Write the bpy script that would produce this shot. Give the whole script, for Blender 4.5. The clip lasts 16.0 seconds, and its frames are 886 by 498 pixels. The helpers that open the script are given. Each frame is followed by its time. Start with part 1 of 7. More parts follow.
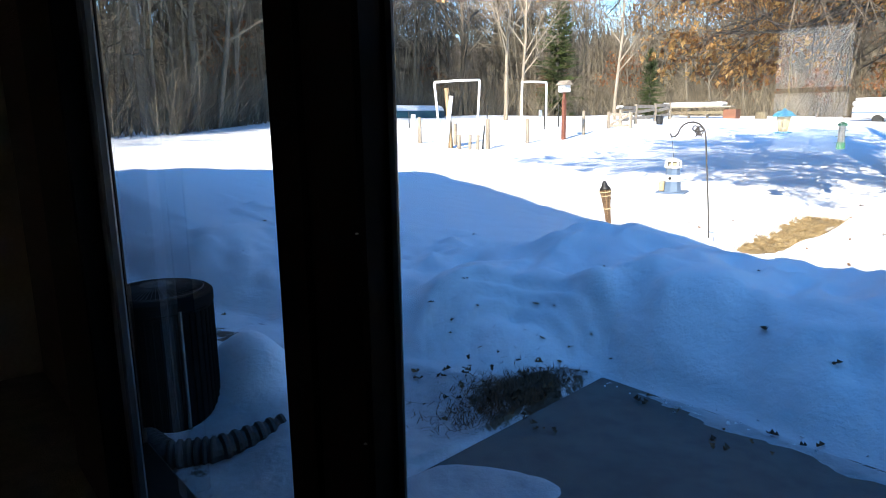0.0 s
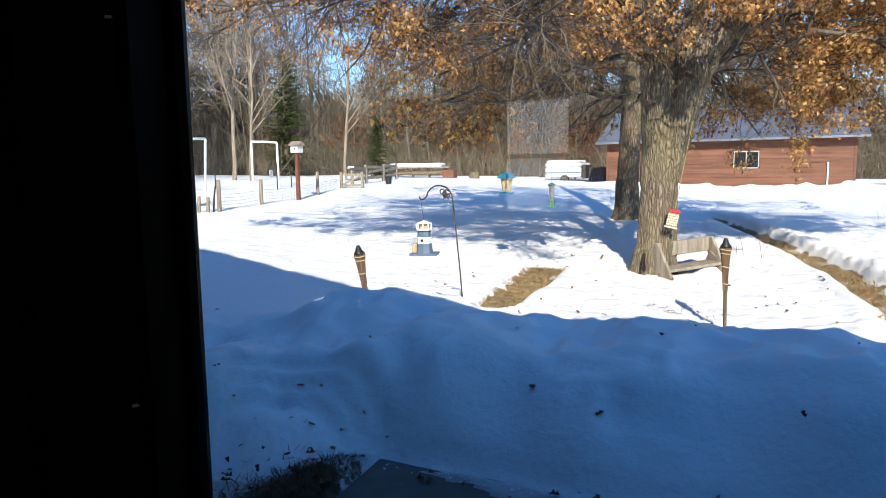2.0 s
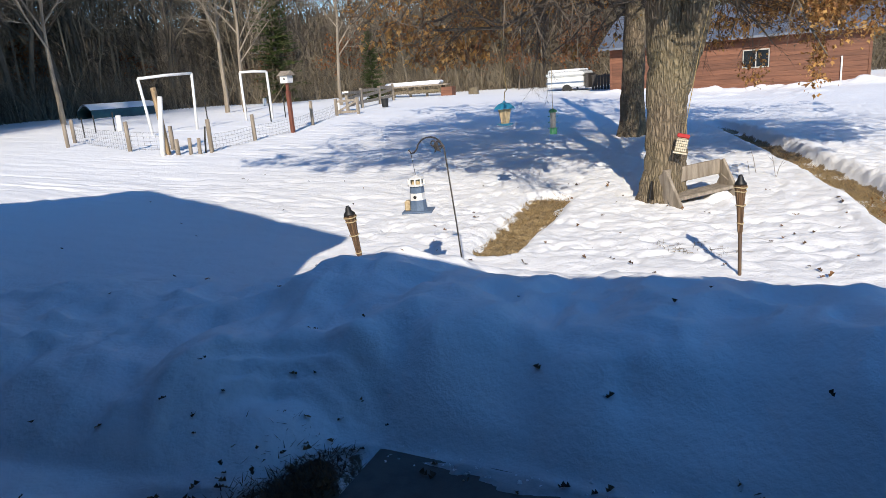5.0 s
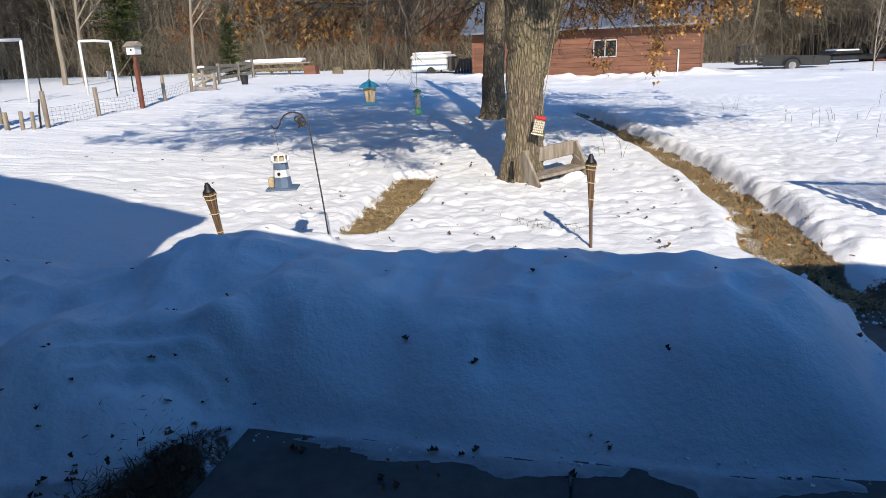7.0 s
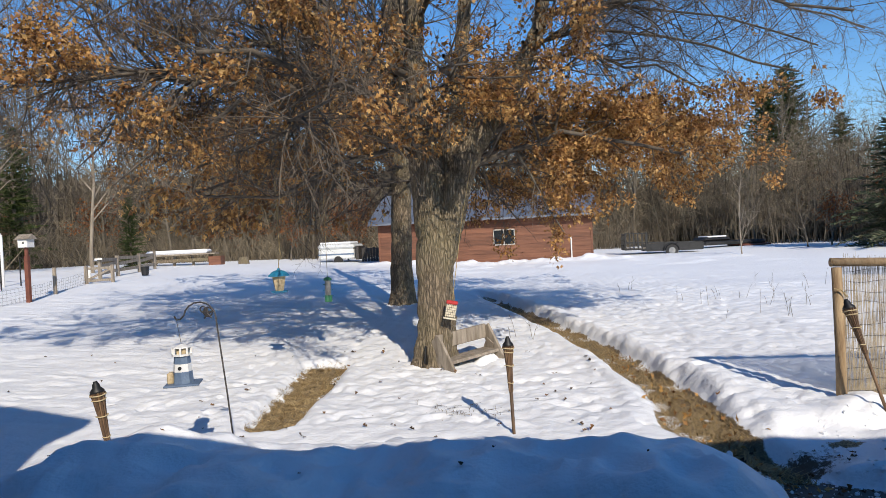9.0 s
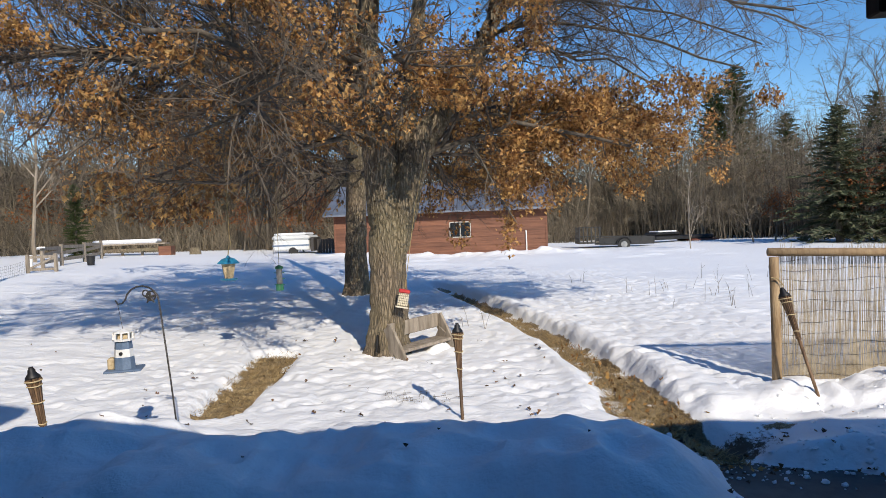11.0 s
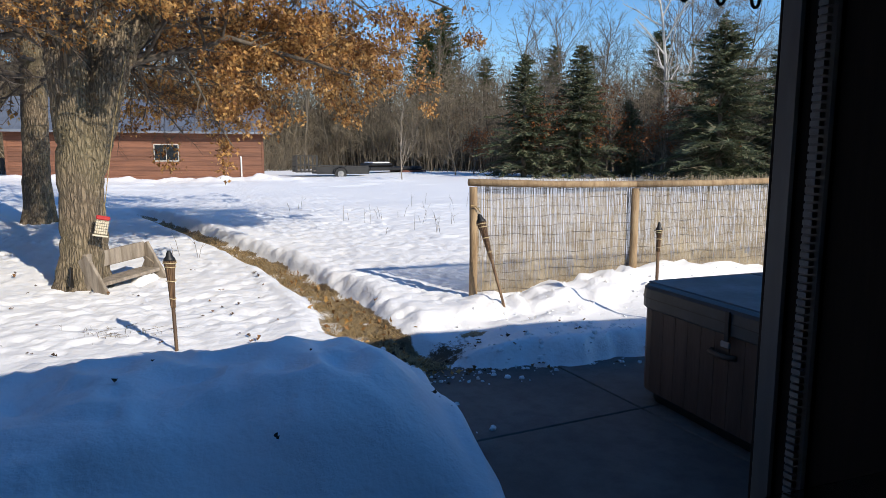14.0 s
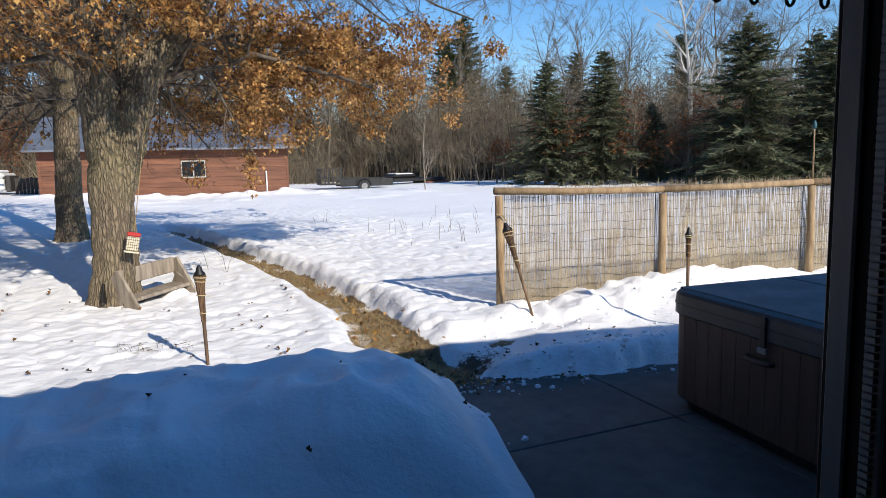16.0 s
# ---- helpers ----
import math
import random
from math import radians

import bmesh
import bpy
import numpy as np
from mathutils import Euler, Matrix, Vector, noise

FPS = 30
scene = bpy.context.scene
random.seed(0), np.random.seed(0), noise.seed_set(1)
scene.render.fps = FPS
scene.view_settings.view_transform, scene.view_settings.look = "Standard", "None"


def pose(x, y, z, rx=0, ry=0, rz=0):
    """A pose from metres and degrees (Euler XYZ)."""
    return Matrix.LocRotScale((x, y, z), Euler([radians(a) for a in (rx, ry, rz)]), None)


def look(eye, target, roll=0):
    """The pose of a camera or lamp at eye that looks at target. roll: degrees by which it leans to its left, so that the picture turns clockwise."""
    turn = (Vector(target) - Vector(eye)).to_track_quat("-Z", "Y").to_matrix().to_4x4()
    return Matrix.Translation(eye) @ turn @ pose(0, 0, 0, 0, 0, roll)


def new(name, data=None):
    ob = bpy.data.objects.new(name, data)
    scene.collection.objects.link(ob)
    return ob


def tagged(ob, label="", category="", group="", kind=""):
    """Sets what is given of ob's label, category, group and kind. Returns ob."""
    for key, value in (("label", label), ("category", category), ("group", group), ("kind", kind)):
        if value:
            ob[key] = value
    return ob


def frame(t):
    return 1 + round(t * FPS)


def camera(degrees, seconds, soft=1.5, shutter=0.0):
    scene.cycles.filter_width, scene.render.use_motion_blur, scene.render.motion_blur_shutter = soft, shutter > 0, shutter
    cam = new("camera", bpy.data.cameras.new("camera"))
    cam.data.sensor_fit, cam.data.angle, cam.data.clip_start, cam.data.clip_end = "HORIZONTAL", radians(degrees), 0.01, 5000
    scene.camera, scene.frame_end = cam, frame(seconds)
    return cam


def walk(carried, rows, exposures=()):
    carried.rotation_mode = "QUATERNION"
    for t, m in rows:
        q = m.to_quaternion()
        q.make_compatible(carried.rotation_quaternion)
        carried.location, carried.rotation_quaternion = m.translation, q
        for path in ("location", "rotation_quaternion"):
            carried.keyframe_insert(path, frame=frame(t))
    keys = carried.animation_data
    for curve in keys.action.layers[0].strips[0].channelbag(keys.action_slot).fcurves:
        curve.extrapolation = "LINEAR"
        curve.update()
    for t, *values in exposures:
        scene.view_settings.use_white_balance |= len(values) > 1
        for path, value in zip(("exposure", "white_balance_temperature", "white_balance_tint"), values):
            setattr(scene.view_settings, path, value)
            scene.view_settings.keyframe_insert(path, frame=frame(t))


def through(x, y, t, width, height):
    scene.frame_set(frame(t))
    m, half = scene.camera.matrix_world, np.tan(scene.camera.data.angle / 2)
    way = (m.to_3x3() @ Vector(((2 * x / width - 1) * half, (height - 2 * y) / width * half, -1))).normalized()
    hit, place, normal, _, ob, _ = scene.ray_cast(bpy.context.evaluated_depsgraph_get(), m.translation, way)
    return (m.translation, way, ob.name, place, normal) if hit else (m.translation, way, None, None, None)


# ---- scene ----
cam = camera(67.3, 16.0, soft=0.6)

PATH = [
    (0, (0.596, 0.157, 1.693), (-0.903, 1.409, 1.299), -0.9),
    (0.5, (0.453, 0.216, 1.702), (-0.867, 1.689, 1.412), -0.7),
    (1, (0.348, 0.229, 1.719), (-0.799, 1.853, 1.49), -0.8),
    (1.5, (0.269, 0.27, 1.735), (-0.738, 1.983, 1.495), -1.2),
    (2, (0.241, 0.313, 1.733), (-0.669, 2.08, 1.497), -0.8),
    (2.5, (0.227, 0.389, 1.726), (-0.673, 2.164, 1.515), -0.7),
    (3, (0.21, 0.497, 1.725), (-0.692, 2.274, 1.548), -0.4),
    (3.2, (0.2, 0.567, 1.728), (-0.704, 2.341, 1.543), -0.2),
    (5.3, (0.146, 0.724, 2.08), (-0.764, 2.403, 1.486), -5.5),
    (5.5, (0.153, 0.727, 2.101), (-0.731, 2.388, 1.422), -5.6),
    (6, (0.193, 0.724, 2.053), (-0.573, 2.385, 1.244), -3.9),
    (6.3, (0.15, 0.674, 2.026), (-0.527, 2.444, 1.387), -2.0),
    (6.5, (0.136, 0.667, 2.014), (-0.52, 2.466, 1.435), -2.5),
    (7, (0.168, 0.67, 1.989), (-0.378, 2.511, 1.43), -2.3),
    (7.5, (0.158, 0.73, 1.963), (-0.326, 2.59, 1.41), -1.6),
    (8, (0.146, 0.704, 1.955), (-0.245, 2.607, 1.48), -1.9),
    (8.5, (0.134, 0.751, 1.966), (-0.146, 2.705, 1.646), -3.1),
    (9, (0.06, 0.80, 1.975), (-0.213, 2.781, 1.9495), -2.8),
    (9.2, (0.055, 0.80, 1.972), (-0.259, 2.775, 1.983), -2.8),
    (11.3, (0.124, 0.792, 1.91), (0.02, 2.787, 1.824), -1.6),
    (11.5, (0.11, 0.792, 1.911), (0.034, 2.787, 1.796), -1.1),
    (12, (0.116, 0.718, 1.907), (0.123, 2.713, 1.76), -0.3),
    (12.5, (0.096, 0.683, 1.898), (0.279, 2.661, 1.672), 0.6),
    (13, (0.12, 0.749, 1.893), (0.603, 2.673, 1.636), 0.3),
    (13.5, (0.111, 0.763, 1.882), (0.731, 2.639, 1.569), 0.5),
    (14, (0.078, 0.749, 1.886), (0.748, 2.613, 1.607), -0.0),
    (14.5, (0.073, 0.743, 1.884), (0.759, 2.602, 1.614), -0.8),
    (15, (0.067, 0.743, 1.882), (0.755, 2.604, 1.627), -0.4),
    (15.5, (0.07, 0.75, 1.884), (0.737, 2.619, 1.635), -0.2),
    (16, (0.061, 0.772, 1.884), (0.664, 2.663, 1.635), -1.4),
]
EXPOSURES = [(0, 1.62), (0.5, 1.02), (1.0, 0.85), (3.0, 0.66), (5.5, 0.16), (7.0, 0.18), (9.0, 0.0), (12.5, 0.06), (16, 0.18)]
walk(cam, [(t, look(e, g, r)) for t, e, g, r in PATH], EXPOSURES)

# ---- light ----
SUN_DIR = Vector((0.45, -1.0, 0.65)).normalized()      # towards the sun
world = bpy.data.worlds.new("winter_sky")
scene.world = world
world.use_nodes = True
wn = world.node_tree.nodes
sky = wn.new("ShaderNodeTexSky")
sky.sky_type = 'NISHITA'
sky.sun_disc = False
sky.sun_elevation = math.asin(SUN_DIR.z)
sky.sun_rotation = math.atan2(SUN_DIR.x, SUN_DIR.y)
sky.air_density, sky.dust_density, sky.ozone_density = 1.0, 0.0, 3.0
wn["Background"].inputs["Strength"].default_value = 0.142
deep = wn.new("ShaderNodeHueSaturation")
deep.inputs["Saturation"].default_value = 1.27
deep.inputs["Hue"].default_value = 0.504
world.node_tree.links.new(sky.outputs[0], deep.inputs["Color"])
world.node_tree.links.new(deep.outputs[0], wn["Background"].inputs["Color"])
sun_data = bpy.data.lights.new("sun", 'SUN')
sun_data.energy, sun_data.angle, sun_data.color = 4.75, radians(0.53), (1.0, 0.895, 0.75)
sun = new("sun", sun_data)
sun.matrix_world = look(SUN_DIR * 50, (0, 0, 0))
scene.view_settings.exposure = 0.65

# ---- materials ----
class Nodes:
    """A short way to write a node material."""
    def __init__(self, name):
        self.mat = bpy.data.materials.new(name)
        self.mat.use_nodes = True
        self.t = self.mat.node_tree
        self.bsdf = self.t.nodes["Principled BSDF"]
        self.out = self.t.nodes["Material Output"]

    def n(self, kind, **values):
        node = self.t.nodes.new("ShaderNode" + kind)
        for key, value in values.items():
            if key in node.inputs:
                self.put(node.inputs[key], value)
            elif key == "operation":
                node.operation = value
            elif key == "data_type":
                node.data_type = value
            elif key == "blend_type":
                node.blend_type = value
            elif key == "feature":
                node.feature = value
            elif key == "attribute_name":
                node.attribute_name = value
        return node

    def put(self, socket, value):
        if isinstance(value, bpy.types.NodeSocket):
            self.t.links.new(value, socket)
        elif isinstance(value, bpy.types.Node):
            self.t.links.new(value.outputs[0], socket)
        else:
            socket.default_value = value

    def coord(self, kind="Object", scale=(1, 1, 1)):
        c = self.n("TexCoord")
        m = self.n("Mapping", Scale=scale)
        self.put(m.inputs["Vector"], c.outputs[kind])
        return m.outputs[0]

    def noise(self, vec, scale, detail=4.0, rough=0.55):
        node = self.n("TexNoise", Scale=scale, Detail=detail, Roughness=rough)
        self.put(node.inputs["Vector"], vec)
        return node.outputs["Fac"]

    def ramp(self, fac, *stops):
        r = self.n("ValToRGB")
        self.put(r.inputs[0], fac)
        e = r.color_ramp.elements
        while len(e) < len(stops):
            e.new(0.5)
        for el, (pos, col) in zip(e, stops):
            el.position, el.color = pos, (*col, 1) if len(col) == 3 else col
        return r.outputs[0]

    def mix(self, fac, a, b, how='MIX'):
        m = self.n("Mix", data_type='RGBA', blend_type=how)
        self.put(m.inputs[0], fac)
        for s, v in ((m.inputs[6], a), (m.inputs[7], b)):
            self.put(s, (*v, 1) if isinstance(v, tuple) and len(v) == 3 else v)
        return m.outputs[2]

    def math(self, op, a, b=0.0):
        m = self.n("Math", operation=op)
        self.put(m.inputs[0], a), self.put(m.inputs[1], b)
        return m.outputs[0]

    def bump(self, height, strength=0.4, distance=0.02, after=None):
        b = self.n("Bump", Strength=strength, Distance=distance)
        self.put(b.inputs["Height"], height)
        if after is not None:
            self.put(b.inputs["Normal"], after)
        return b.outputs[0]

    def done(self, color=None, rough=0.6, normal=None, metal=0.0, **more):
        if color is not None:
            self.put(self.bsdf.inputs["Base Color"], (*color, 1) if isinstance(color, tuple) and len(color) == 3 else color)
        self.put(self.bsdf.inputs["Roughness"], rough)
        self.put(self.bsdf.inputs["Metallic"], metal)
        if normal is not None:
            self.put(self.bsdf.inputs["Normal"], normal)
        for key, value in more.items():
            self.put(self.bsdf.inputs[key.replace("_", " ")], value)
        return self.mat


def mottled(name, a, b, scale=6.0, rough=0.7, stretch=(1, 1, 1), bump=0.3, dist=0.01, metal=0.0, fine=8.0, kind="Object", island=0.0):
    """A surface of two tones at two scales, with fine relief."""
    m = Nodes(name)
    v = m.coord(kind, stretch)
    big, small = m.noise(v, scale), m.noise(v, scale * fine, 6)
    col = m.mix(m.ramp(big, (0.35, (0, 0, 0)), (0.65, (1, 1, 1))), a, b)
    col = m.mix(m.ramp(small, (0.3, (0.25, 0.25, 0.25)), (0.7, (0, 0, 0))), col, tuple(0.5 * c for c in a))
    if island:
        rnd = m.n("ObjectInfo").outputs["Random"]
        isl = m.n("NewGeometry").outputs["Random Per Island"]
        both = m.math('FRACT', m.math('ADD', rnd, isl))
        shade = m.math('ADD', m.math('MULTIPLY', both, island), 1 - island / 2)
        col = m.mix(1.0, col, m.n("CombineColor", Red=shade, Green=shade, Blue=shade).outputs[0], 'MULTIPLY')
    return m.done(col, rough, m.bump(m.math('ADD', m.math('MULTIPLY', big, 0.5), small), bump, dist), metal)


def snow_material():
    m = Nodes("snow_and_litter")
    v = m.coord("Object")
    grain, crust, mid, soft = m.noise(v, 70, 5, 0.7), m.noise(v, 7, 6, 0.6), m.noise(v, 24, 4, 0.6), m.noise(v, 0.6, 3)
    white = m.mix(soft, (0.82, 0.84, 0.87), (0.90, 0.91, 0.92))
    bare = m.n("Attribute", attribute_name="bare").outputs["Fac"]
    ragged = m.math('ADD', bare, m.math('MULTIPLY', m.math('SUBTRACT', m.noise(v, 9, 7, 0.75), 0.5), 1.1))
    mask = m.ramp(ragged, (0.47, (0, 0, 0)), (0.58, (1, 1, 1)))
    wet = m.n("Attribute", attribute_name="soil").outputs["Fac"]
    straw = m.mix(m.ramp(m.noise(v, 42, 6, 0.85), (0.40, (0, 0, 0)), (0.60, (1, 1, 1))), (0.075, 0.05, 0.028), (0.55, 0.41, 0.21))
    soil = m.mix(m.noise(v, 22, 6, 0.8), (0.035, 0.025, 0.017), (0.15, 0.105, 0.068))
    # slush and ice, plus dirt and painted shade on the mound's terraces
    slush = m.n("Attribute", attribute_name="slush").outputs["Fac"]
    worn = m.math('MULTIPLY', slush, m.math('ADD', 0.55, m.noise(v, 5, 5, 0.7)))
    white = m.mix(worn, white, m.mix(m.noise(v, 16, 5, 0.7), (0.24, 0.25, 0.265), (0.46, 0.47, 0.49)))
    col = m.mix(mask, white, m.mix(wet, straw, soil))
    h = m.math('ADD', m.math('ADD', crust, m.math('MULTIPLY', mid, 0.4)), m.math('MULTIPLY', grain, 0.08))
    rough = m.math('ADD', 0.45, m.math('MULTIPLY', crust, 0.35))
    return m.done(col, rough, m.bump(h, 0.38, 0.05), Specular_IOR_Level=0.35)


def concrete_material():
    m = Nodes("concrete")
    v = m.coord("Object")
    big, mid, fine = m.noise(v, 0.9, 5), m.noise(v, 6, 6, 0.7), m.noise(v, 90, 4)
    col = m.mix(m.ramp(big, (0.35, (0, 0, 0)), (0.7, (1, 1, 1))), (0.082, 0.078, 0.074), (0.145, 0.138, 0.128))
    col = m.mix(m.ramp(mid, (0.45, (0, 0, 0)), (0.75, (0.55, 0.55, 0.55))), col, (0.05, 0.048, 0.047))
    return m.done(col, m.math('ADD', 0.55, m.math('MULTIPLY', mid, 0.4)), m.bump(m.math('ADD', mid, fine), 0.25, 0.006))


def bark_material(name, a, b, scale=1.0):
    m = Nodes(name)
    v = m.coord("Object", (14 * scale, 14 * scale, 2.6 * scale))
    ridge = m.n("TexVoronoi", feature='DISTANCE_TO_EDGE', Scale=1.5)
    dist = m.noise(v, 1.3, 4)
    vv = m.n("VectorMath", operation='ADD')
    m.put(vv.inputs[0], v)
    m.put(vv.inputs[1], m.n("CombineXYZ", X=dist, Y=dist, Z=0.0).outputs[0])
    m.put(ridge.inputs["Vector"], vv.outputs[0])
    edge = m.ramp(ridge.outputs["Distance"], (0.0, (0, 0, 0)), (0.24, (1, 1, 1)))
    fine = m.noise(v, 5, 7, 0.7)
    big = m.noise(m.coord("Object"), 1.2, 4)
    col = m.mix(edge, tuple(0.7 * c for c in a), m.mix(fine, a, b))
    col = m.mix(m.ramp(big, (0.4, (0, 0, 0)), (0.75, (0.4, 0.4, 0.4))), col, tuple(c * k for c, k in zip(b, (0.75, 0.85, 0.6))))
    return m.done(col, 0.9, m.bump(m.math('ADD', edge, m.math('MULTIPLY', fine, 0.7)), 0.9, 0.03))


def leaf_material(name, tones, through=0.35):
    """Leaves that differ one by one and let light through."""
    m = Nodes(name)
    r = m.n("NewGeometry").outputs["Random Per Island"]
    col = m.ramp(r, *[(i / max(1, len(tones) - 1), c) for i, c in enumerate(tones)])
    m.done(col, 0.6, Specular_IOR_Level=0.3)
    tr = m.n("BsdfTranslucent")
    m.put(tr.inputs["Color"], col)
    mixer = m.n("MixShader")
    m.put(mixer.inputs[0], through)
    m.t.links.new(m.bsdf.outputs[0], mixer.inputs[1])
    m.t.links.new(tr.outputs[0], mixer.inputs[2])
    m.t.links.new(mixer.outputs[0], m.out.inputs["Surface"])
    return m.mat


def glass_material():
    m = Nodes("window_glass")
    g = m.n("BsdfGlass", Color=(0.96, 0.975, 0.97, 1), Roughness=0.0, IOR=1.46)
    m.t.links.new(g.outputs[0], m.out.inputs["Surface"])
    return m.mat


def added_blind_material():
    m = Nodes("thin_added_blind")
    m.done((0.85, 0.85, 0.85), 0.9)
    tr, mixer = m.n("BsdfTranslucent", Color=(0.93, 0.95, 0.97, 1)), m.n("MixShader")
    m.put(mixer.inputs[0], 0.85)
    m.t.links.new(m.bsdf.outputs[0], mixer.inputs[1])
    m.t.links.new(tr.outputs[0], mixer.inputs[2])
    m.t.links.new(mixer.outputs[0], m.out.inputs["Surface"])
    return m.mat


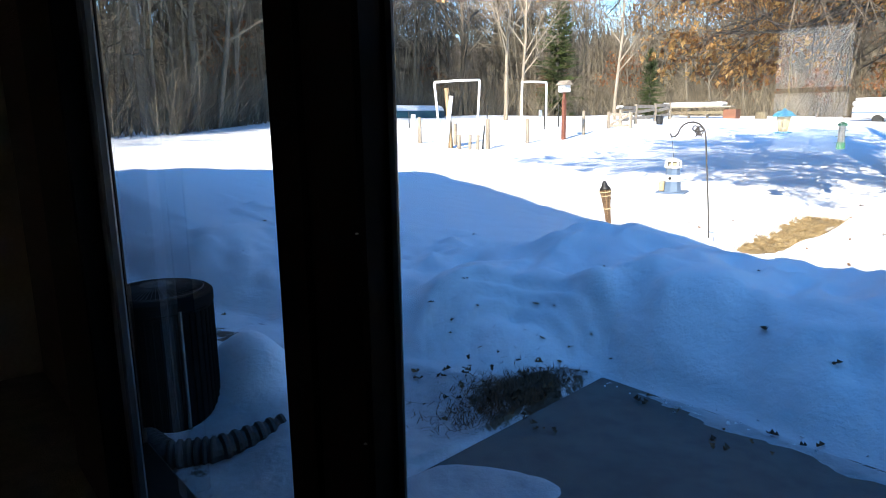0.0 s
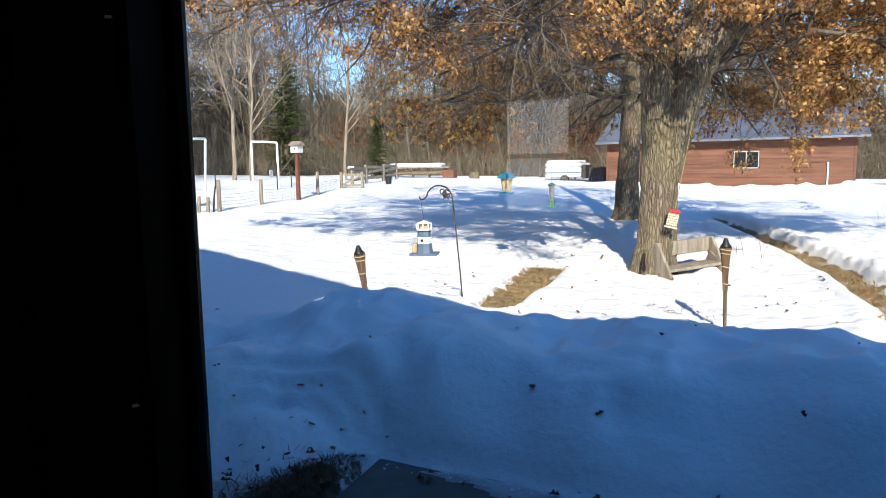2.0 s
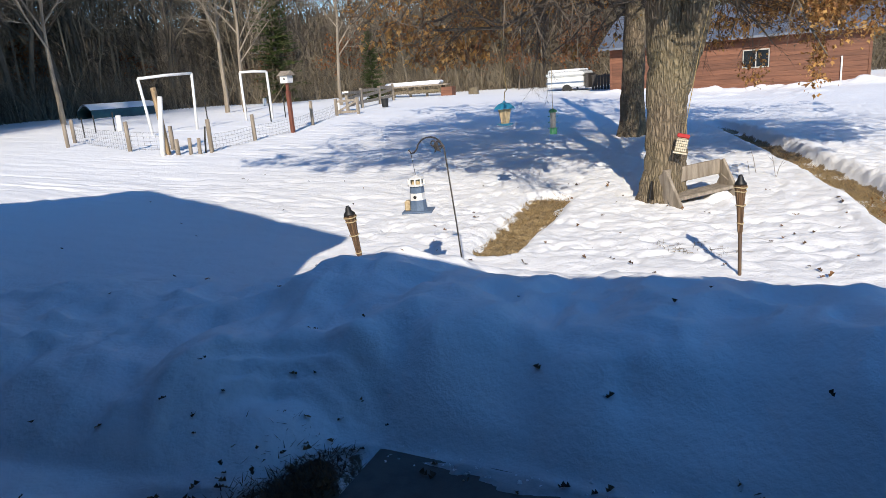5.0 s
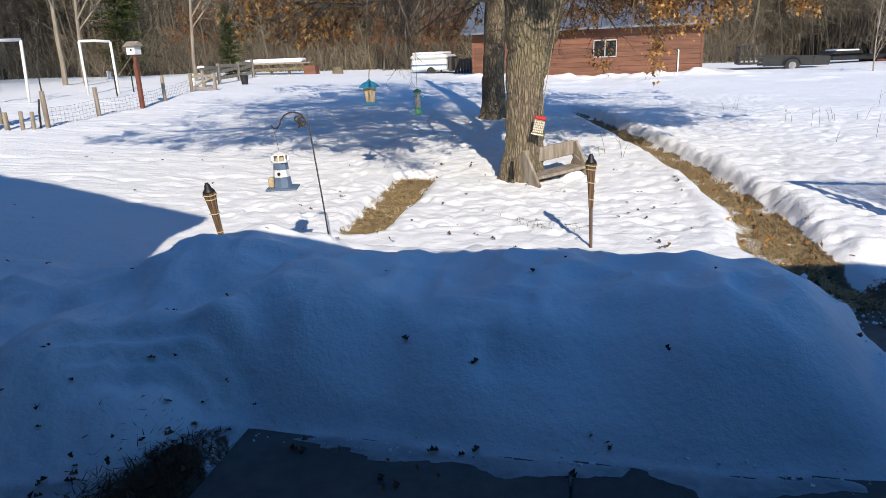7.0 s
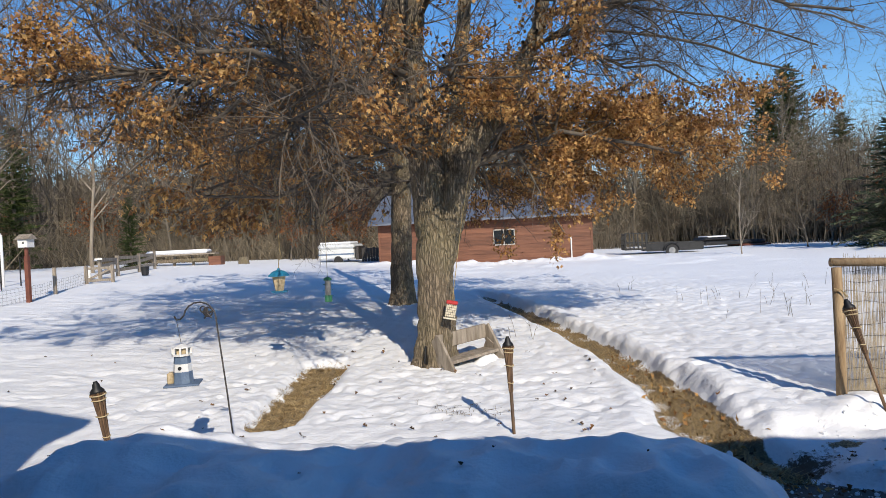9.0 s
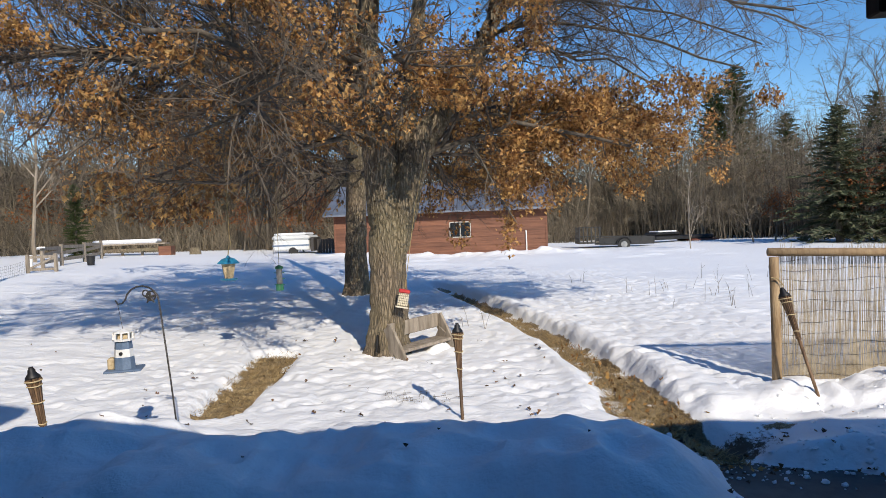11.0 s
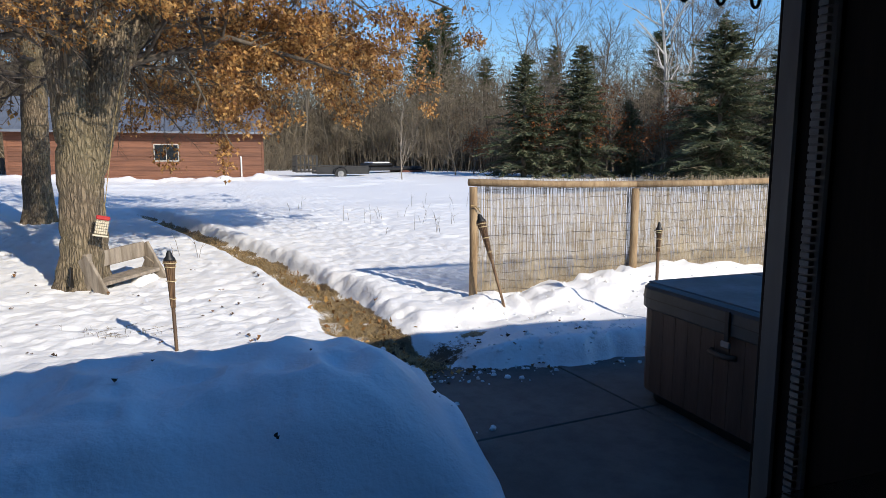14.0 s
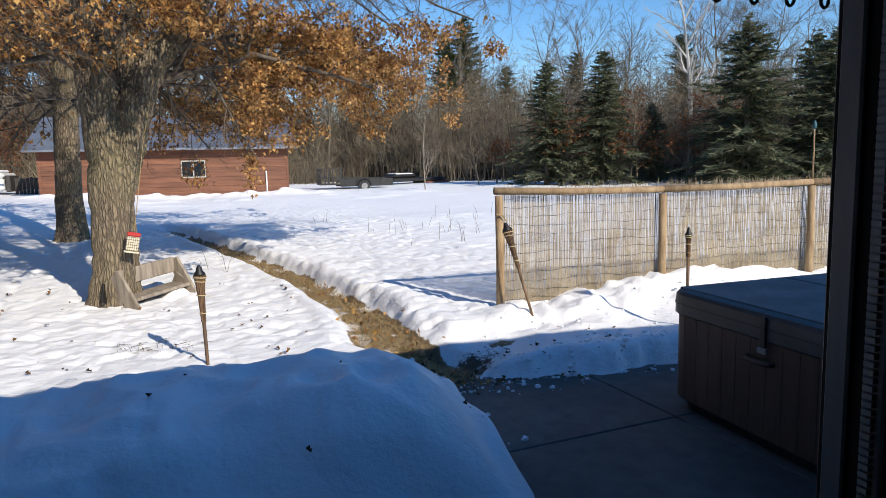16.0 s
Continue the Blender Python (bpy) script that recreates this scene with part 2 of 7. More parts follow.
M = dict(
    blind=added_blind_material(),
    haze=mottled("distant_woods", (0.10, 0.078, 0.058), (0.20, 0.16, 0.125), 0.25, 0.95, (1, 1, 0.35), bump=0.0),
    snow=snow_material(),
    concrete=concrete_material(),
    bark=bark_material("oak_bark", (0.19, 0.148, 0.10), (0.37, 0.295, 0.205), 1.35),
    limb=mottled("limb_bark", (0.075, 0.062, 0.048), (0.165, 0.136, 0.105), 3, 0.9, (4, 4, 2), 0.5, 0.01),
    twig=mottled("twig_bark", (0.088, 0.069, 0.052), (0.16, 0.128, 0.098), 4, 0.9),
    woods=mottled("woods_bark", (0.10, 0.083, 0.06), (0.215, 0.18, 0.135), 1.5, 0.95, (1, 1, 0.3)),
    brush=mottled("brush_stems", (0.11, 0.088, 0.06), (0.235, 0.195, 0.135), 0.7, 0.95, island=1.1),
    birch=mottled("birch_bark", (0.62, 0.60, 0.56), (0.42, 0.40, 0.37), 3, 0.8, (1, 1, 4)),
    oak_leaf=leaf_material("oak_leaf", [(0.12, 0.05, 0.024), (0.28, 0.135, 0.045), (0.56, 0.30, 0.095), (0.70, 0.45, 0.18), (0.42, 0.21, 0.07), (0.17, 0.075, 0.03), (0.62, 0.37, 0.125), (0.22, 0.10, 0.04)], 0.32),
    rust_leaf=leaf_material("rust_leaf", [(0.12, 0.045, 0.022), (0.22, 0.085, 0.03), (0.30, 0.13, 0.045)]),
    fallen=leaf_material("fallen_leaf", [(0.03, 0.018, 0.012), (0.08, 0.045, 0.022), (0.20, 0.10, 0.04)], 0.1),
    needle=leaf_material("spruce_needle", [(0.055, 0.07, 0.038), (0.09, 0.108, 0.058), (0.135, 0.15, 0.088), (0.13, 0.11, 0.07)], 0.3),
    pine=leaf_material("pine_needle", [(0.03, 0.05, 0.015), (0.06, 0.085, 0.025), (0.085, 0.10, 0.03)], 0.2),
    straw=leaf_material("dry_grass", [(0.16, 0.11, 0.055), (0.36, 0.26, 0.125), (0.56, 0.43, 0.23), (0.27, 0.18, 0.085)], 0.2),
    frame=mottled("dark_stained_wood", (0.008, 0.0045, 0.003), (0.016, 0.008, 0.005), 3, 0.6, (6, 6, 0.6), 0.15, 0.003),
    strip=mottled("grey_weatherstrip", (0.06, 0.064, 0.068), (0.11, 0.115, 0.12), 10, 0.4, (1, 1, 0.2), 0.05, 0.001),
    wallpaint=mottled("tan_wall_paint", (0.34, 0.27, 0.19), (0.38, 0.31, 0.22), 5, 0.85, bump=0.08, dist=0.002),
    ceiling=mottled("ceiling_paint", (0.6, 0.58, 0.54), (0.66, 0.64, 0.6), 8, 0.9, bump=0.1, dist=0.002),
    carpet=mottled("floor_carpet", (0.16, 0.13, 0.10), (0.22, 0.18, 0.14), 12, 0.95),
    glass=glass_material(),
    siding_house=mottled("house_siding", (0.42, 0.40, 0.36), (0.47, 0.45, 0.41), 4, 0.75),
    dark_siding=mottled("dark_stained_siding", (0.05, 0.032, 0.02), (0.085, 0.052, 0.034), 3, 0.8, (0.5, 1, 6)),
    shingle=mottled("house_shingle", (0.07, 0.065, 0.06), (0.12, 0.11, 0.10), 14, 0.95),
    cedar=mottled("stained_shed_board", (0.125, 0.05, 0.028), (0.21, 0.088, 0.048), 2.2, 0.72, (0.35, 1, 5), 0.3, 0.006, island=0.35),
    metal_roof=mottled("grey_metal_roof", (0.17, 0.19, 0.225), (0.225, 0.25, 0.29), 1.2, 0.42, bump=0.05, metal=0.35),
    white=mottled("white_paint", (0.74, 0.74, 0.72), (0.82, 0.82, 0.80), 5, 0.5, bump=0.08, dist=0.003),
    rawpost=mottled("raw_timber", (0.25, 0.165, 0.088), (0.44, 0.32, 0.185), 2.5, 0.85, (6, 6, 1.2), 0.7, 0.008),
    grey_wood=mottled("weathered_wood", (0.20, 0.165, 0.125), (0.36, 0.31, 0.25), 2.5, 0.85, (7, 7, 0.8), 0.4, 0.006),
    reed=mottled("reed", (0.29, 0.235, 0.155), (0.47, 0.395, 0.275), 3, 0.8, (1, 1, 1.5), 0.3, 0.002, island=0.14),
    bamboo=mottled("bamboo_torch", (0.07, 0.038, 0.02), (0.20, 0.12, 0.062), 5, 0.6, (10, 10, 0.6), 0.4, 0.004, island=0.8),
    tan_band=mottled("rattan_band", (0.5, 0.38, 0.2), (0.62, 0.5, 0.3), 20, 0.7),
    black=mottled("black_metal", (0.007, 0.007, 0.008), (0.018, 0.018, 0.018), 8, 0.5, bump=0.1, dist=0.002),
    matte=mottled("matte_black_panel", (0.005, 0.005, 0.006), (0.010, 0.010, 0.011), 8, 0.95, bump=0.1, dist=0.002),
    pale_bark=mottled("pale_bark", (0.19, 0.155, 0.115), (0.33, 0.28, 0.215), 2.0, 0.9, (3, 3, 0.5), 0.4, 0.01),
    bead=mottled("pale_ribbed_strip", (0.13, 0.135, 0.14), (0.20, 0.205, 0.21), 30, 0.5, bump=0.1, dist=0.001),
    iron=mottled("wrought_iron", (0.045, 0.042, 0.04), (0.10, 0.09, 0.085), 20, 0.6, metal=0.4, bump=0.1, dist=0.002),
    rubber=mottled("black_plastic_pipe", (0.015, 0.015, 0.016), (0.04, 0.04, 0.04), 9, 0.55),
    tub_side=mottled("tub_panel_wood", (0.085, 0.048, 0.033), (0.135, 0.08, 0.055), 2, 0.65, (5, 5, 0.7), 0.25, 0.004, island=0.12),
    vinyl=mottled("dark_vinyl_cover", (0.030, 0.036, 0.040), (0.052, 0.060, 0.064), 4, 0.5, bump=0.35, dist=0.003),
    frost=mottled("frosted_vinyl", (0.075, 0.085, 0.095), (0.16, 0.175, 0.19), 2.5, 0.6, bump=0.3, dist=0.004),
    blue=mottled("blue_paint", (0.10, 0.155, 0.25), (0.15, 0.21, 0.30), 8, 0.6),
    teal=mottled("blue_plastic", (0.02, 0.17, 0.32), (0.03, 0.24, 0.40), 8, 0.35, bump=0.05),
    green=mottled("green_plastic", (0.03, 0.16, 0.08), (0.05, 0.22, 0.11), 8, 0.4, bump=0.05),
    red=mottled("red_plastic", (0.42, 0.03, 0.03), (0.52, 0.05, 0.05), 8, 0.4, bump=0.05),
    seed=mottled("bird_seed", (0.42, 0.32, 0.18), (0.62, 0.50, 0.32), 40, 0.9),
    suet=mottled("suet_cake", (0.62, 0.55, 0.40), (0.74, 0.68, 0.54), 30, 0.8),
    rope=mottled("rope", (0.30, 0.22, 0.10), (0.42, 0.32, 0.16), 30, 0.9),
    rust=mottled("rusty_paint", (0.13, 0.042, 0.028), (0.20, 0.07, 0.042), 6, 0.8, bump=0.2),
    tarp=mottled("blue_green_tarp", (0.02, 0.07, 0.09), (0.03, 0.11, 0.13), 3, 0.5),
    darkglass=mottled("dark_pane", (0.015, 0.02, 0.025), (0.03, 0.035, 0.04), 2, 0.08, bump=0.0),
    wire=mottled("galvanised_wire", (0.25, 0.25, 0.25), (0.35, 0.35, 0.34), 10, 0.5, metal=0.6, bump=0.05),
    camper=mottled("camper_shell", (0.62, 0.64, 0.64), (0.70, 0.72, 0.72), 2, 0.45, bump=0.05),
    tyre=mottled("tyre_rubber", (0.02, 0.02, 0.02), (0.035, 0.035, 0.035), 8, 0.85),
)
for key in ("frame", "matte"):
    M[key].node_tree.nodes["Principled BSDF"].inputs["Specular IOR Level"].default_value = 0.12

# ---- mesh tools ----
class Mesh:
    """Collects vertices and faces of one mesh."""
    def __init__(self):
        self.v, self.f = [], []

    def add(self, verts, faces):
        k = len(self.v)
        self.v.extend(verts)
        self.f.extend([tuple(i + k for i in face) for face in faces])

    def box(self, lo, hi, m=None, bevel=0.0):
        (x0, y0, z0), (x1, y1, z1) = lo, hi
        b = min(bevel, 0.45 * min(x1 - x0, y1 - y0, z1 - z0))
        if b > 0:
            vs = []
            for sz, zz in ((-1, z0), (1, z1)):
                for inset, z in ((b, zz), (0.0, zz - sz * b)):
                    vs.append([(x0 + b, y0 + inset, z), (x1 - b, y0 + inset, z), (x1 - inset, y0 + b, z), (x1 - inset, y1 - b, z),
                               (x1 - b, y1 - inset, z), (x0 + b, y1 - inset, z), (x0 + inset, y1 - b, z), (x0 + inset, y0 + b, z)])
            rings = [vs[0], vs[1], vs[3], vs[2]]
            verts = [p for ring in rings for p in ring]
            faces = [tuple(range(7, -1, -1)), tuple(range(24, 32))]
            for r in range(3):
                for i in range(8):
                    j = (i + 1) % 8
                    faces.append((r * 8 + i, r * 8 + j, r * 8 + 8 + j, r * 8 + 8 + i))
        else:
            verts = [(x, y, z) for z in (z0, z1) for x, y in ((x0, y0), (x1, y0), (x1, y1), (x0, y1))]
            faces = [(3, 2, 1, 0), (4, 5, 6, 7), (0, 1, 5, 4), (1, 2, 6, 5), (2, 3, 7, 6), (3, 0, 4, 7)]
        if m is not None:
            verts = [tuple(m @ Vector(p)) for p in verts]
        self.add(verts, faces)
        return self

    def beam(self, a, b, w, h, bevel=0.0, roll=0.0):
        """A board from a to b, w wide and h high."""
        a, b = Vector(a), Vector(b)
        d = b - a
        q = d.to_track_quat('Y', 'Z').to_matrix().to_4x4()
        m = Matrix.Translation(a) @ q @ pose(0, 0, 0, 0, roll, 0)
        return self.box((-w / 2, 0, -h / 2), (w / 2, d.length, h / 2), m, bevel)

    def tube(self, pts, radii, n=8, caps=True):
        """A tube along points; radii one number or one a point."""
        pts = [Vector(p) for p in pts]
        if not hasattr(radii, "__len__"):
            radii = [radii] * len(pts)
        k, side = len(self.v), None
        for i, p in enumerate(pts):
            d = (pts[min(i + 1, len(pts) - 1)] - pts[max(i - 1, 0)])
            d = d.normalized() if d.length > 1e-9 else Vector((0, 0, 1))
            if side is None:
                side = d.orthogonal().normalized()
            side = (side - d * side.dot(d))
            side = side.normalized() if side.length > 1e-6 else d.orthogonal().normalized()
            up = d.cross(side)
            for j in range(n):
                a = 2 * math.pi * j / n
                self.v.append(tuple(p + radii[i] * (math.cos(a) * side + math.sin(a) * up)))
        for i in range(len(pts) - 1):
            for j in range(n):
                j2 = (j + 1) % n
                self.f.append((k + i * n + j, k + i * n + j2, k + (i + 1) * n + j2, k + (i + 1) * n + j))
        if caps:
            self.f.append(tuple(k + j for j in reversed(range(n))))
            self.f.append(tuple(k + (len(pts) - 1) * n + j for j in range(n)))
        return self

    def spike(self, a, b, r):
        """A thin three-sided twig that tapers to a point."""
        d = (b - a).normalized()
        s = d.orthogonal().normalized()
        u = d.cross(s)
        k = len(self.v)
        self.v.extend([tuple(a + s * r), tuple(a + (u * 0.87 - s * 0.5) * r), tuple(a - (u * 0.87 + s * 0.5) * r), tuple(b)])
        self.f.extend([(k, k + 1, k + 3), (k + 1, k + 2, k + 3), (k + 2, k, k + 3)])

    def blade(self, a, b, r):
        """The finest twig: one sliver."""
        s = (b - a).orthogonal().normalized() * r
        k = len(self.v)
        self.v.extend([tuple(a + s), tuple(a - s), tuple(b)])
        self.f.append((k, k + 1, k + 2))

    def lathe(self, profile, n=20, at=(0, 0, 0)):
        """Turned about z: profile of (radius, z), from below."""
        k = len(self.v)
        for r, z in profile:
            for j in range(n):
                a = 2 * math.pi * j / n
                self.v.append((at[0] + r * math.cos(a), at[1] + r * math.sin(a), at[2] + z))
        for i in range(len(profile) - 1):
            for j in range(n):
                j2 = (j + 1) % n
                self.f.append((k + i * n + j, k + i * n + j2, k + (i + 1) * n + j2, k + (i + 1) * n + j))
        self.f.append(tuple(k + j for j in reversed(range(n))))
        self.f.append(tuple(k + (len(profile) - 1) * n + j for j in range(n)))
        return self

    def data(self, name, mat, smooth=False):
        me = bpy.data.meshes.new(name)
        me.from_pydata(self.v, [], self.f)
        me.materials.append(mat)
        if smooth:
            me.polygons.foreach_set("use_smooth", [True] * len(me.polygons))
        me.update()
        return me


def thing(name, at=(0, 0, 0), label="", category="", group="", kind="", turn=0.0):
    """A top-level empty that parents the parts of a thing."""
    ob = new(name)
    ob.empty_display_size = 0.1
    ob.matrix_basis = pose(*at, 0, 0, turn)
    return tagged(ob, label, category, group, kind)


def part(name, mesh, mat, parent, label="", smooth=False, kind=""):
    ob = new(name, mesh.data(name, mat, smooth) if isinstance(mesh, Mesh) else mesh)
    ob.parent = parent
    return tagged(ob, label, kind=kind)


def solid(name, mesh, mat, label="", category="", group="", kind="", smooth=False):
    """A thing that is one mesh."""
    return tagged(new(name, mesh.data(name, mat, smooth)), label, category, group, kind)


def soft(a, b, t):
    t = min(1.0, max(0.0, (t - a) / (b - a)))
    return t * t * (3 - 2 * t)

# ---- ground ----
def grain(x, y, size, seed=0):
    """Smooth value noise between -1 and 1, on arrays."""
    x, y = np.asarray(x) / size + 17.3 * seed, np.asarray(y) / size - 9.1 * seed
    i, j = np.floor(x).astype(int), np.floor(y).astype(int)
    u, v = x - i, y - j
    u, v = u * u * (3 - 2 * u), v * v * (3 - 2 * v)

    def h(a, b):
        n = (a * 374761393 + b * 668265263 + seed * 974711) & 0x7FFFFFFF
        n = ((n ^ (n >> 13)) * 1274126177) & 0x7FFFFFFF
        return (n % 100003) / 50001.5 - 1
    return (h(i, j) * (1 - u) + h(i + 1, j) * u) * (1 - v) + (h(i, j + 1) * (1 - u) + h(i + 1, j + 1) * u) * v


def sstep(a, b, t):
    t = np.clip((t - a) / (b - a), 0, 1)
    return t * t * (3 - 2 * t)


def plain(x, y):
    """The snow-covered lawn, rising gently to the garden and the shed."""
    rise_y = 0.022 * np.logaddexp(0, (y - 9) / 1.5) * 1.5
    rise_x = 0.042 * np.logaddexp(0, (-x - 3) / 1.2) * 1.2
    far = np.hypot(x, y)
    cap = 1 - 0.55 * sstep(25, 70, far)
    return 0.25 + (rise_y + rise_x) * cap


# the trodden path: centre and half width by y
PATH_Y = np.array([5.6, 6.3, 7.0, 7.6, 8.6, 10.6, 12.1, 16.3, 17.6, 21.0])
PATH_X = np.array([2.05, 1.66, 1.46, 1.46, 1.38, 1.00, 0.62, -0.75, -1.10, -2.2])
PATH_W = np.array([0.42, 0.38, 0.37, 0.31, 0.27, 0.235, 0.235, 0.22, 0.18, 0.10])


def path_side(x, y):
    """Signed distance from the path's centre in half widths, and how much path there is."""
    cx, w = np.interp(y, PATH_Y, PATH_X), np.interp(y, PATH_Y, PATH_W)
    ends = sstep(5.2, 5.9, y) * (1 - sstep(17.5, 20.5, y))
    wob = 0.04 * grain(x, y, 0.6, 3)
    return (x + wob - cx) / w, ends


def straw_patch(x, y):
    """The bare oblong patch before the oak."""
    ax, ay, bx, by = -2.58, 6.95, -2.95, 9.9
    t = np.clip(((x - ax) * (bx - ax) + (y - ay) * (by - ay)) / ((bx - ax) ** 2 + (by - ay) ** 2), 0, 1)
    px = ax + t * (bx - ax)
    py = ay + t * (by - ay)
    w = 0.25 + 0.09 * t
    return np.hypot(x - px, y - py) / w


def surface(x, y):
    """Height of the sheet, and its bare share."""
    x, y = np.asarray(x, float), np.asarray(y, float)
    near = 1 - sstep(14, 40, np.hypot(x, y))
    z = plain(x, y) + 0.05 * grain(x, y, 3.1, 1) + near * (0.012 * grain(x, y, 0.55, 2) + 0.010 * grain(x, y, 0.13, 4) + (0.024 * np.abs(grain(x, y, 0.10, 30)) + 0.008 * grain(x, y, 0.19, 34)) * sstep(6.3, 7.2, y))
    pw, pe = path_side(x, y)
    near = near * (1 - 0.9 * pe * np.exp(-((np.abs(pw) - 1.05) / 0.5) ** 2))
    z = plain(x, y) + 0.05 * grain(x, y, 3.1, 1) + near * (z - plain(x, y) - 0.05 * grain(x, y, 3.1, 1))
    z += near * 0.010 * np.abs(grain(x, y, 0.33, 5)) * sstep(6.2, 7, y)
    # footprints and crumbly crust on the sunlit part
    lumps = (np.maximum(0, grain(x, y, 0.19, 6) - 0.45) * 0.06 + np.maximum(0, grain(x, y, 0.11, 57) - 0.45) * 0.07) * sstep(6.4, 7.2, y) * (1 - sstep(18, 30, y))
    z -= lumps
    bare = np.zeros_like(z)
    # snow field right of the path lies deeper
    p, ends = path_side(x, y)
    deep = sstep(0.82, 1.55, p + 0.25 * grain(x, y, 0.28, 50) + 0.15 * grain(x, y, 0.12, 61)) * ends * sstep(6.6, 7.2, y + 0.35 * grain(x, y, 0.4, 7))
    z += 0.07 * deep * (1 - sstep(3, 14, x - 1)) + 0.03 * deep
    # heap along the path's right side
    z += ends * 0.03 * np.exp(-((p - 1.9) / 0.6) ** 2) * (0.7 + 0.35 * grain(x, y, 1.1, 8) + 0.5 * grain(x, y, 0.23, 36) + 0.5 * grain(x, y, 0.12, 58)) * sstep(7, 8, y)
    z += ends * 0.035 * np.exp(-((p + 1.55) / 0.45) ** 2) * (0.7 + 0.25 * grain(x, y, 0.9, 9) + 0.08 * grain(x, y, 0.27, 37))
    inside = (1 - sstep(0.74, 1.2, np.abs(p))) * ends
    floor = plain(x, y) - 0.08 + 0.02 * grain(x, y, 0.2, 10)
    z = z * (1 - inside) + floor * inside
    bare = np.maximum(bare, inside * (0.95 - 0.25 * sstep(13, 19, y) - 0.75 * sstep(0.15, 0.55, grain(x, y, 0.27, 38)) * (0.35 + 0.65 * np.abs(p))))
    s = straw_patch(x, y)
    hollow = 1 - sstep(0.75, 1.2, s + 0.12 * grain(x, y, 0.3, 11))
    z = z - hollow * 0.10
    frayed = 1 - sstep(0.45, 1.25, s + 0.22 * grain(x, y, 0.22, 51) + 0.14 * grain(x, y, 0.09, 52))
    bare = np.maximum(bare, 0.93 * frayed)
    # the shovelled mound between the lawn and the patio
    cut = sstep(1.95, 2.42, -x)
    foot = (1 - cut) * (3.64 + 0.09 * (x + 0.9)) + cut * (2.95 + 0.22 * (np.maximum(x, -6) + 2.4)) + 0.05 * grain(x, 0 * x, 0.8, 12) + 0.03 * grain(x, 0 * x, 0.27, 53)
    slab_x = x + 0.087 * (y - 3.42)
    rise = np.clip((y - foot) / (0.85 + 0.25 * grain(x, y, 0.7, 60)), 0, 1)
    rise = 1 - (1 - rise) ** 2.2
    back = 1 - sstep(5.15, 6.35, y + 0.2 * grain(x, y, 1.1, 13))
    right = 1 - np.clip((x - (0.92 + 0.06 * (y - 3.8) + 0.05 * grain(x, y, 0.5, 39))) / 0.66, 0, 1) ** 2.4
    right = right * (1 - sstep(1.0, 1.9, x) * sstep(5.9, 6.6, y))
    top = 0.50 + 0.12 * np.exp(-((y - 4.75) / 0.8) ** 2) + 0.07 * grain(x, y, 0.9, 14) + 0.05 * grain(x, y, 0.5, 40) - 0.10 * np.abs(grain(x, y, 0.34, 45)) - 0.05 * np.abs(grain(x, y, 0.17, 15)) + 0.06 + 0.012 * grain(x, y, 0.11, 43)
    top = top + 0.035 * grain(x, y, 0.26, 62) * (1 - sstep(4.3, 4.8, y))
    top = top + 0.12 * np.exp(-((x + 2.55) / 0.55) ** 2 - ((y - 5.05) / 0.5) ** 2) + 0.07 * np.exp(-((x + 1.7) / 0.4) ** 2 - ((y - 4.1) / 0.35) ** 2)
    top = top + 0.07 * np.exp(-((x - 0.5) / 0.9) ** 2 - ((y - 5.0) / 0.7) ** 2)
    top = top - 0.20 * sstep(2.9, 4.2, -x) * sstep(4.1, 5.2, y) - 0.10 * sstep(3.0, 4.4, -x)
    # the arched lump on its face
    arch = np.hypot((x + 2.35) / 0.72, (y - 3.25) / 0.60)
    wave = arch + 0.06 * grain(x, y, 0.3, 42) + 0.02 * grain(x, y, 0.1, 59)
    terrace = sstep(0.52, 0.60, wave) + sstep(0.72, 0.80, wave) + sstep(0.92, 1.02, wave)
    top = top + (0.085 * (terrace - 3) + 0.05 * np.exp(-((arch - 1.12) / 0.12) ** 2)) * (1 - sstep(1.2, 1.6, arch))
    z = z - (z - 0.03) * (1 - sstep(0.0, 0.9, y - foot)) * (1 - sstep(1.6, 2.2, x))
    high = np.maximum(z, top * rise * right)
    m = back * right
    z = z * (1 - m) + high * m
    # bare slab: the sheet dips under it
    slab_front = sstep(0, 0.10, foot - y) * sstep(-1.925, -1.89, slab_x)
    ch_y = 5.92 + 0.16 * grain(x, y, 0.5, 16) - 0.10 * sstep(2.6, 3.6, x) + 0.05 * grain(x, y, 0.13, 22)
    channel = sstep(1.50, 1.66, x - 0.06 * (y - 3.8) + 0.05 * grain(x, y, 0.35, 17)) * (1 - sstep(0, 0.22, y - ch_y - 0.55 * (1 - sstep(1.9, 2.35, x))))
    dip = np.maximum(slab_front, channel)
    z = z * (1 - dip) - 0.06 * dip
    ice = slab_front * (1 - sstep(0.12, 0.20, foot - y + 0.09 * grain(x, y, 0.3, 31) + 0.04 * grain(x, y, 0.09, 54) - 0.06 * sstep(-1.5, 0.5, x))) * sstep(-1.9, -1.5, x) * (1 - sstep(1.1, 1.6, x))
    ice = np.maximum(ice, slab_front * sstep(0.0, 0.10, 0.42 - np.hypot(x + 1.40, (y - 1.98) * 0.9) + 0.10 * grain(x, y, 0.35, 55) + 0.04 * grain(x, y, 0.12, 56)))
    z = z * (1 - ice) + (0.012 + 0.006 * grain(x, y, 0.1, 32)) * ice
    bare = np.maximum(bare, 0.25 * ice)
    # trodden ground left of the slab
    tr = sstep(0, 0.12, foot - y) * (1 - sstep(-1.925, -1.89, slab_x))
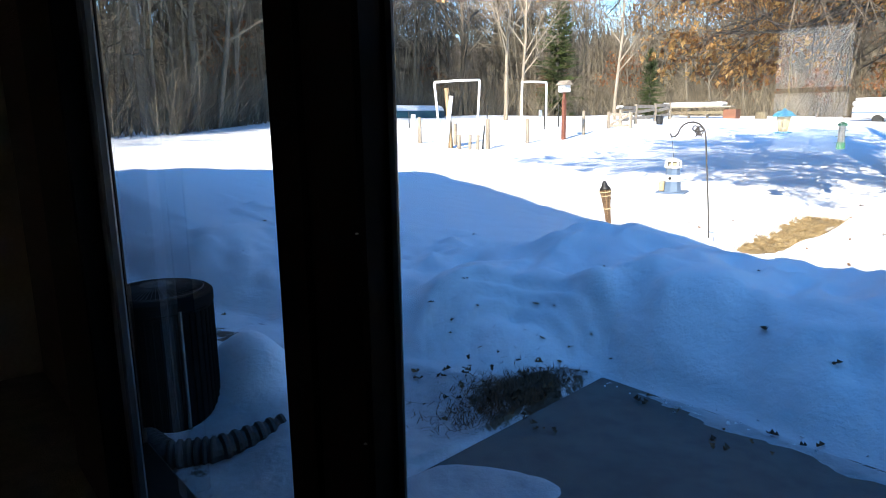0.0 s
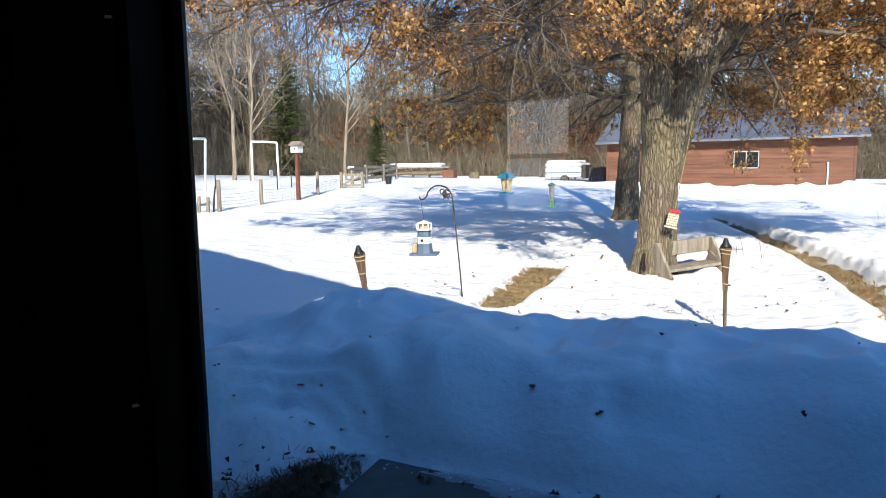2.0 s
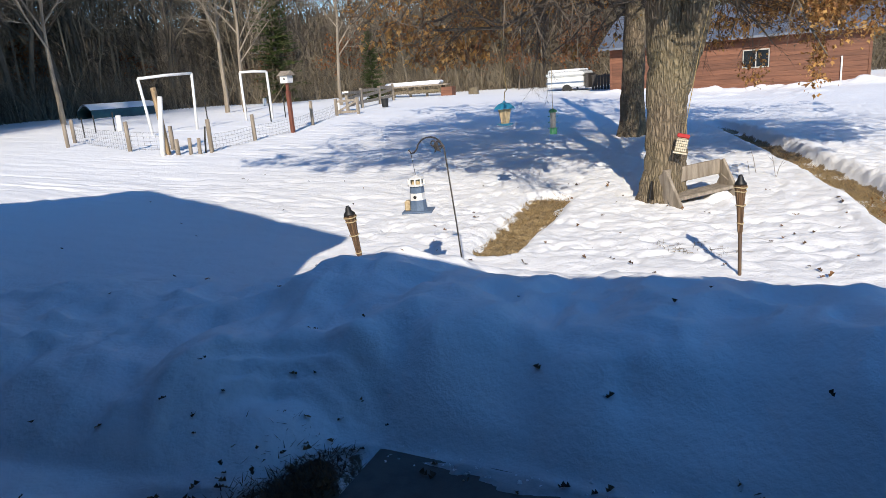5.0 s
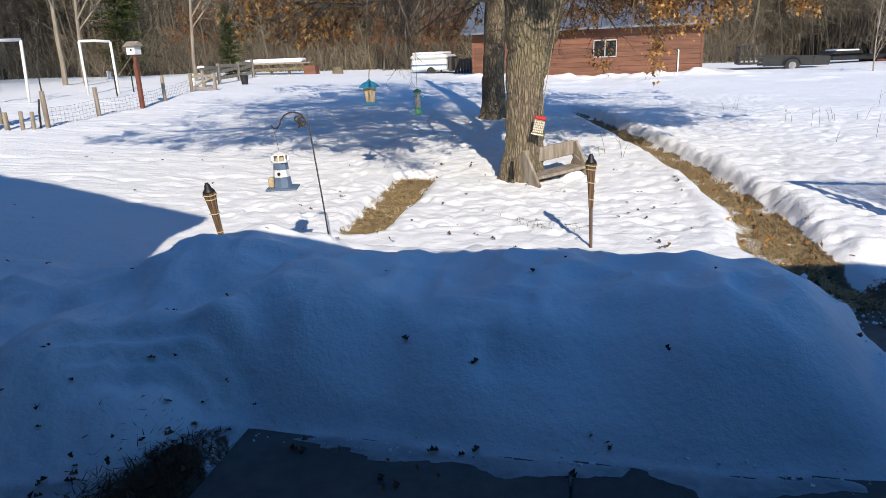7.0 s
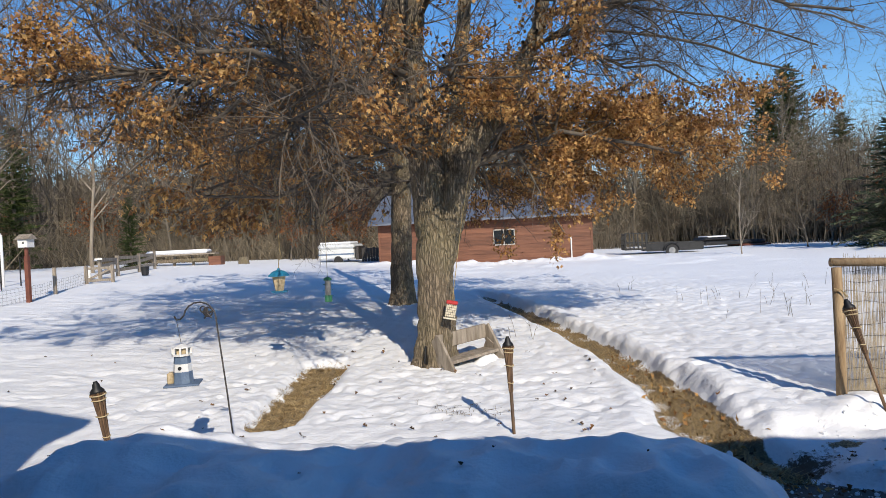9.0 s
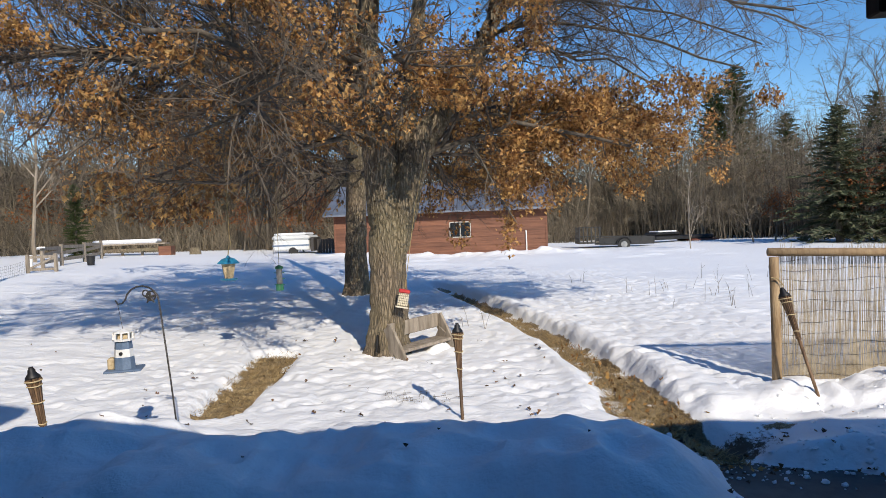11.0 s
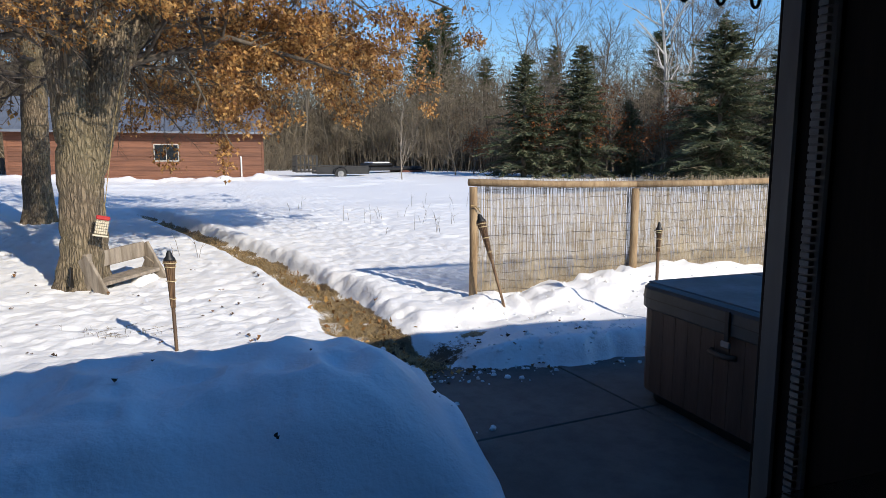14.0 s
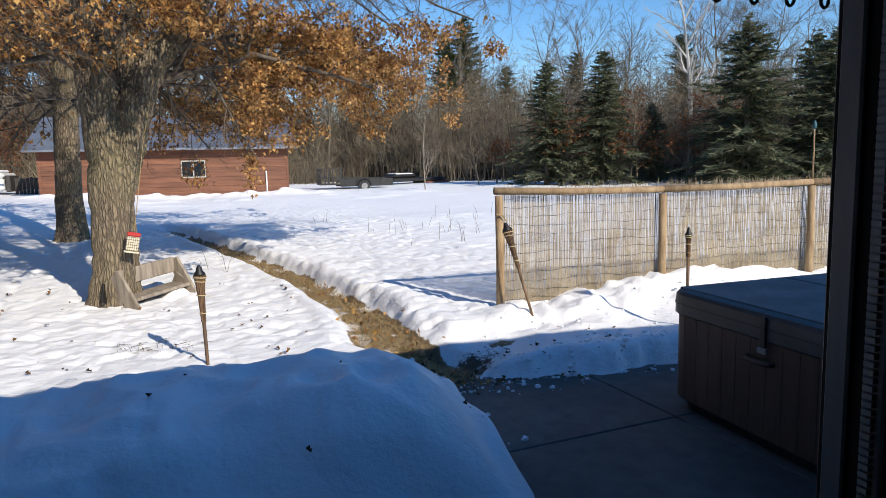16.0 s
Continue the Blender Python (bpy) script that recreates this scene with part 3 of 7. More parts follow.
    low = 0.02 + 0.035 * grain(x, y, 0.5, 18) + 0.02 * grain(x, y, 0.18, 19)
    drift = 0.34 * np.exp(-((x + 3.25) / 0.50) ** 2 - ((y - 1.78) / 0.26) ** 2)
    drift = drift + 0.12 * np.exp(-((x + 2.3) / 0.5) ** 2 - ((y - 1.75) / 0.3) ** 2)
    z = z * (1 - tr) + (low + drift) * tr
    grass = np.exp(-((slab_x + 2.05) / 0.30) ** 2 - ((y - 2.95) / 0.50) ** 2) * (0.88 + 0.55 * grain(x, y, 0.33, 33) + 0.3 * grain(x, y, 0.14, 44))
    bare = np.maximum(bare, 0.80 * grass * sstep(-0.3, 0.4, foot + 0.15 - y))
    bare = np.maximum(bare, tr * (0.40 * sstep(-0.4, 0.6, grain(x, y, 0.35, 20)) * (1 - sstep(0.08, 0.2, drift))))
    bare = np.maximum(bare, tr * 0.62 * np.exp(-((y - 2.05 - 0.12 * (x + 4)) / 0.22) ** 2) * sstep(-5.6, -4.8, x) * (1 - sstep(-3.6, -3.0, x)))
    bare = np.maximum(bare, tr * 0.6 * np.exp(-((x + 2.55) / 0.45) ** 2 - ((y - 1.05) / 0.25) ** 2))
    # snow thrown against the reed fence
    bk = np.exp(-((y - (7.05 + 0.22 * (x - 3.2))) / 0.62) ** 2) * sstep(2.2, 3.2, x) * (1 - sstep(8.5, 10, x))
    z = z + (1 - dip) * bk * (0.03 + 0.16 * sstep(3, 6, x) + 0.08 * grain(x, y, 0.38, 21) + 0.05 * grain(x, y, 0.14, 23)) * sstep(0, 0.35, y - ch_y)
    # the path's mouth: thin slush and soil
    mouth = np.exp(-((x - 2.0) / 0.46) ** 2 - ((y - 6.3) / 0.26) ** 2)
    z = z * (1 - mouth) + mouth * (0.04 + 0.03 * grain(x, y, 0.2, 24))
    bare = np.maximum(bare, (0.72 + 0.3 * grain(x, y, 0.25, 41)) * mouth)
    bare = np.maximum(bare, 0.62 * np.exp(-((slab_x + 1.93) / 0.07) ** 2) * sstep(2.2, 2.6, y) * (1 - sstep(3.4, 3.5, y)))
    soil = np.maximum(np.maximum(tr, np.clip(grass * 2, 0, 1)), np.clip(mouth * 1.5, 0, 1))
    soil = np.maximum(soil, 0.8 * inside * sstep(0.0, 0.6, p + 0.7 * grain(x, y, 0.5, 25)) * (1 - 0.6 * sstep(9, 13, y)))
    # dead grass and earth where the bank meets the slush
    bare = np.maximum(bare, 0.66 * np.exp(-((x - 2.45) / 0.30) ** 2 - ((y - 6.5) / 0.10) ** 2))
    # snow slid and shovelled along the shed's foot
    z = z + (0.16 + 0.14 * grain(x, y, 0.8, 46) + 0.08 * grain(x, y, 0.35, 47)) * np.exp(-((y - 32.0) / 0.6) ** 2) * sstep(-9, -7, x) * (1 - sstep(4, 6, x))
    z = z + 0.10 * np.maximum(0, grain(x, y, 0.9, 48)) * sstep(24, 29, y) * (1 - sstep(31, 33, y)) * sstep(-9, -6, x) * (1 - sstep(9, 13, x))
    # under the house
    under = 1 - sstep(0.93, 1.02, y)
    z = z * (1 - under) + (-0.10) * under
    # fade out far away
    z = np.where(np.hypot(x, y) > 130, plain(x, y), z)
    # bands of dirt on the terraces, also painted to deepen their weak shading
    dirt_shade = np.exp(-((wave - 0.56) / 0.05) ** 2) + np.exp(-((wave - 0.76) / 0.05) ** 2) + np.exp(-((wave - 0.97) / 0.06) ** 2)
    slush = np.maximum(0.30 * dirt_shade * sstep(0.0, 0.2, y - foot) * (1 - cut * 0.4), 0.35 * np.exp(-((y - foot) / 0.06) ** 2) * (1 - sstep(1.2, 1.6, x)))
    slush = np.maximum(slush, 0.85 * ice)
    slush = np.maximum(slush, tr * (0.85 - 0.8 * sstep(0.05, 0.2, drift)) * sstep(-3.3, -2.6, x))
    return z, bare, soil, slush


def height(x, y):
    return float(surface(np.array([x]), np.array([y]))[0][0])


def axis(lo, hi, step, out, grow):
    inner = np.arange(lo, hi + step / 2, step)
    left, right, d = [], [], step
    while (lo - sum(left) if left else lo) > -out:
        d *= grow
        left.append(d)
    d = step
    while (hi + sum(right) if right else hi) < out:
        d *= grow
        right.append(d)
    return np.concatenate([lo - np.cumsum(left)[::-1], inner, hi + np.cumsum(right)])


gx = axis(-4.2, 3.6, 0.042, 900, 1.06)
gy = np.concatenate([[-900, -300, -100, -30, -10, -3, -0.5], np.arange(0.7, 9.4, 0.042), np.arange(9.44, 18.5, 0.07), np.arange(18.5, 34, 0.17), 34 + np.cumsum(0.17 * 1.06 ** np.arange(0, 100))])
X, Y = np.meshgrid(gx, gy)
Z, BARE, SOIL, SLUSH_SHADE = surface(X.ravel(), Y.ravel())
nx, ny = len(gx), len(gy)
idx = np.arange(nx * ny).reshape(ny, nx)
quads = np.stack([idx[:-1, :-1], idx[:-1, 1:], idx[1:, 1:], idx[1:, :-1]], -1).reshape(-1, 4)
me = bpy.data.meshes.new("ground")
me.vertices.add(nx * ny)
me.vertices.foreach_set("co", np.stack([X.ravel(), Y.ravel(), Z], -1).ravel().astype(np.float32))
me.loops.add(quads.size)
me.loops.foreach_set("vertex_index", quads.ravel().astype(np.int32))
me.polygons.add(len(quads))
me.polygons.foreach_set("loop_start", np.arange(0, quads.size, 4).astype(np.int32))
me.polygons.foreach_set("use_smooth", np.ones(len(quads), bool))
me.update(calc_edges=True)
for key, values in (("bare", BARE), ("soil", SOIL), ("slush", SLUSH_SHADE)):
    att = me.attributes.new(key, 'FLOAT', 'POINT')
    att.data.foreach_set("value", values.astype(np.float32))
me.materials.append(M["snow"])
tagged(new("ground", me), "snow-covered lawn with shovelled mounds and a trodden path", "ground", kind="structure")

# the patio slab, cut by joints into panels
patio = tagged(thing("pavement", (3.11, 4.76, 0), turn=5), "grey concrete patio slab, cleared of snow", "patio", kind="structure")
joints_x, joints_y = [-5.09, -3.28, 0.0, 2.3, 4.5], [-4.4, -2.6, 0.0, 2.25]
for i in range(4):
    for j in range(3):
        mb = Mesh().box((joints_x[i] + 0.006, joints_y[j] + 0.006, -0.14), (joints_x[i + 1] - 0.006, joints_y[j + 1] - 0.006, 0.0), bevel=0.008)
        part("concrete_panel", mb, M["concrete"], patio)
solid("patio_bed", Mesh().box((-1.5, 0.96, -0.2), (7.58, 6.6, -0.035)), M["concrete"], "dark gravel bed under the concrete slab", "patio bed", kind="structure")

# ---- house ----
WALL0, WALL1 = 0.70, 0.86            # inner and outer face of the window wall, before its set-back
BACK = 0.07
FLOOR, CEIL = 0.12, 2.80
LITE_L, MULL_L, MULL_R, LITE_R = -2.07, -0.79, -0.31, 0.605
JAMB_OUT = 1.2
SILL, HEAD = 0.16, 2.45
BX0, BX1, BZ0, BZ1, BY = -2.20, -1.47, 1.27, 2.43, -4.55


def wall(name, lo, hi, mat="wallpaint", label="plain tan painted inside wall"):
    return solid(name, Mesh().box(lo, hi), M[mat], label, "wall", kind="structure")


# outer face is unseen; kept dark so it bounces little light onto the mound
wall("wall_north_left", (-12, WALL0 + BACK, -0.1), (LITE_L - 0.56, WALL1 + BACK, CEIL), "dark_siding", "dark brown stained outer wall")
wall("wall_north_right", (LITE_R + 0.22, WALL0 + BACK, -0.1), (9, WALL1 + BACK, 3.1), "dark_siding", "dark brown stained outer wall")
wall("wall_north_low", (LITE_L - 0.56, WALL0 + BACK + 0.004, -0.1), (LITE_R + 0.22, WALL1 + BACK, SILL - 0.08), "dark_siding", "dark brown stained outer wall")
wall("wall_north_high", (LITE_L - 0.56, WALL0 + BACK + 0.004, HEAD + 0.08), (LITE_R + 0.22, WALL1 + BACK, 3.1), "dark_siding", "dark brown stained outer wall")
wall("wall_west", (-4.3, BY, -0.1), (-4.15, WALL0 + BACK, CEIL))
wall("wall_east", (3.6, BY, -0.1), (3.75, WALL0 + BACK, CEIL))
# back wall with a window
wall("wall_south_left", (-4.3, BY - 0.15, -0.1), (BX0, BY, CEIL))
wall("wall_south_right", (BX1, BY - 0.15, -0.1), (3.75, BY, CEIL))
wall("wall_south_low", (BX0, BY - 0.15, -0.1), (BX1, BY, BZ0))
wall("wall_south_high", (BX0, BY - 0.15, BZ1), (BX1, BY, CEIL))
solid("floor", Mesh().box((-4.3, BY, FLOOR - 0.2), (3.75, WALL0 + BACK, FLOOR)), M["carpet"], "brown carpeted room floor", "floor", kind="structure")
solid("ceiling", Mesh().box((-4.3, BY, CEIL), (3.75, WALL1 + BACK, CEIL + 0.1)), M["ceiling"], "plain off-white room ceiling", "ceiling", kind="structure")

win2 = thing("window_2", label="small sash window with an added blind in the far wall", category="window", kind="structure")
for lo, hi in (((BX0, BZ0), (BX0 + 0.06, BZ1)), ((BX1 - 0.06, BZ0), (BX1, BZ1)), ((BX0 + 0.06, (BZ0 + BZ1) / 2 - 0.02), (BX1 - 0.06, (BZ0 + BZ1) / 2 + 0.02)),
               ((BX0 + 0.06, BZ0), (BX1 - 0.06, BZ0 + 0.06)), ((BX0 + 0.06, BZ1 - 0.06), (BX1 - 0.06, BZ1))):
    part("window_frame", Mesh().box((lo[0], BY - 0.1, lo[1]), (hi[0], BY - 0.02, hi[1]), bevel=0.006), M["frame"], win2)

# added sheet: sets how brightly this window reflects in the near pane
blind = part("blind", Mesh().box((BX0 + 0.06, BY - 0.07, BZ0 + 0.06), (BX1 - 0.06, BY - 0.065, BZ1 - 0.06)), M["blind"], win2, "added thin blind that sets the window's reflection")

# the window that the camera looks through
win = thing("window_1", (0, BACK, 0), label="dark stained wooden window, its near pane cut low", category="window", kind="structure")
Y0, Y1 = WALL0 - 0.02, 0.80


def stile(name, x0, x1, y0, y1, mat="frame", z0=SILL, z1=HEAD, bevel=0.008, label=""):
    return part(name, Mesh().box((x0, y0, z0), (x1, y1, z1), bevel=bevel), M[mat], win, label)


stile("mullion", -0.645, -0.515, Y0, 0.752)
stile("mullion", -0.505, MULL_R - 0.012, Y0, 0.752)
stile("mullion_back", MULL_L, -0.47, 0.754, WALL1)
stile("weatherstrip", MULL_R - 0.012, MULL_R + 0.002, 0.735, 0.752, "strip", label="thin grey weatherstrip")
for z in (1.12, 1.50, 1.88):
    part("screw", Mesh().lathe([(0.004, 0), (0.003, 0.002)], 8, (-0.335, Y0 - 0.002, z)), M["white"], win)
stile("jamb", LITE_L - 0.52, LITE_L + 0.07, 0.58, 0.664)
stile("jamb_back", LITE_L - 0.56, LITE_L - 0.42, 0.705, WALL1 - 0.01)
stile("weatherstrip", LITE_L + 0.02, LITE_L + 0.135, 0.664, 0.70, "strip", label="grey metal sash strip")
stile("jamb", LITE_R, LITE_R + 0.24, Y0 - 0.03, JAMB_OUT)
stile("weatherstrip", LITE_R - 0.006, LITE_R - 0.001, 1.122, 1.145, "strip")
ribs = Mesh()
for k in range(300):
    ribs.box((LITE_R - 0.012, 1.129, SILL + 0.02 + 0.0074 * k), (LITE_R - 0.0055, 1.139, SILL + 0.0248 + 0.0074 * k))
part("ribbed_strip", ribs, M["bead"], win, "pale ribbed sash strip")
stile("sash_edge", LITE_R - 0.006, LITE_R - 0.001, 1.16, 1.185, "strip")
part("sill", Mesh().box((LITE_L - 0.56, Y0 - 0.05, SILL - 0.08), (LITE_R + 0.22, WALL1 + 0.04, SILL), bevel=0.01), M["frame"], win)
part("head", Mesh().box((LITE_L - 0.56, Y0 - 0.02, HEAD), (LITE_R + 0.22, WALL1 + 0.01, HEAD + 0.08), bevel=0.01), M["frame"], win)
# near pane is cut low and thinned so the raised eye gets no reflection
for x0, x1, top in ((LITE_L - 0.42, MULL_L, HEAD), (-0.469, LITE_R - 0.001, 1.82)):
    g = part("pane", Mesh().box((x0, 0.772, SILL), (x1, 0.772 + (0.004 if top == HEAD else 0.0002), top)), M["glass"], win)
    g.visible_shadow = False

# roof, unseen, shaped to its shadow: low main roof, wider gable wing beside it
roof = Mesh()
# eave drawn out along the sun's slope to darken the patio near the wall
EAVE_Y, EAVE_Z = 1.72, 2.88
# back slope cut short so the sun reaches the far window
roof.add([(x, y, z - dz) for dz in (0.0, 0.13) for y, z in ((EAVE_Y, EAVE_Z), (-1.9, 4.0), (-5.0, 3.15)) for x in (-2.0, 9.6)],
         [(0, 1, 3, 2), (2, 3, 5, 4), (7, 6, 8, 9), (9, 8, 10, 11), (0, 6, 7, 1), (4, 5, 11, 10), (1, 7, 9, 3), (3, 9, 11, 5), (0, 2, 8, 6), (2, 4, 10, 8)])
patio_roof = Mesh().box((1.07, 0.865, 2.46), (6.75, 2.27, 2.64))
# unseen crest, its heights worked back from the shadow edge on the bank
crest = [(1.06, 2.66), (2.5, 2.80), (3.85, 3.02), (5.65, 2.84), (6.8, 2.66)]
patio_roof.add([(x, y, z) for y in (0.865, 2.34) for x, z in crest] + [(x, y, 2.641) for y in (0.865, 2.34) for x, z in crest],
               [(k, k + 1, k + 6, k + 5) for k in range(4)] + [(k + 5, k + 6, k + 16, k + 15) for k in range(4)] + [(k + 1, k, k + 10, k + 11) for k in range(4)] + [(k + 10, k + 15, k + 16, k + 11) for k in range(4)] + [(0, 5, 15, 10), (4, 14, 19, 9)])
solid("roof_patio", patio_roof, M["shingle"], "low dark roof over the patio", "roof", kind="structure")
solid("roof", roof, M["shingle"], "low dark shingled house roof", "roof", kind="structure")
gable = Mesh()
rid = [(-1.90, 3.95), (-6.7, 5.35), (-11.55, 2.95)]
gable.add([(x, y, z - dz) for y in (1.35, -9.9) for dz in (0, 0.14) for x, z in rid],
          [(0, 1, 7, 6), (1, 2, 8, 7), (3, 9, 10, 4), (4, 10, 11, 5), (0, 3, 4, 1), (1, 4, 5, 2), (0, 6, 9, 3), (2, 5, 11, 8)])
solid("roof_gable", gable, M["shingle"], "low-pitched shingled roof of the side wing", "roof", kind="structure")
gw = Mesh()
gw.add([(x, y, z) for y in (0.942, 0.97) for x, z in ((-2.0, 2.7), (-2.0, 3.72), (-6.8, 5.1), (-11.4, 2.85), (-11.4, 2.0))],
       [(4, 3, 2, 1, 0), (5, 6, 7, 8, 9), (0, 1, 6, 5), (1, 2, 7, 6), (2, 3, 8, 7), (3, 4, 9, 8), (4, 0, 5, 9)])
solid("wall_gable", gw, M["dark_siding"], "dark stained siding of the gable end", "wall", kind="structure")

# ---- reed fence ----
def reed_fence():
    f = thing("reed_fence", label="natural reed screen fence on round timber posts", category="fence", kind="structure")
    posts = [(2.80, 7.36, 1.60), (4.87, 7.38, 1.55), (7.07, 7.37, 1.57), (9.2, 7.4, 1.57)]
    for x, y, z in posts:
        pts = [(x, y, height(x, y) - 0.25), (x + 0.008, y, 0.8), (x, y, z - 0.05)]
        part("post", Mesh().tube(pts, [0.047, 0.045, 0.043], 12), M["rawpost"], f, smooth=True)
    for a, b in zip(posts, posts[1:]):
        lo = Vector((a[0] - (0.05 if a is posts[0] else 0.0), a[1], a[2]))
        hi = Vector((b[0] - 0.004, b[1], b[2]))
        mid = (lo + hi) / 2 + Vector((0, 0, -0.012))
        part("rail", Mesh().tube([lo, mid, hi], [0.041, 0.039, 0.038], 12), M["rawpost"], f, smooth=True)
    rnd = random.Random(5)
    reeds, x = Mesh(), 2.88
    while x < 9.3:
        top = 1.55 + rnd.gauss(0.06, 0.03)
        y = 7.46 + rnd.uniform(-0.0015, 0.0015) + 0.02 * math.sin(x * 2.3)
        g = height(x, 7.46) - 0.05
        lean = rnd.gauss(0, 0.008)
        r = rnd.uniform(0.0015, 0.0021)
        reeds.tube([(x, y, g), (x + lean * 0.5 + rnd.gauss(0, 0.003), y, (g + top) / 2), (x + lean, y, top)], [r, r, r * 0.7], 4, False)
        x += rnd.uniform(0.0030, 0.0042)
    part("reeds", reeds, M["reed"], f, kind="stuff")
    for k in range(13):
        z = 0.28 + 0.103 * k
        pts = [(x, 7.452 + 0.02 * math.sin(x * 2.3), z + 0.012 * math.sin(x * 6 + k) + 0.008 * math.sin(x * 17 + 2 * k)) for x in np.arange(2.9, 9.2, 0.07)]
        part("binding_wire", Mesh().tube(pts, 0.0022, 4), M["iron"], f)
    part("knot", Mesh().tube([(2.74, 7.29, 1.36), (2.80, 7.285, 1.35), (2.86, 7.30, 1.28)], 0.006, 5), M["rope"], f)
    return f


reed_fence()


# ---- hot tub ----
def rounded(x0, y0, x1, y1, r, n=6):
    pts = []
    for cx, cy, a0 in ((x1 - r, y1 - r, 0), (x0 + r, y1 - r, 90), (x0 + r, y0 + r, 180), (x1 - r, y0 + r, 270)):
        for i in range(n + 1):
            a = radians(a0 + 90 * i / n)
            pts.append((cx + r * math.cos(a), cy + r * math.sin(a)))
    return pts


def stack(rings, close=True):
    """A skin over rings of equal count: lists of (x, y) with a z each."""
    mb, n = Mesh(), len(rings[0][0])
    for pts, z in rings:
        mb.v.extend([(x, y, z) for x, y in pts])
    for k in range(len(rings) - 1):
        for i in range(n):
            j = (i + 1) % n
            mb.f.append((k * n + i, k * n + j, (k + 1) * n + j, (k + 1) * n + i))
    if close:
        mb.f.append(tuple(reversed(range(n))))
        mb.f.append(tuple((len(rings) - 1) * n + i for i in range(n)))
    return mb


def hot_tub():
    x0, y0, x1, y1 = 3.23, 2.92, 5.31, 5.04
    t = thing("hot_tub", (0, 0, 0), "brown panelled hot tub with a dark vinyl cover", "hot tub")
    part("base", stack([(rounded(x0 + 0.07, y0 + 0.07, x1 - 0.07, y1 - 0.07, 0.16), 0.0), (rounded(x0 + 0.05, y0 + 0.05, x1 - 0.05, y1 - 0.05, 0.16), 0.10)]), M["black"], t, "black recessed base")
    inner = rounded(x0 + 0.025, y0 + 0.025, x1 - 0.025, y1 - 0.025, 0.18)
    part("body", stack([(inner, 0.08), (inner, 0.76)]), M["black"], t)
    # upright panel boards round the sides
    out = rounded(x0, y0, x1, y1, 0.2, 5)
    loop = [Vector((*p, 0)) for p in out] + [Vector((*out[0], 0))]
    for a, b in zip(loop, loop[1:]):
        n = max(1, round((b - a).length / 0.135))
        for i in range(n):
            p, q = a.lerp(b, i / n), a.lerp(b, (i + 1) / n)
            if (q - p).length < 0.02:
                continue
            g = (q - p).normalized() * 0.0018
            inn = Vector((-(q - p).y, (q - p).x, 0)).normalized() * 0.022
            mb = Mesh()
            c = [p + g, q - g, q - g + inn, p + g + inn]
            mb.add([(*v.xy, 0.095) for v in c] + [(*v.xy, 0.755) for v in c], [(3, 2, 1, 0), (4, 5, 6, 7), (0, 1, 5, 4), (1, 2, 6, 5), (2, 3, 7, 6), (3, 0, 4, 7)])
            part("panel_board", mb, M["tub_side"], t)
    o = 0.025
    c = lambda d: rounded(x0 - o + d, y0 - o + d, x1 + o - d, y1 + o - d, 0.22)
    cover = part("cover", stack([(c(0.01), 0.735), (c(0.0), 0.745), (c(0.0), 0.83), (c(0.004), 0.885), (c(0.02), 0.908), (c(0.06), 0.918)]), M["vinyl"], t, "dark vinyl insulating cover", smooth=False)
    top = Mesh()
    for xa, xb in ((x0 + 0.06, (x0 + x1) / 2 - 0.015), ((x0 + x1) / 2 + 0.015, x1 - 0.06)):
        top.box((xa, y0 + 0.06, 0.912), (xb, y1 - 0.06, 0.926), bevel=0.006)
    part("cover_top", top, M["frost"], cover, "frosty cover top with a centre fold")
    part("skirt_seam", stack([(c(-0.003), 0.815), (c(-0.003), 0.822)]), M["black"], cover)
    strap = Mesh().box((x0 - 0.042, 4.02, 0.66), (x0 - 0.027, 4.06, 0.90), bevel=0.004)
    part("strap", strap, M["black"], cover)
    part("buckle", Mesh().box((x0 - 0.05, 4.00, 0.66), (x0 - 0.03, 4.08, 0.70), bevel=0.006), M["wire"], cover, "pale clip buckle")
    h = Mesh().tube([(x0 - 0.004, 3.98, 0.60), (x0 - 0.04, 4.0, 0.60), (x0 - 0.045, 4.09, 0.595), (x0 - 0.04, 4.18, 0.60), (x0 - 0.004, 4.2, 0.60)], 0.018, 8)
    part("handle", h, M["tub_side"], t, smooth=True)
    return t


hot_tub()


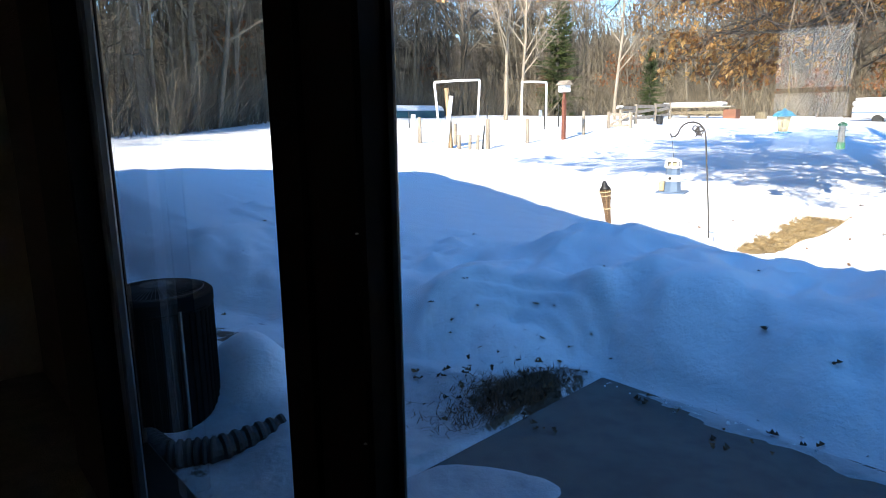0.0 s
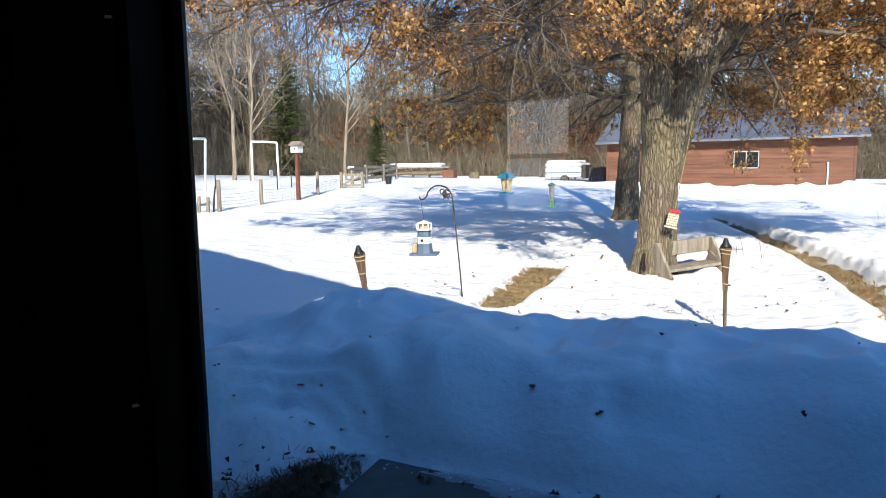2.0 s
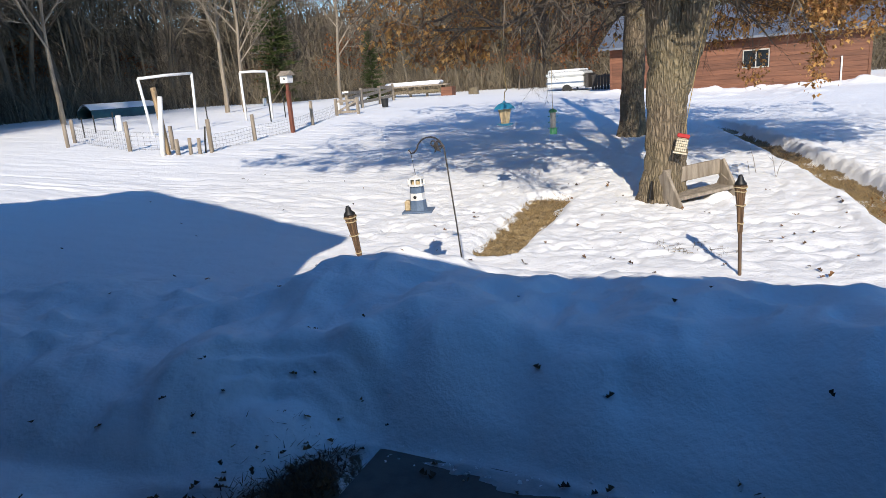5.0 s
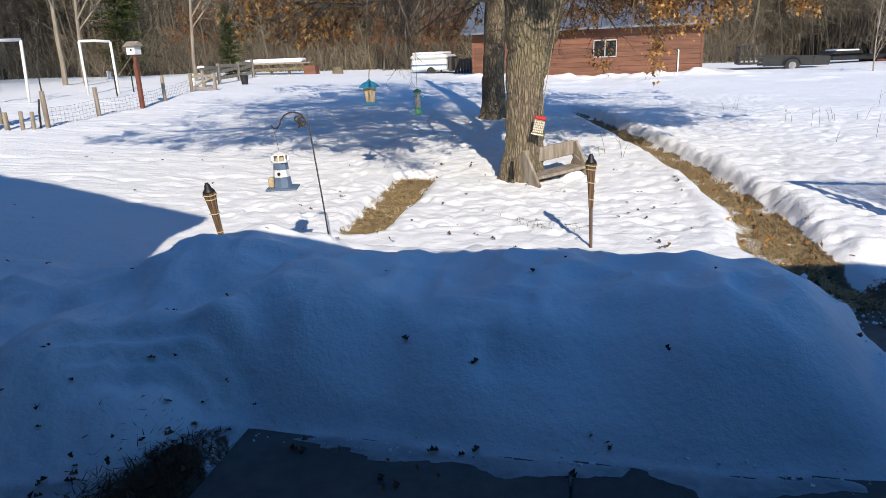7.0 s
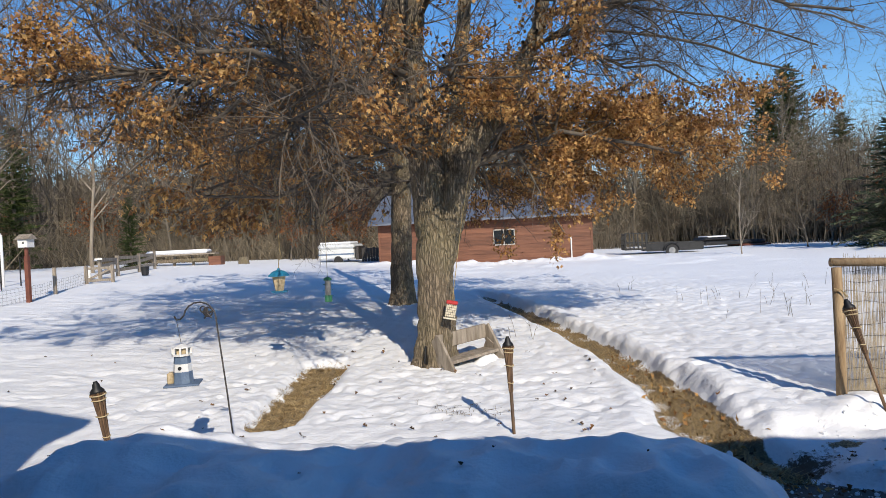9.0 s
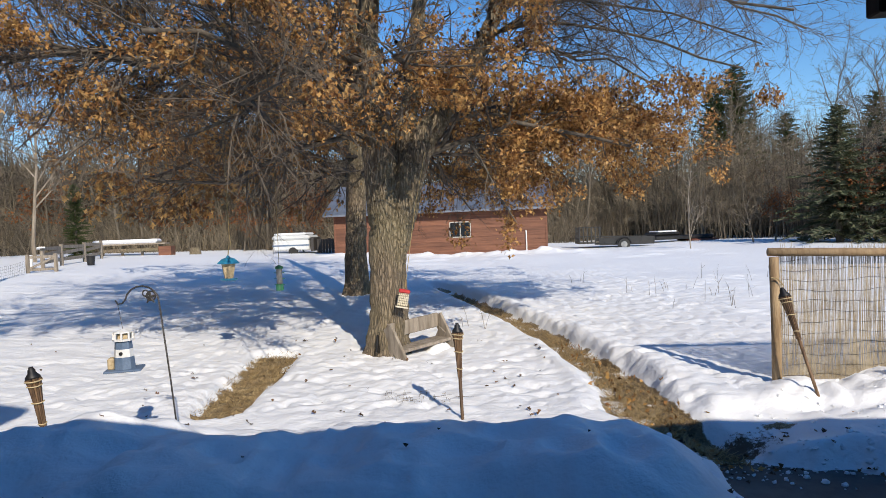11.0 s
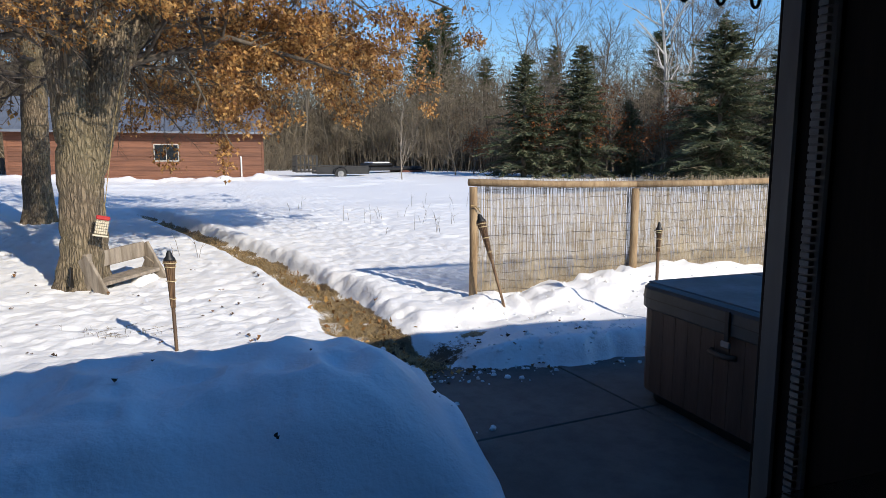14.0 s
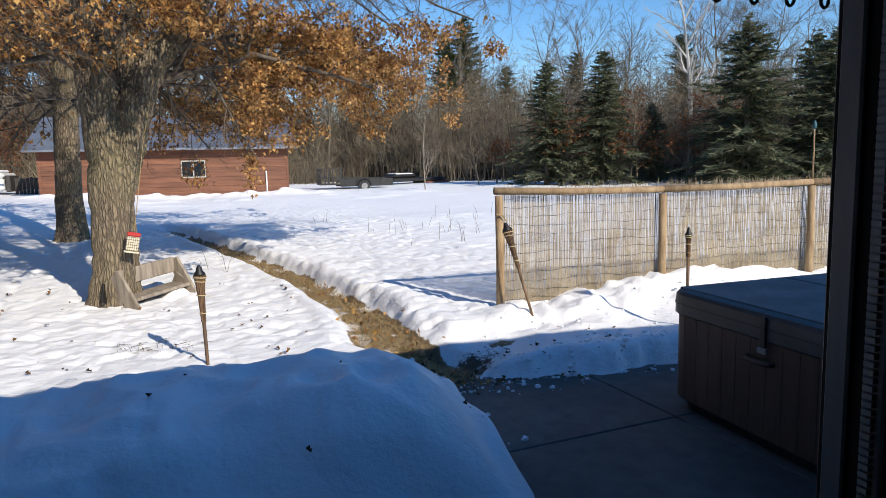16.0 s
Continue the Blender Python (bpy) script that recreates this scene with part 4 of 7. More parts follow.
# ---- shed ----
def shed():
    x0, x1, y0, y1, zb, ze, zr = -7.5, 2.75, 32.9, 40.1, 0.55, 2.98, 4.53
    s = thing("shed", (0, 0, 0), "long red-brown board shed with a grey metal roof", "shed")
    core = Mesh().box((x0 + 0.03, y0 + 0.03, 0.3), (x1 - 0.03, y1 - 0.03, ze))
    core.add([(x0 + 0.03, y0 + 0.03, ze), (x0 + 0.03, y1 - 0.03, ze), (x0 + 0.03, 36.5, zr - 0.06), (x1 - 0.03, y0 + 0.03, ze), (x1 - 0.03, y1 - 0.03, ze), (x1 - 0.03, 36.5, zr - 0.06)],
             [(0, 2, 1), (3, 4, 5)])
    part("wall", core, M["cedar"], s)
    wx0, wx1, wz0, wz1 = -1.85, -0.90, 1.66, 2.33
    z = zb - 0.15
    k = 0
    while z < ze - 0.02:
        top = min(z + 0.205, ze)
        for a, b in (((x0, wx0 - 0.06), (wx1 + 0.06, x1)) if wz0 - 0.06 < z + 0.1 < wz1 + 0.06 else ((x0, -2.6 + (k % 3) * 0.9), (-2.6 + (k % 3) * 0.9, x1))):
            mb = Mesh()
            mb.add([(a, y0 - 0.022, z), (b, y0 - 0.022, z), (b, y0 - 0.004, top + 0.01), (a, y0 - 0.004, top + 0.01), (a, y0 + 0.02, z), (b, y0 + 0.02, z), (b, y0 + 0.02, top + 0.01), (a, y0 + 0.02, top + 0.01)],
                   [(0, 1, 2, 3), (0, 4, 5, 1), (3, 2, 6, 7), (1, 5, 6, 2), (0, 3, 7, 4)])
            part("siding_board", mb, M["cedar"], s)
        z += 0.205
        k += 1
    for x in (x0, x1):
        part("corner_board", Mesh().box((x - 0.05, y0 - 0.035, zb - 0.2), (x + 0.05, y0 + 0.03, ze), bevel=0.005), M["cedar"], s)
    # metal roof of ribbed sheets
    for side, ya, yb in ((0, 32.35, 36.5), (1, 40.65, 36.5)):
        sl = (zr - 2.84) / 4.15
        mb = Mesh()
        mb.add([(x0 - 0.45, ya, 2.92), (x1 + 0.45, ya, 2.92), (x1 + 0.45, yb, zr + 0.03), (x0 - 0.45, yb, zr + 0.03), (x0 - 0.45, ya, 2.86), (x1 + 0.45, ya, 2.86), (x1 + 0.45, yb, zr - 0.03), (x0 - 0.45, yb, zr - 0.03)],
               [(0, 1, 2, 3), (7, 6, 5, 4), (0, 4, 5, 1), (1, 5, 6, 2), (0, 3, 7, 4)])
        rf = part("roof", mb, M["metal_roof"], s, "grey ribbed metal roof")
        if side == 0:
            for i in range(28):
                x = x0 - 0.43 + i * (x1 - x0 + 0.86) / 27
                part("roof_rib", Mesh().beam((x, ya, 2.935), (x, yb, zr + 0.045), 0.045, 0.035), M["metal_roof"], rf)
    part("fascia", Mesh().box((x0 - 0.45, 32.33, 2.835), (x1 + 0.45, 32.36, 2.925)), M["metal_roof"], s, "pale grey metal fascia")
    part("soffit", Mesh().box((x0 - 0.44, 32.36, 2.835), (x1 + 0.44, 32.9, 2.852)), M["cedar"], s)
    wf = Mesh()
    for a, b in (((wx0 - 0.04, wz0 - 0.04), (wx0, wz1 + 0.04)), ((wx1, wz0 - 0.04), (wx1 + 0.04, wz1 + 0.04)), ((wx0, wz0 - 0.05), (wx1, wz0)), ((wx0, wz1), (wx1, wz1 + 0.05)),
                 (((wx0 + wx1) / 2 - 0.022, wz0), ((wx0 + wx1) / 2 + 0.022, wz1))):
        wf.box((a[0], y0 - 0.045, a[1]), (b[0], y0 + 0.02, b[1]))
    w = part("window", wf, M["siding_house"], s, "pale framed sliding window with dark panes")
    for a, b in ((wx0, (wx0 + wx1) / 2 - 0.022), ((wx0 + wx1) / 2 + 0.022, wx1)):
        part("pane", Mesh().box((a, y0 - 0.02, wz0), (b, y0 - 0.01, wz1)), M["darkglass"], w)
    part("vent_pipe", Mesh().tube([(1.78, y0 - 0.06, 0.7), (1.78, y0 - 0.06, 1.78), (1.76, y0 - 0.06, 1.84)], 0.035, 8), M["white"], s, "white vertical pipe")
    part("outlet_box", Mesh().box((2.52, y0 - 0.06, 0.90), (2.64, y0 - 0.02, 1.02), bevel=0.01), M["white"], s)
    star = Mesh()
    for k in range(5):
        a, b = radians(90 + 144 * k), radians(90 + 144 * (k + 1))
        c = Vector((1.02, y0 - 0.045, 2.28))
        star.beam(c + 0.17 * Vector((math.cos(a), 0, math.sin(a))), c + 0.17 * Vector((math.cos(b), 0, math.sin(b))), 0.02, 0.02)
    part("star", star, M["rust"], s, "rusty metal star")
    return s


shed()


# ---- bamboo torches ----
def torch(at, top, lean, r=0.052, canister=0.44, label="bamboo garden torch with rattan bands stuck in snow"):
    """A torch from the snow to its snuffer; lean is the top's offset."""
    t = thing("garden_torch", (at[0], at[1], at[2]), label, "torch", "garden torches")
    h = top - at[2]
    ax = Vector((lean[0], lean[1], h))
    rot = Vector((0, 0, 1)).rotation_difference(ax).to_matrix().to_4x4()
    L = ax.length
    turned = lambda mb: setm(mb, rot)
    pole = Mesh().tube([(0, 0, -0.35), (0, 0, L - canister)], [0.014, 0.016], 8)
    part("pole", turned(pole), M["bamboo"], t, smooth=True)
    n = 14
    for i in range(n):
        a = 2 * math.pi * i / n
        prof = [(0.017, L - canister - 0.05), (0.54 * r, L - canister * 0.62), (0.79 * r, L - canister * 0.30), (r, L - 0.085)]
        strip = Mesh().tube([(p * math.cos(a), p * math.sin(a), z) for p, z in prof], [0.004, 0.0065, 0.0095, 0.0115], 5)
        part("split_bamboo", turned(strip), M["bamboo"], t)
    part("core", turned(Mesh().lathe([(0.012, L - canister), (0.7 * r, L - canister * 0.3), (r - 0.006, L - 0.09)], 12)), M["black"], t)
    for f, rr in ((0.10, r + 0.010), (0.18, r + 0.002), (0.45, 0.88 * r), (0.8, 0.58 * r)):
        z = L - canister * f - 0.06
        ring = Mesh().tube([(rr * math.cos(a), rr * math.sin(a), z + 0.004 * math.sin(2 * a)) for a in np.linspace(0, 2 * math.pi, 17)], 0.005, 5)
        part("rattan_band", turned(ring), M["tan_band"], t)
    cap = Mesh().lathe([(r + 0.006, L - 0.09), (r + 0.004, L - 0.07), (0.62 * r, L - 0.045), (0.52 * r, L - 0.02), (0.36 * r, L - 0.012), (0.32 * r, L)], 14)
    part("snuffer_cap", turned(cap), M["black"], t, "black metal snuffer cap", smooth=True)
    return t


def setm(mb, m):
    mb.v = [tuple(m @ Vector(p)) for p in mb.v]
    return mb


def planted(x, y, drop=0.0):
    return (x, y, height(x, y) - drop)


torch(planted(-3.09, 5.26), 1.07, (-0.08, 0.0), r=0.046)
torch(planted(-0.20, 6.73), 1.09, (-0.02, 0.03), r=0.044)
torch(planted(3.00, 6.98), 1.28, (-0.23, 0.15), r=0.046, label="bamboo garden torch leaning against the reed fence")
torch(planted(4.26, 6.13), 1.24, (0.0, 0.0), r=0.030, canister=0.24, label="slim dark bamboo torch standing in piled snow")

# ---- trees ----
import itertools


class Limbs:
    """Grows branches as thin tubes into meshes by level, and remembers the twigs' ends."""
    def __init__(self, seed, least=0.0025, light=False):
        self.rnd, self.least, self.light = random.Random(seed), least, light
        self.wood, self.fine, self.tips = Mesh(), Mesh(), []

    def turn(self, d, angle):
        """A direction that leaves d by about that angle."""
        r = self.rnd
        side = d.orthogonal().normalized()
        side.rotate(Matrix.Rotation(r.uniform(0, 2 * math.pi), 3, d))
        return (d * math.cos(angle) + side * math.sin(angle)).normalized()

    def way(self, start, d, length, bend, lift, n):
        pts, p, d = [Vector(start)], Vector(start), Vector(d)
        for _ in range(n):
            d = (d + Vector((self.rnd.gauss(0, bend), self.rnd.gauss(0, bend), self.rnd.gauss(0, bend) + lift))).normalized()
            p = p + d * (length / n)
            pts.append(p.copy())
        return pts

    def limb(self, pts, r0, r1, sides=8, fine=False):
        radii = [r0 + (r1 - r0) * (i / (len(pts) - 1)) ** 0.8 for i in range(len(pts))]
        (self.fine if fine else self.wood).tube(pts, radii, sides, False)

    def branch_out(self, pts, r, level, plan, from_part=0.15):
        """Side branches along pts by plan: one tuple a level of (gap, share of length, angle, bend, lift, sides)."""
        if level >= len(plan):
            self.tips.append((pts[-1], (pts[-1] - pts[-2]).normalized()))
            if len(pts) > 2:
                self.tips.append((pts[-2], (pts[-1] - pts[-2]).normalized()))
            return
        gap, share, angle, bend, lift, sides = plan[level]
        seg = [(a, b) for a, b in zip(pts, pts[1:])]
        total = sum((b - a).length for a, b in seg)
        pos = total * from_part + self.rnd.uniform(0, gap)
        while pos < total:
            s, k = pos, 0
            while k < len(seg) - 1 and s > (seg[k][1] - seg[k][0]).length:
                s -= (seg[k][1] - seg[k][0]).length
                k += 1
            a, b = seg[k]
            p = a.lerp(b, min(1, s / max(1e-6, (b - a).length)))
            frac = pos / total
            L = total * share * (1.1 - 0.6 * frac) * self.rnd.uniform(0.65, 1.3)
            rr = max(self.least, r * (1 - 0.75 * frac) * 0.55)
            d = self.turn((b - a).normalized(), angle * self.rnd.uniform(0.7, 1.25))
            sub = self.way(p, d, L, bend, lift, 3 if level < len(plan) - 1 else 2)
            if level == len(plan) - 1:
                self.fine.blade(sub[0], sub[2], rr)
            elif self.light and level > 0:
                self.fine.spike(sub[0], sub[-1], rr)
            else:
                self.limb(sub, rr, rr * 0.35, sides, fine=level > 0)
            self.branch_out(sub, rr, level + 1, plan, 0.2)
            pos += gap * self.rnd.uniform(0.6, 1.5)
        if level > 0:
            self.tips.append((pts[-1], (pts[-1] - pts[-2]).normalized()))


LOBES = [(0.0, 0.0), (0.34, 0.22), (0.15, 0.40), (0.38, 0.66), (0.0, 1.0), (-0.38, 0.66), (-0.15, 0.40), (-0.34, 0.22)]


def leaves(mb, tips, rnd, per, size, keep, spread=0.06, hang=0.6, wide=1.0):
    """Pointed leaves with a long blade and two side lobes, in tufts at the twigs' ends."""
    for p, d in tips:
        if not keep(p):
            continue
        for _ in range(rnd.randint(*per)):
            q = p + Vector((rnd.gauss(0, spread), rnd.gauss(0, spread), rnd.gauss(0, spread) - 0.3 * spread))
            way = (d * 0.5 + Vector((rnd.gauss(0, 0.75), rnd.gauss(0, 0.75), rnd.gauss(0, 0.6) - hang))).normalized()
            side = way.cross(Vector((rnd.gauss(0, 1), rnd.gauss(0, 1), rnd.gauss(0, 1)))).normalized()
            s = size * rnd.uniform(0.65, 1.35)
            up = side.cross(way) * (s * rnd.uniform(-0.1, 0.3))
            w = side * (s * wide)
            b, t, m = q, q + way * s, q + way * (s * 0.52)
            lobe = q + way * (s * rnd.uniform(0.42, 0.62))
            mb.add([tuple(b), tuple(m + w * 0.15), tuple(t + up * 0.6), tuple(m - w * 0.15), tuple(lobe + w * 0.36 + up), tuple(lobe - w * 0.36 + up)],
                   [(0, 1, 2, 3), (0, 4, 1), (0, 3, 5)])


def oak(name, at, seed, trunk, limbs, plan, leaf_keep, per, label, size=0.12, spread=0.06, thick=0.62):
    """trunk: list of (points, radii); limbs: list of (points, r0, r1, start share)."""
    t = thing(name, (0, 0, 0), label, "tree")
    L = Limbs(seed, 0.0034)
    stem, axis_pts = Mesh(), []
    for pts, radii in trunk:
        fine_pts, fine_r = [], []
        for k in range(len(pts) - 1):
            for s in range(9):
                f = s / 9
                fine_pts.append(Vector(pts[k]).lerp(Vector(pts[k + 1]), f) + Vector((L.rnd.gauss(0, 0.008), L.rnd.gauss(0, 0.008), 0)))
                fine_r.append(radii[k] + (radii[k + 1] - radii[k]) * f)
        fine_pts.append(Vector(pts[-1]))
        fine_r.append(radii[-1])
        stem.tube(fine_pts, fine_r, 56)
        axis_pts += fine_pts
    # ridged, uneven bark and a flared foot
    for i, (x, y, z) in enumerate(stem.v):
        a = math.atan2(y - at[1], x - at[0])
        k = 1 + 0.035 * math.sin(a * 7 + 1.3 * z) + 0.03 * abs(math.sin(a * 11 + 0.9 * z + noise.noise((x * 2, y * 2, z)))) + 0.03 * noise.noise((x * 3, y * 3, z * 2))
        if z < at[2] + 1.0 and math.hypot(x - at[0], y - at[1]) < 0.9:
            f = max(0, 1 - (z - at[2]) / 0.6)
            k += f * f * (0.16 + 0.12 * math.sin(a * 4 + 0.7))
            stem.v[i] = (at[0] + (x - at[0]) * k, at[1] + (y - at[1]) * k, z)
    part("trunk", stem, M["bark"], t, smooth=True)
    for pts, r0, r1, start in limbs:
        pts = [Vector(p) for p in pts]
        pts.insert(0, min(axis_pts, key=lambda q: (q - pts[0]).length))
        dense = []
        for a, b in zip(pts, pts[1:]):
            n = max(2, int((b - a).length / 0.5))
            dense += [a.lerp(b, i / n) + Vector((L.rnd.gauss(0, 0.055), L.rnd.gauss(0, 0.055), L.rnd.gauss(0, 0.055))) for i in range(n)]
        dense.append(pts[-1])
        L.wood = Mesh()
        L.limb(dense, thick * r0, r1, 8)
        L.branch_out(dense, thick * r0, 0, plan, 0.5 * start)
        part("limb", L.wood, M["limb"], t, smooth=True)
    part("twig_growth", L.fine, M["twig"], t, kind="stuff")
    crown = Mesh()
    leaves(crown, L.tips, random.Random(seed + 1), per, size, leaf_keep, spread)
    part("crown", crown, M["oak_leaf"], t, "dry orange-brown oak leaves", kind="stuff")
    return t


keep_rnd = random.Random(77)


def kept(p):
    """Dry leaves hang on in the lower crown."""
    z = p.z
    share = (0.0 if z < 3.05 and p.x < -1.0 else 1.0) if z < 4.3 else 0.5 if z < 4.9 else 0.16 if z < 6.0 else 0.04
    patch = noise.noise((p.x * 0.55, p.y * 0.55, p.z * 0.8)) > -0.08 and noise.noise((p.x * 1.7, p.y * 1.7, p.z * 2.6)) > 0.10
    bare_side = p.x > 0.9 and (z > 3.75 or p.y < 9.4)
    if p.x > 0.3 and p.y > 9.4 and z < 3.9:
        return keep_rnd.random() < 0.5
    return patch and keep_rnd.random() < (0.0006 if bare_side else 0.5 * share)


OAK_PLAN = [(0.17, 0.40, 0.95, 0.20, 0.03, 5), (0.10, 0.44, 0.8, 0.26, 0.02, 3), (0.036, 0.46, 0.75, 0.22, 0.02, 3)]
oak("oak_tree", (-1.37, 10.0, 0.22), 11,
    [([(-1.40, 10.0, 0.05), (-1.35, 10.0, 1.0), (-1.33, 10.0, 2.0), (-1.38, 10.0, 2.85), (-1.48, 10.05, 3.6), (-1.62, 10.1, 4.6), (-1.7, 10.2, 6.5), (-1.6, 10.4, 9.0)], [0.285, 0.25, 0.25, 0.245, 0.195, 0.15, 0.12, 0.08]),
     ([(-1.30, 9.92, 2.3), (-1.36, 9.87, 3.4), (-1.45, 9.8, 4.6), (-1.35, 9.75, 5.4), (-1.2, 9.7, 7.5), (-1.3, 9.6, 9.5)], [0.14, 0.155, 0.13, 0.11, 0.09, 0.05]),
     ([(-1.2, 10.1, 2.3), (-1.08, 10.14, 3.3), (-0.9, 10.2, 4.0), (-0.84, 10.2, 4.6), (-0.6, 10.3, 6.5), (-0.5, 10.4, 9.0)], [0.14, 0.15, 0.12, 0.10, 0.08, 0.05]),
     ([(-1.22, 9.98, 1.4), (-1.10, 9.97, 2.1), (-0.94, 9.96, 2.83), (-0.74, 10.0, 3.25), (-0.38, 10.05, 3.75), (-0.04, 10.1, 4.21), (0.27, 10.2, 4.9), (0.5, 10.4, 6.4), (0.6, 10.8, 9.0)], [0.10, 0.18, 0.20, 0.185, 0.14, 0.118, 0.10, 0.08, 0.05])],
    [([(-1.55, 9.95, 3.2), (-2.4, 9.2, 3.9), (-3.8, 8.6, 4.15), (-5.6, 8.2, 4.35), (-7.4, 7.9, 4.1)], 0.13, 0.03, 0.14),
     ([(-1.60, 10.0, 3.9), (-2.8, 10.3, 4.6), (-5.0, 10.8, 4.9), (-7.5, 11.2, 5.0)], 0.12, 0.03, 0.16),
     ([(-1.62, 10.1, 4.4), (-2.6, 11.6, 5.0), (-4.4, 13.6, 5.1), (-6.2, 15.2, 4.8)], 0.11, 0.03, 0.18),
     ([(-1.40, 9.85, 3.2), (-1.7, 8.8, 3.75), (-2.3, 7.6, 3.95), (-3.0, 6.7, 3.85)], 0.10, 0.025, 0.16),
     ([(-1.2, 9.8, 3.4), (-1.0, 8.9, 3.75), (-0.75, 7.9, 3.85), (-0.7, 7.0, 3.7)], 0.09, 0.02, 0.2),
     ([(-1.5, 9.9, 4.2), (-2.6, 8.4, 5.0), (-4.2, 7.0, 5.3), (-5.8, 6.0, 5.2)], 0.10, 0.025, 0.2),
     ([(-0.62, 10.0, 3.0), (0.1, 9.9, 3.35), (1.0, 9.8, 3.3), (2.0, 9.8, 2.95)], 0.085, 0.02, 0.22),
     ([(-0.4, 10.1, 3.5), (0.5, 10.8, 3.8), (1.7, 11.6, 3.7), (3.0, 12.4, 3.2)], 0.085, 0.02, 0.2),
     ([(-0.9, 10.3, 3.0), (-0.3, 11.6, 3.5), (0.2, 13.2, 3.6), (0.5, 14.6, 3.2)], 0.08, 0.02, 0.2),
     ([(0.1, 10.2, 4.6), (1.1, 9.6, 4.9), (2.4, 9.0, 4.75), (3.6, 8.6, 4.25)], 0.055, 0.015, 0.2),
     ([(0.25, 10.3, 4.9), (1.4, 10.4, 5.7), (3.0, 10.3, 5.9), (4.4, 10.2, 5.5)], 0.055, 0.015, 0.2),
     ([(0.2, 10.3, 5.0), (0.4, 8.8, 5.6), (0.8, 7.2, 5.7), (1.0, 6.0, 5.3)], 0.07, 0.015, 0.2),
     ([(-1.3, 9.9, 5.0), (-1.0, 8.2, 5.6), (-1.4, 6.4, 5.8), (-1.6, 5.2, 5.4)], 0.08, 0.02, 0.2),
     ([(-1.7, 10.2, 6.0), (-3.6, 9.4, 7.0), (-5.6, 9.0, 7.3), (-7.6, 8.8, 7.0)], 0.09, 0.02, 0.2),
     ([(-1.7, 10.3, 6.8), (-3.0, 12.2, 8.0), (-4.4, 14.0, 8.5)], 0.08, 0.02, 0.2),
     ([(0.5, 10.5, 6.4), (1.8, 11.4, 7.6), (3.4, 12.4, 8.0)], 0.07, 0.02, 0.2),
     ([(0.45, 10.5, 6.0), (1.6, 9.4, 6.3), (3.2, 8.4, 6.0), (4.6, 7.8, 5.3)], 0.05, 0.015, 0.15),
     ([(0.35, 10.4, 5.6), (1.8, 11.2, 6.0), (3.6, 11.6, 5.6), (5.2, 11.8, 4.9)], 0.05, 0.015, 0.15),
     ([(0.5, 10.6, 7.2), (2.2, 10.2, 7.6), (4.2, 9.6, 7.2), (5.6, 9.2, 6.4)], 0.05, 0.015, 0.15),
     ([(-1.45, 9.8, 4.6), (-1.5, 9.2, 4.9), (-1.3, 8.7, 5.0)], 0.035, 0.01, 0.1),
     ([(-1.35, 9.75, 5.2), (-0.9, 9.3, 5.4), (-0.6, 8.9, 5.4)], 0.035, 0.01, 0.1),
     ([(-0.84, 10.2, 4.5), (-0.5, 9.7, 4.7), (-0.3, 9.2, 4.7)], 0.035, 0.01, 0.1),
     ([(-0.9, 10.2, 4.1), (-0.7, 9.6, 4.2), (-0.75, 9.0, 4.1)], 0.035, 0.01, 0.1),
     ([(-1.62, 10.1, 4.8), (-2.1, 9.8, 5.2), (-2.6, 9.6, 5.3)], 0.035, 0.01, 0.1),
     ([(-0.7, 10.3, 5.4), (-0.3, 10.0, 5.7), (0.1, 9.7, 5.7)], 0.035, 0.01, 0.1),
     ([(-0.38, 10.05, 3.75), (-0.2, 9.5, 3.9), (0.1, 9.1, 3.9)], 0.03, 0.01, 0.1),
     ([(0.3, 10.2, 4.7), (1.2, 9.9, 4.6), (2.4, 9.7, 4.3), (3.4, 9.6, 3.85)], 0.05, 0.012, 0.12),
     ([(0.3, 10.2, 5.0), (1.5, 10.6, 5.2), (2.9, 10.9, 5.0), (4.2, 11.0, 4.5)], 0.05, 0.012, 0.12),
     ([(0.4, 10.3, 5.6), (1.4, 9.8, 5.6), (2.6, 9.4, 5.3), (3.9, 9.2, 4.7)], 0.05, 0.012, 0.12),
     ([(0.1, 10.1, 4.4), (0.9, 10.0, 4.4), (1.8, 10.2, 4.15), (2.6, 10.4, 3.8)], 0.045, 0.012, 0.12),
     ([(0.1, 10.1, 4.3), (0.8, 11.0, 4.7), (1.8, 11.8, 4.7), (2.9, 12.4, 4.4)], 0.045, 0.012, 0.12),
     ([(-1.1, 9.8, 7.2), (0.2, 8.4, 8.4), (1.2, 7.2, 8.8)], 0.07, 0.02, 0.2),
     ([(-1.6, 10.4, 8.6), (-2.4, 10.6, 10.4), (-2.8, 10.8, 12.2)], 0.08, 0.02, 0.1),
     ([(0.6, 10.8, 8.7), (0.8, 11.2, 10.4), (1.4, 11.6, 12.0)], 0.05, 0.015, 0.1)],
    OAK_PLAN, kept, (6, 11), "large oak tree keeping orange-brown leaves in its lower crown", 0.062, 0.05)


def kept_back(p):
    return 2.5 < p.z < 6.5 and noise.noise((p.x * 0.5, p.y * 0.5, p.z * 0.7)) > -0.05 and keep_rnd.random() < 0.3


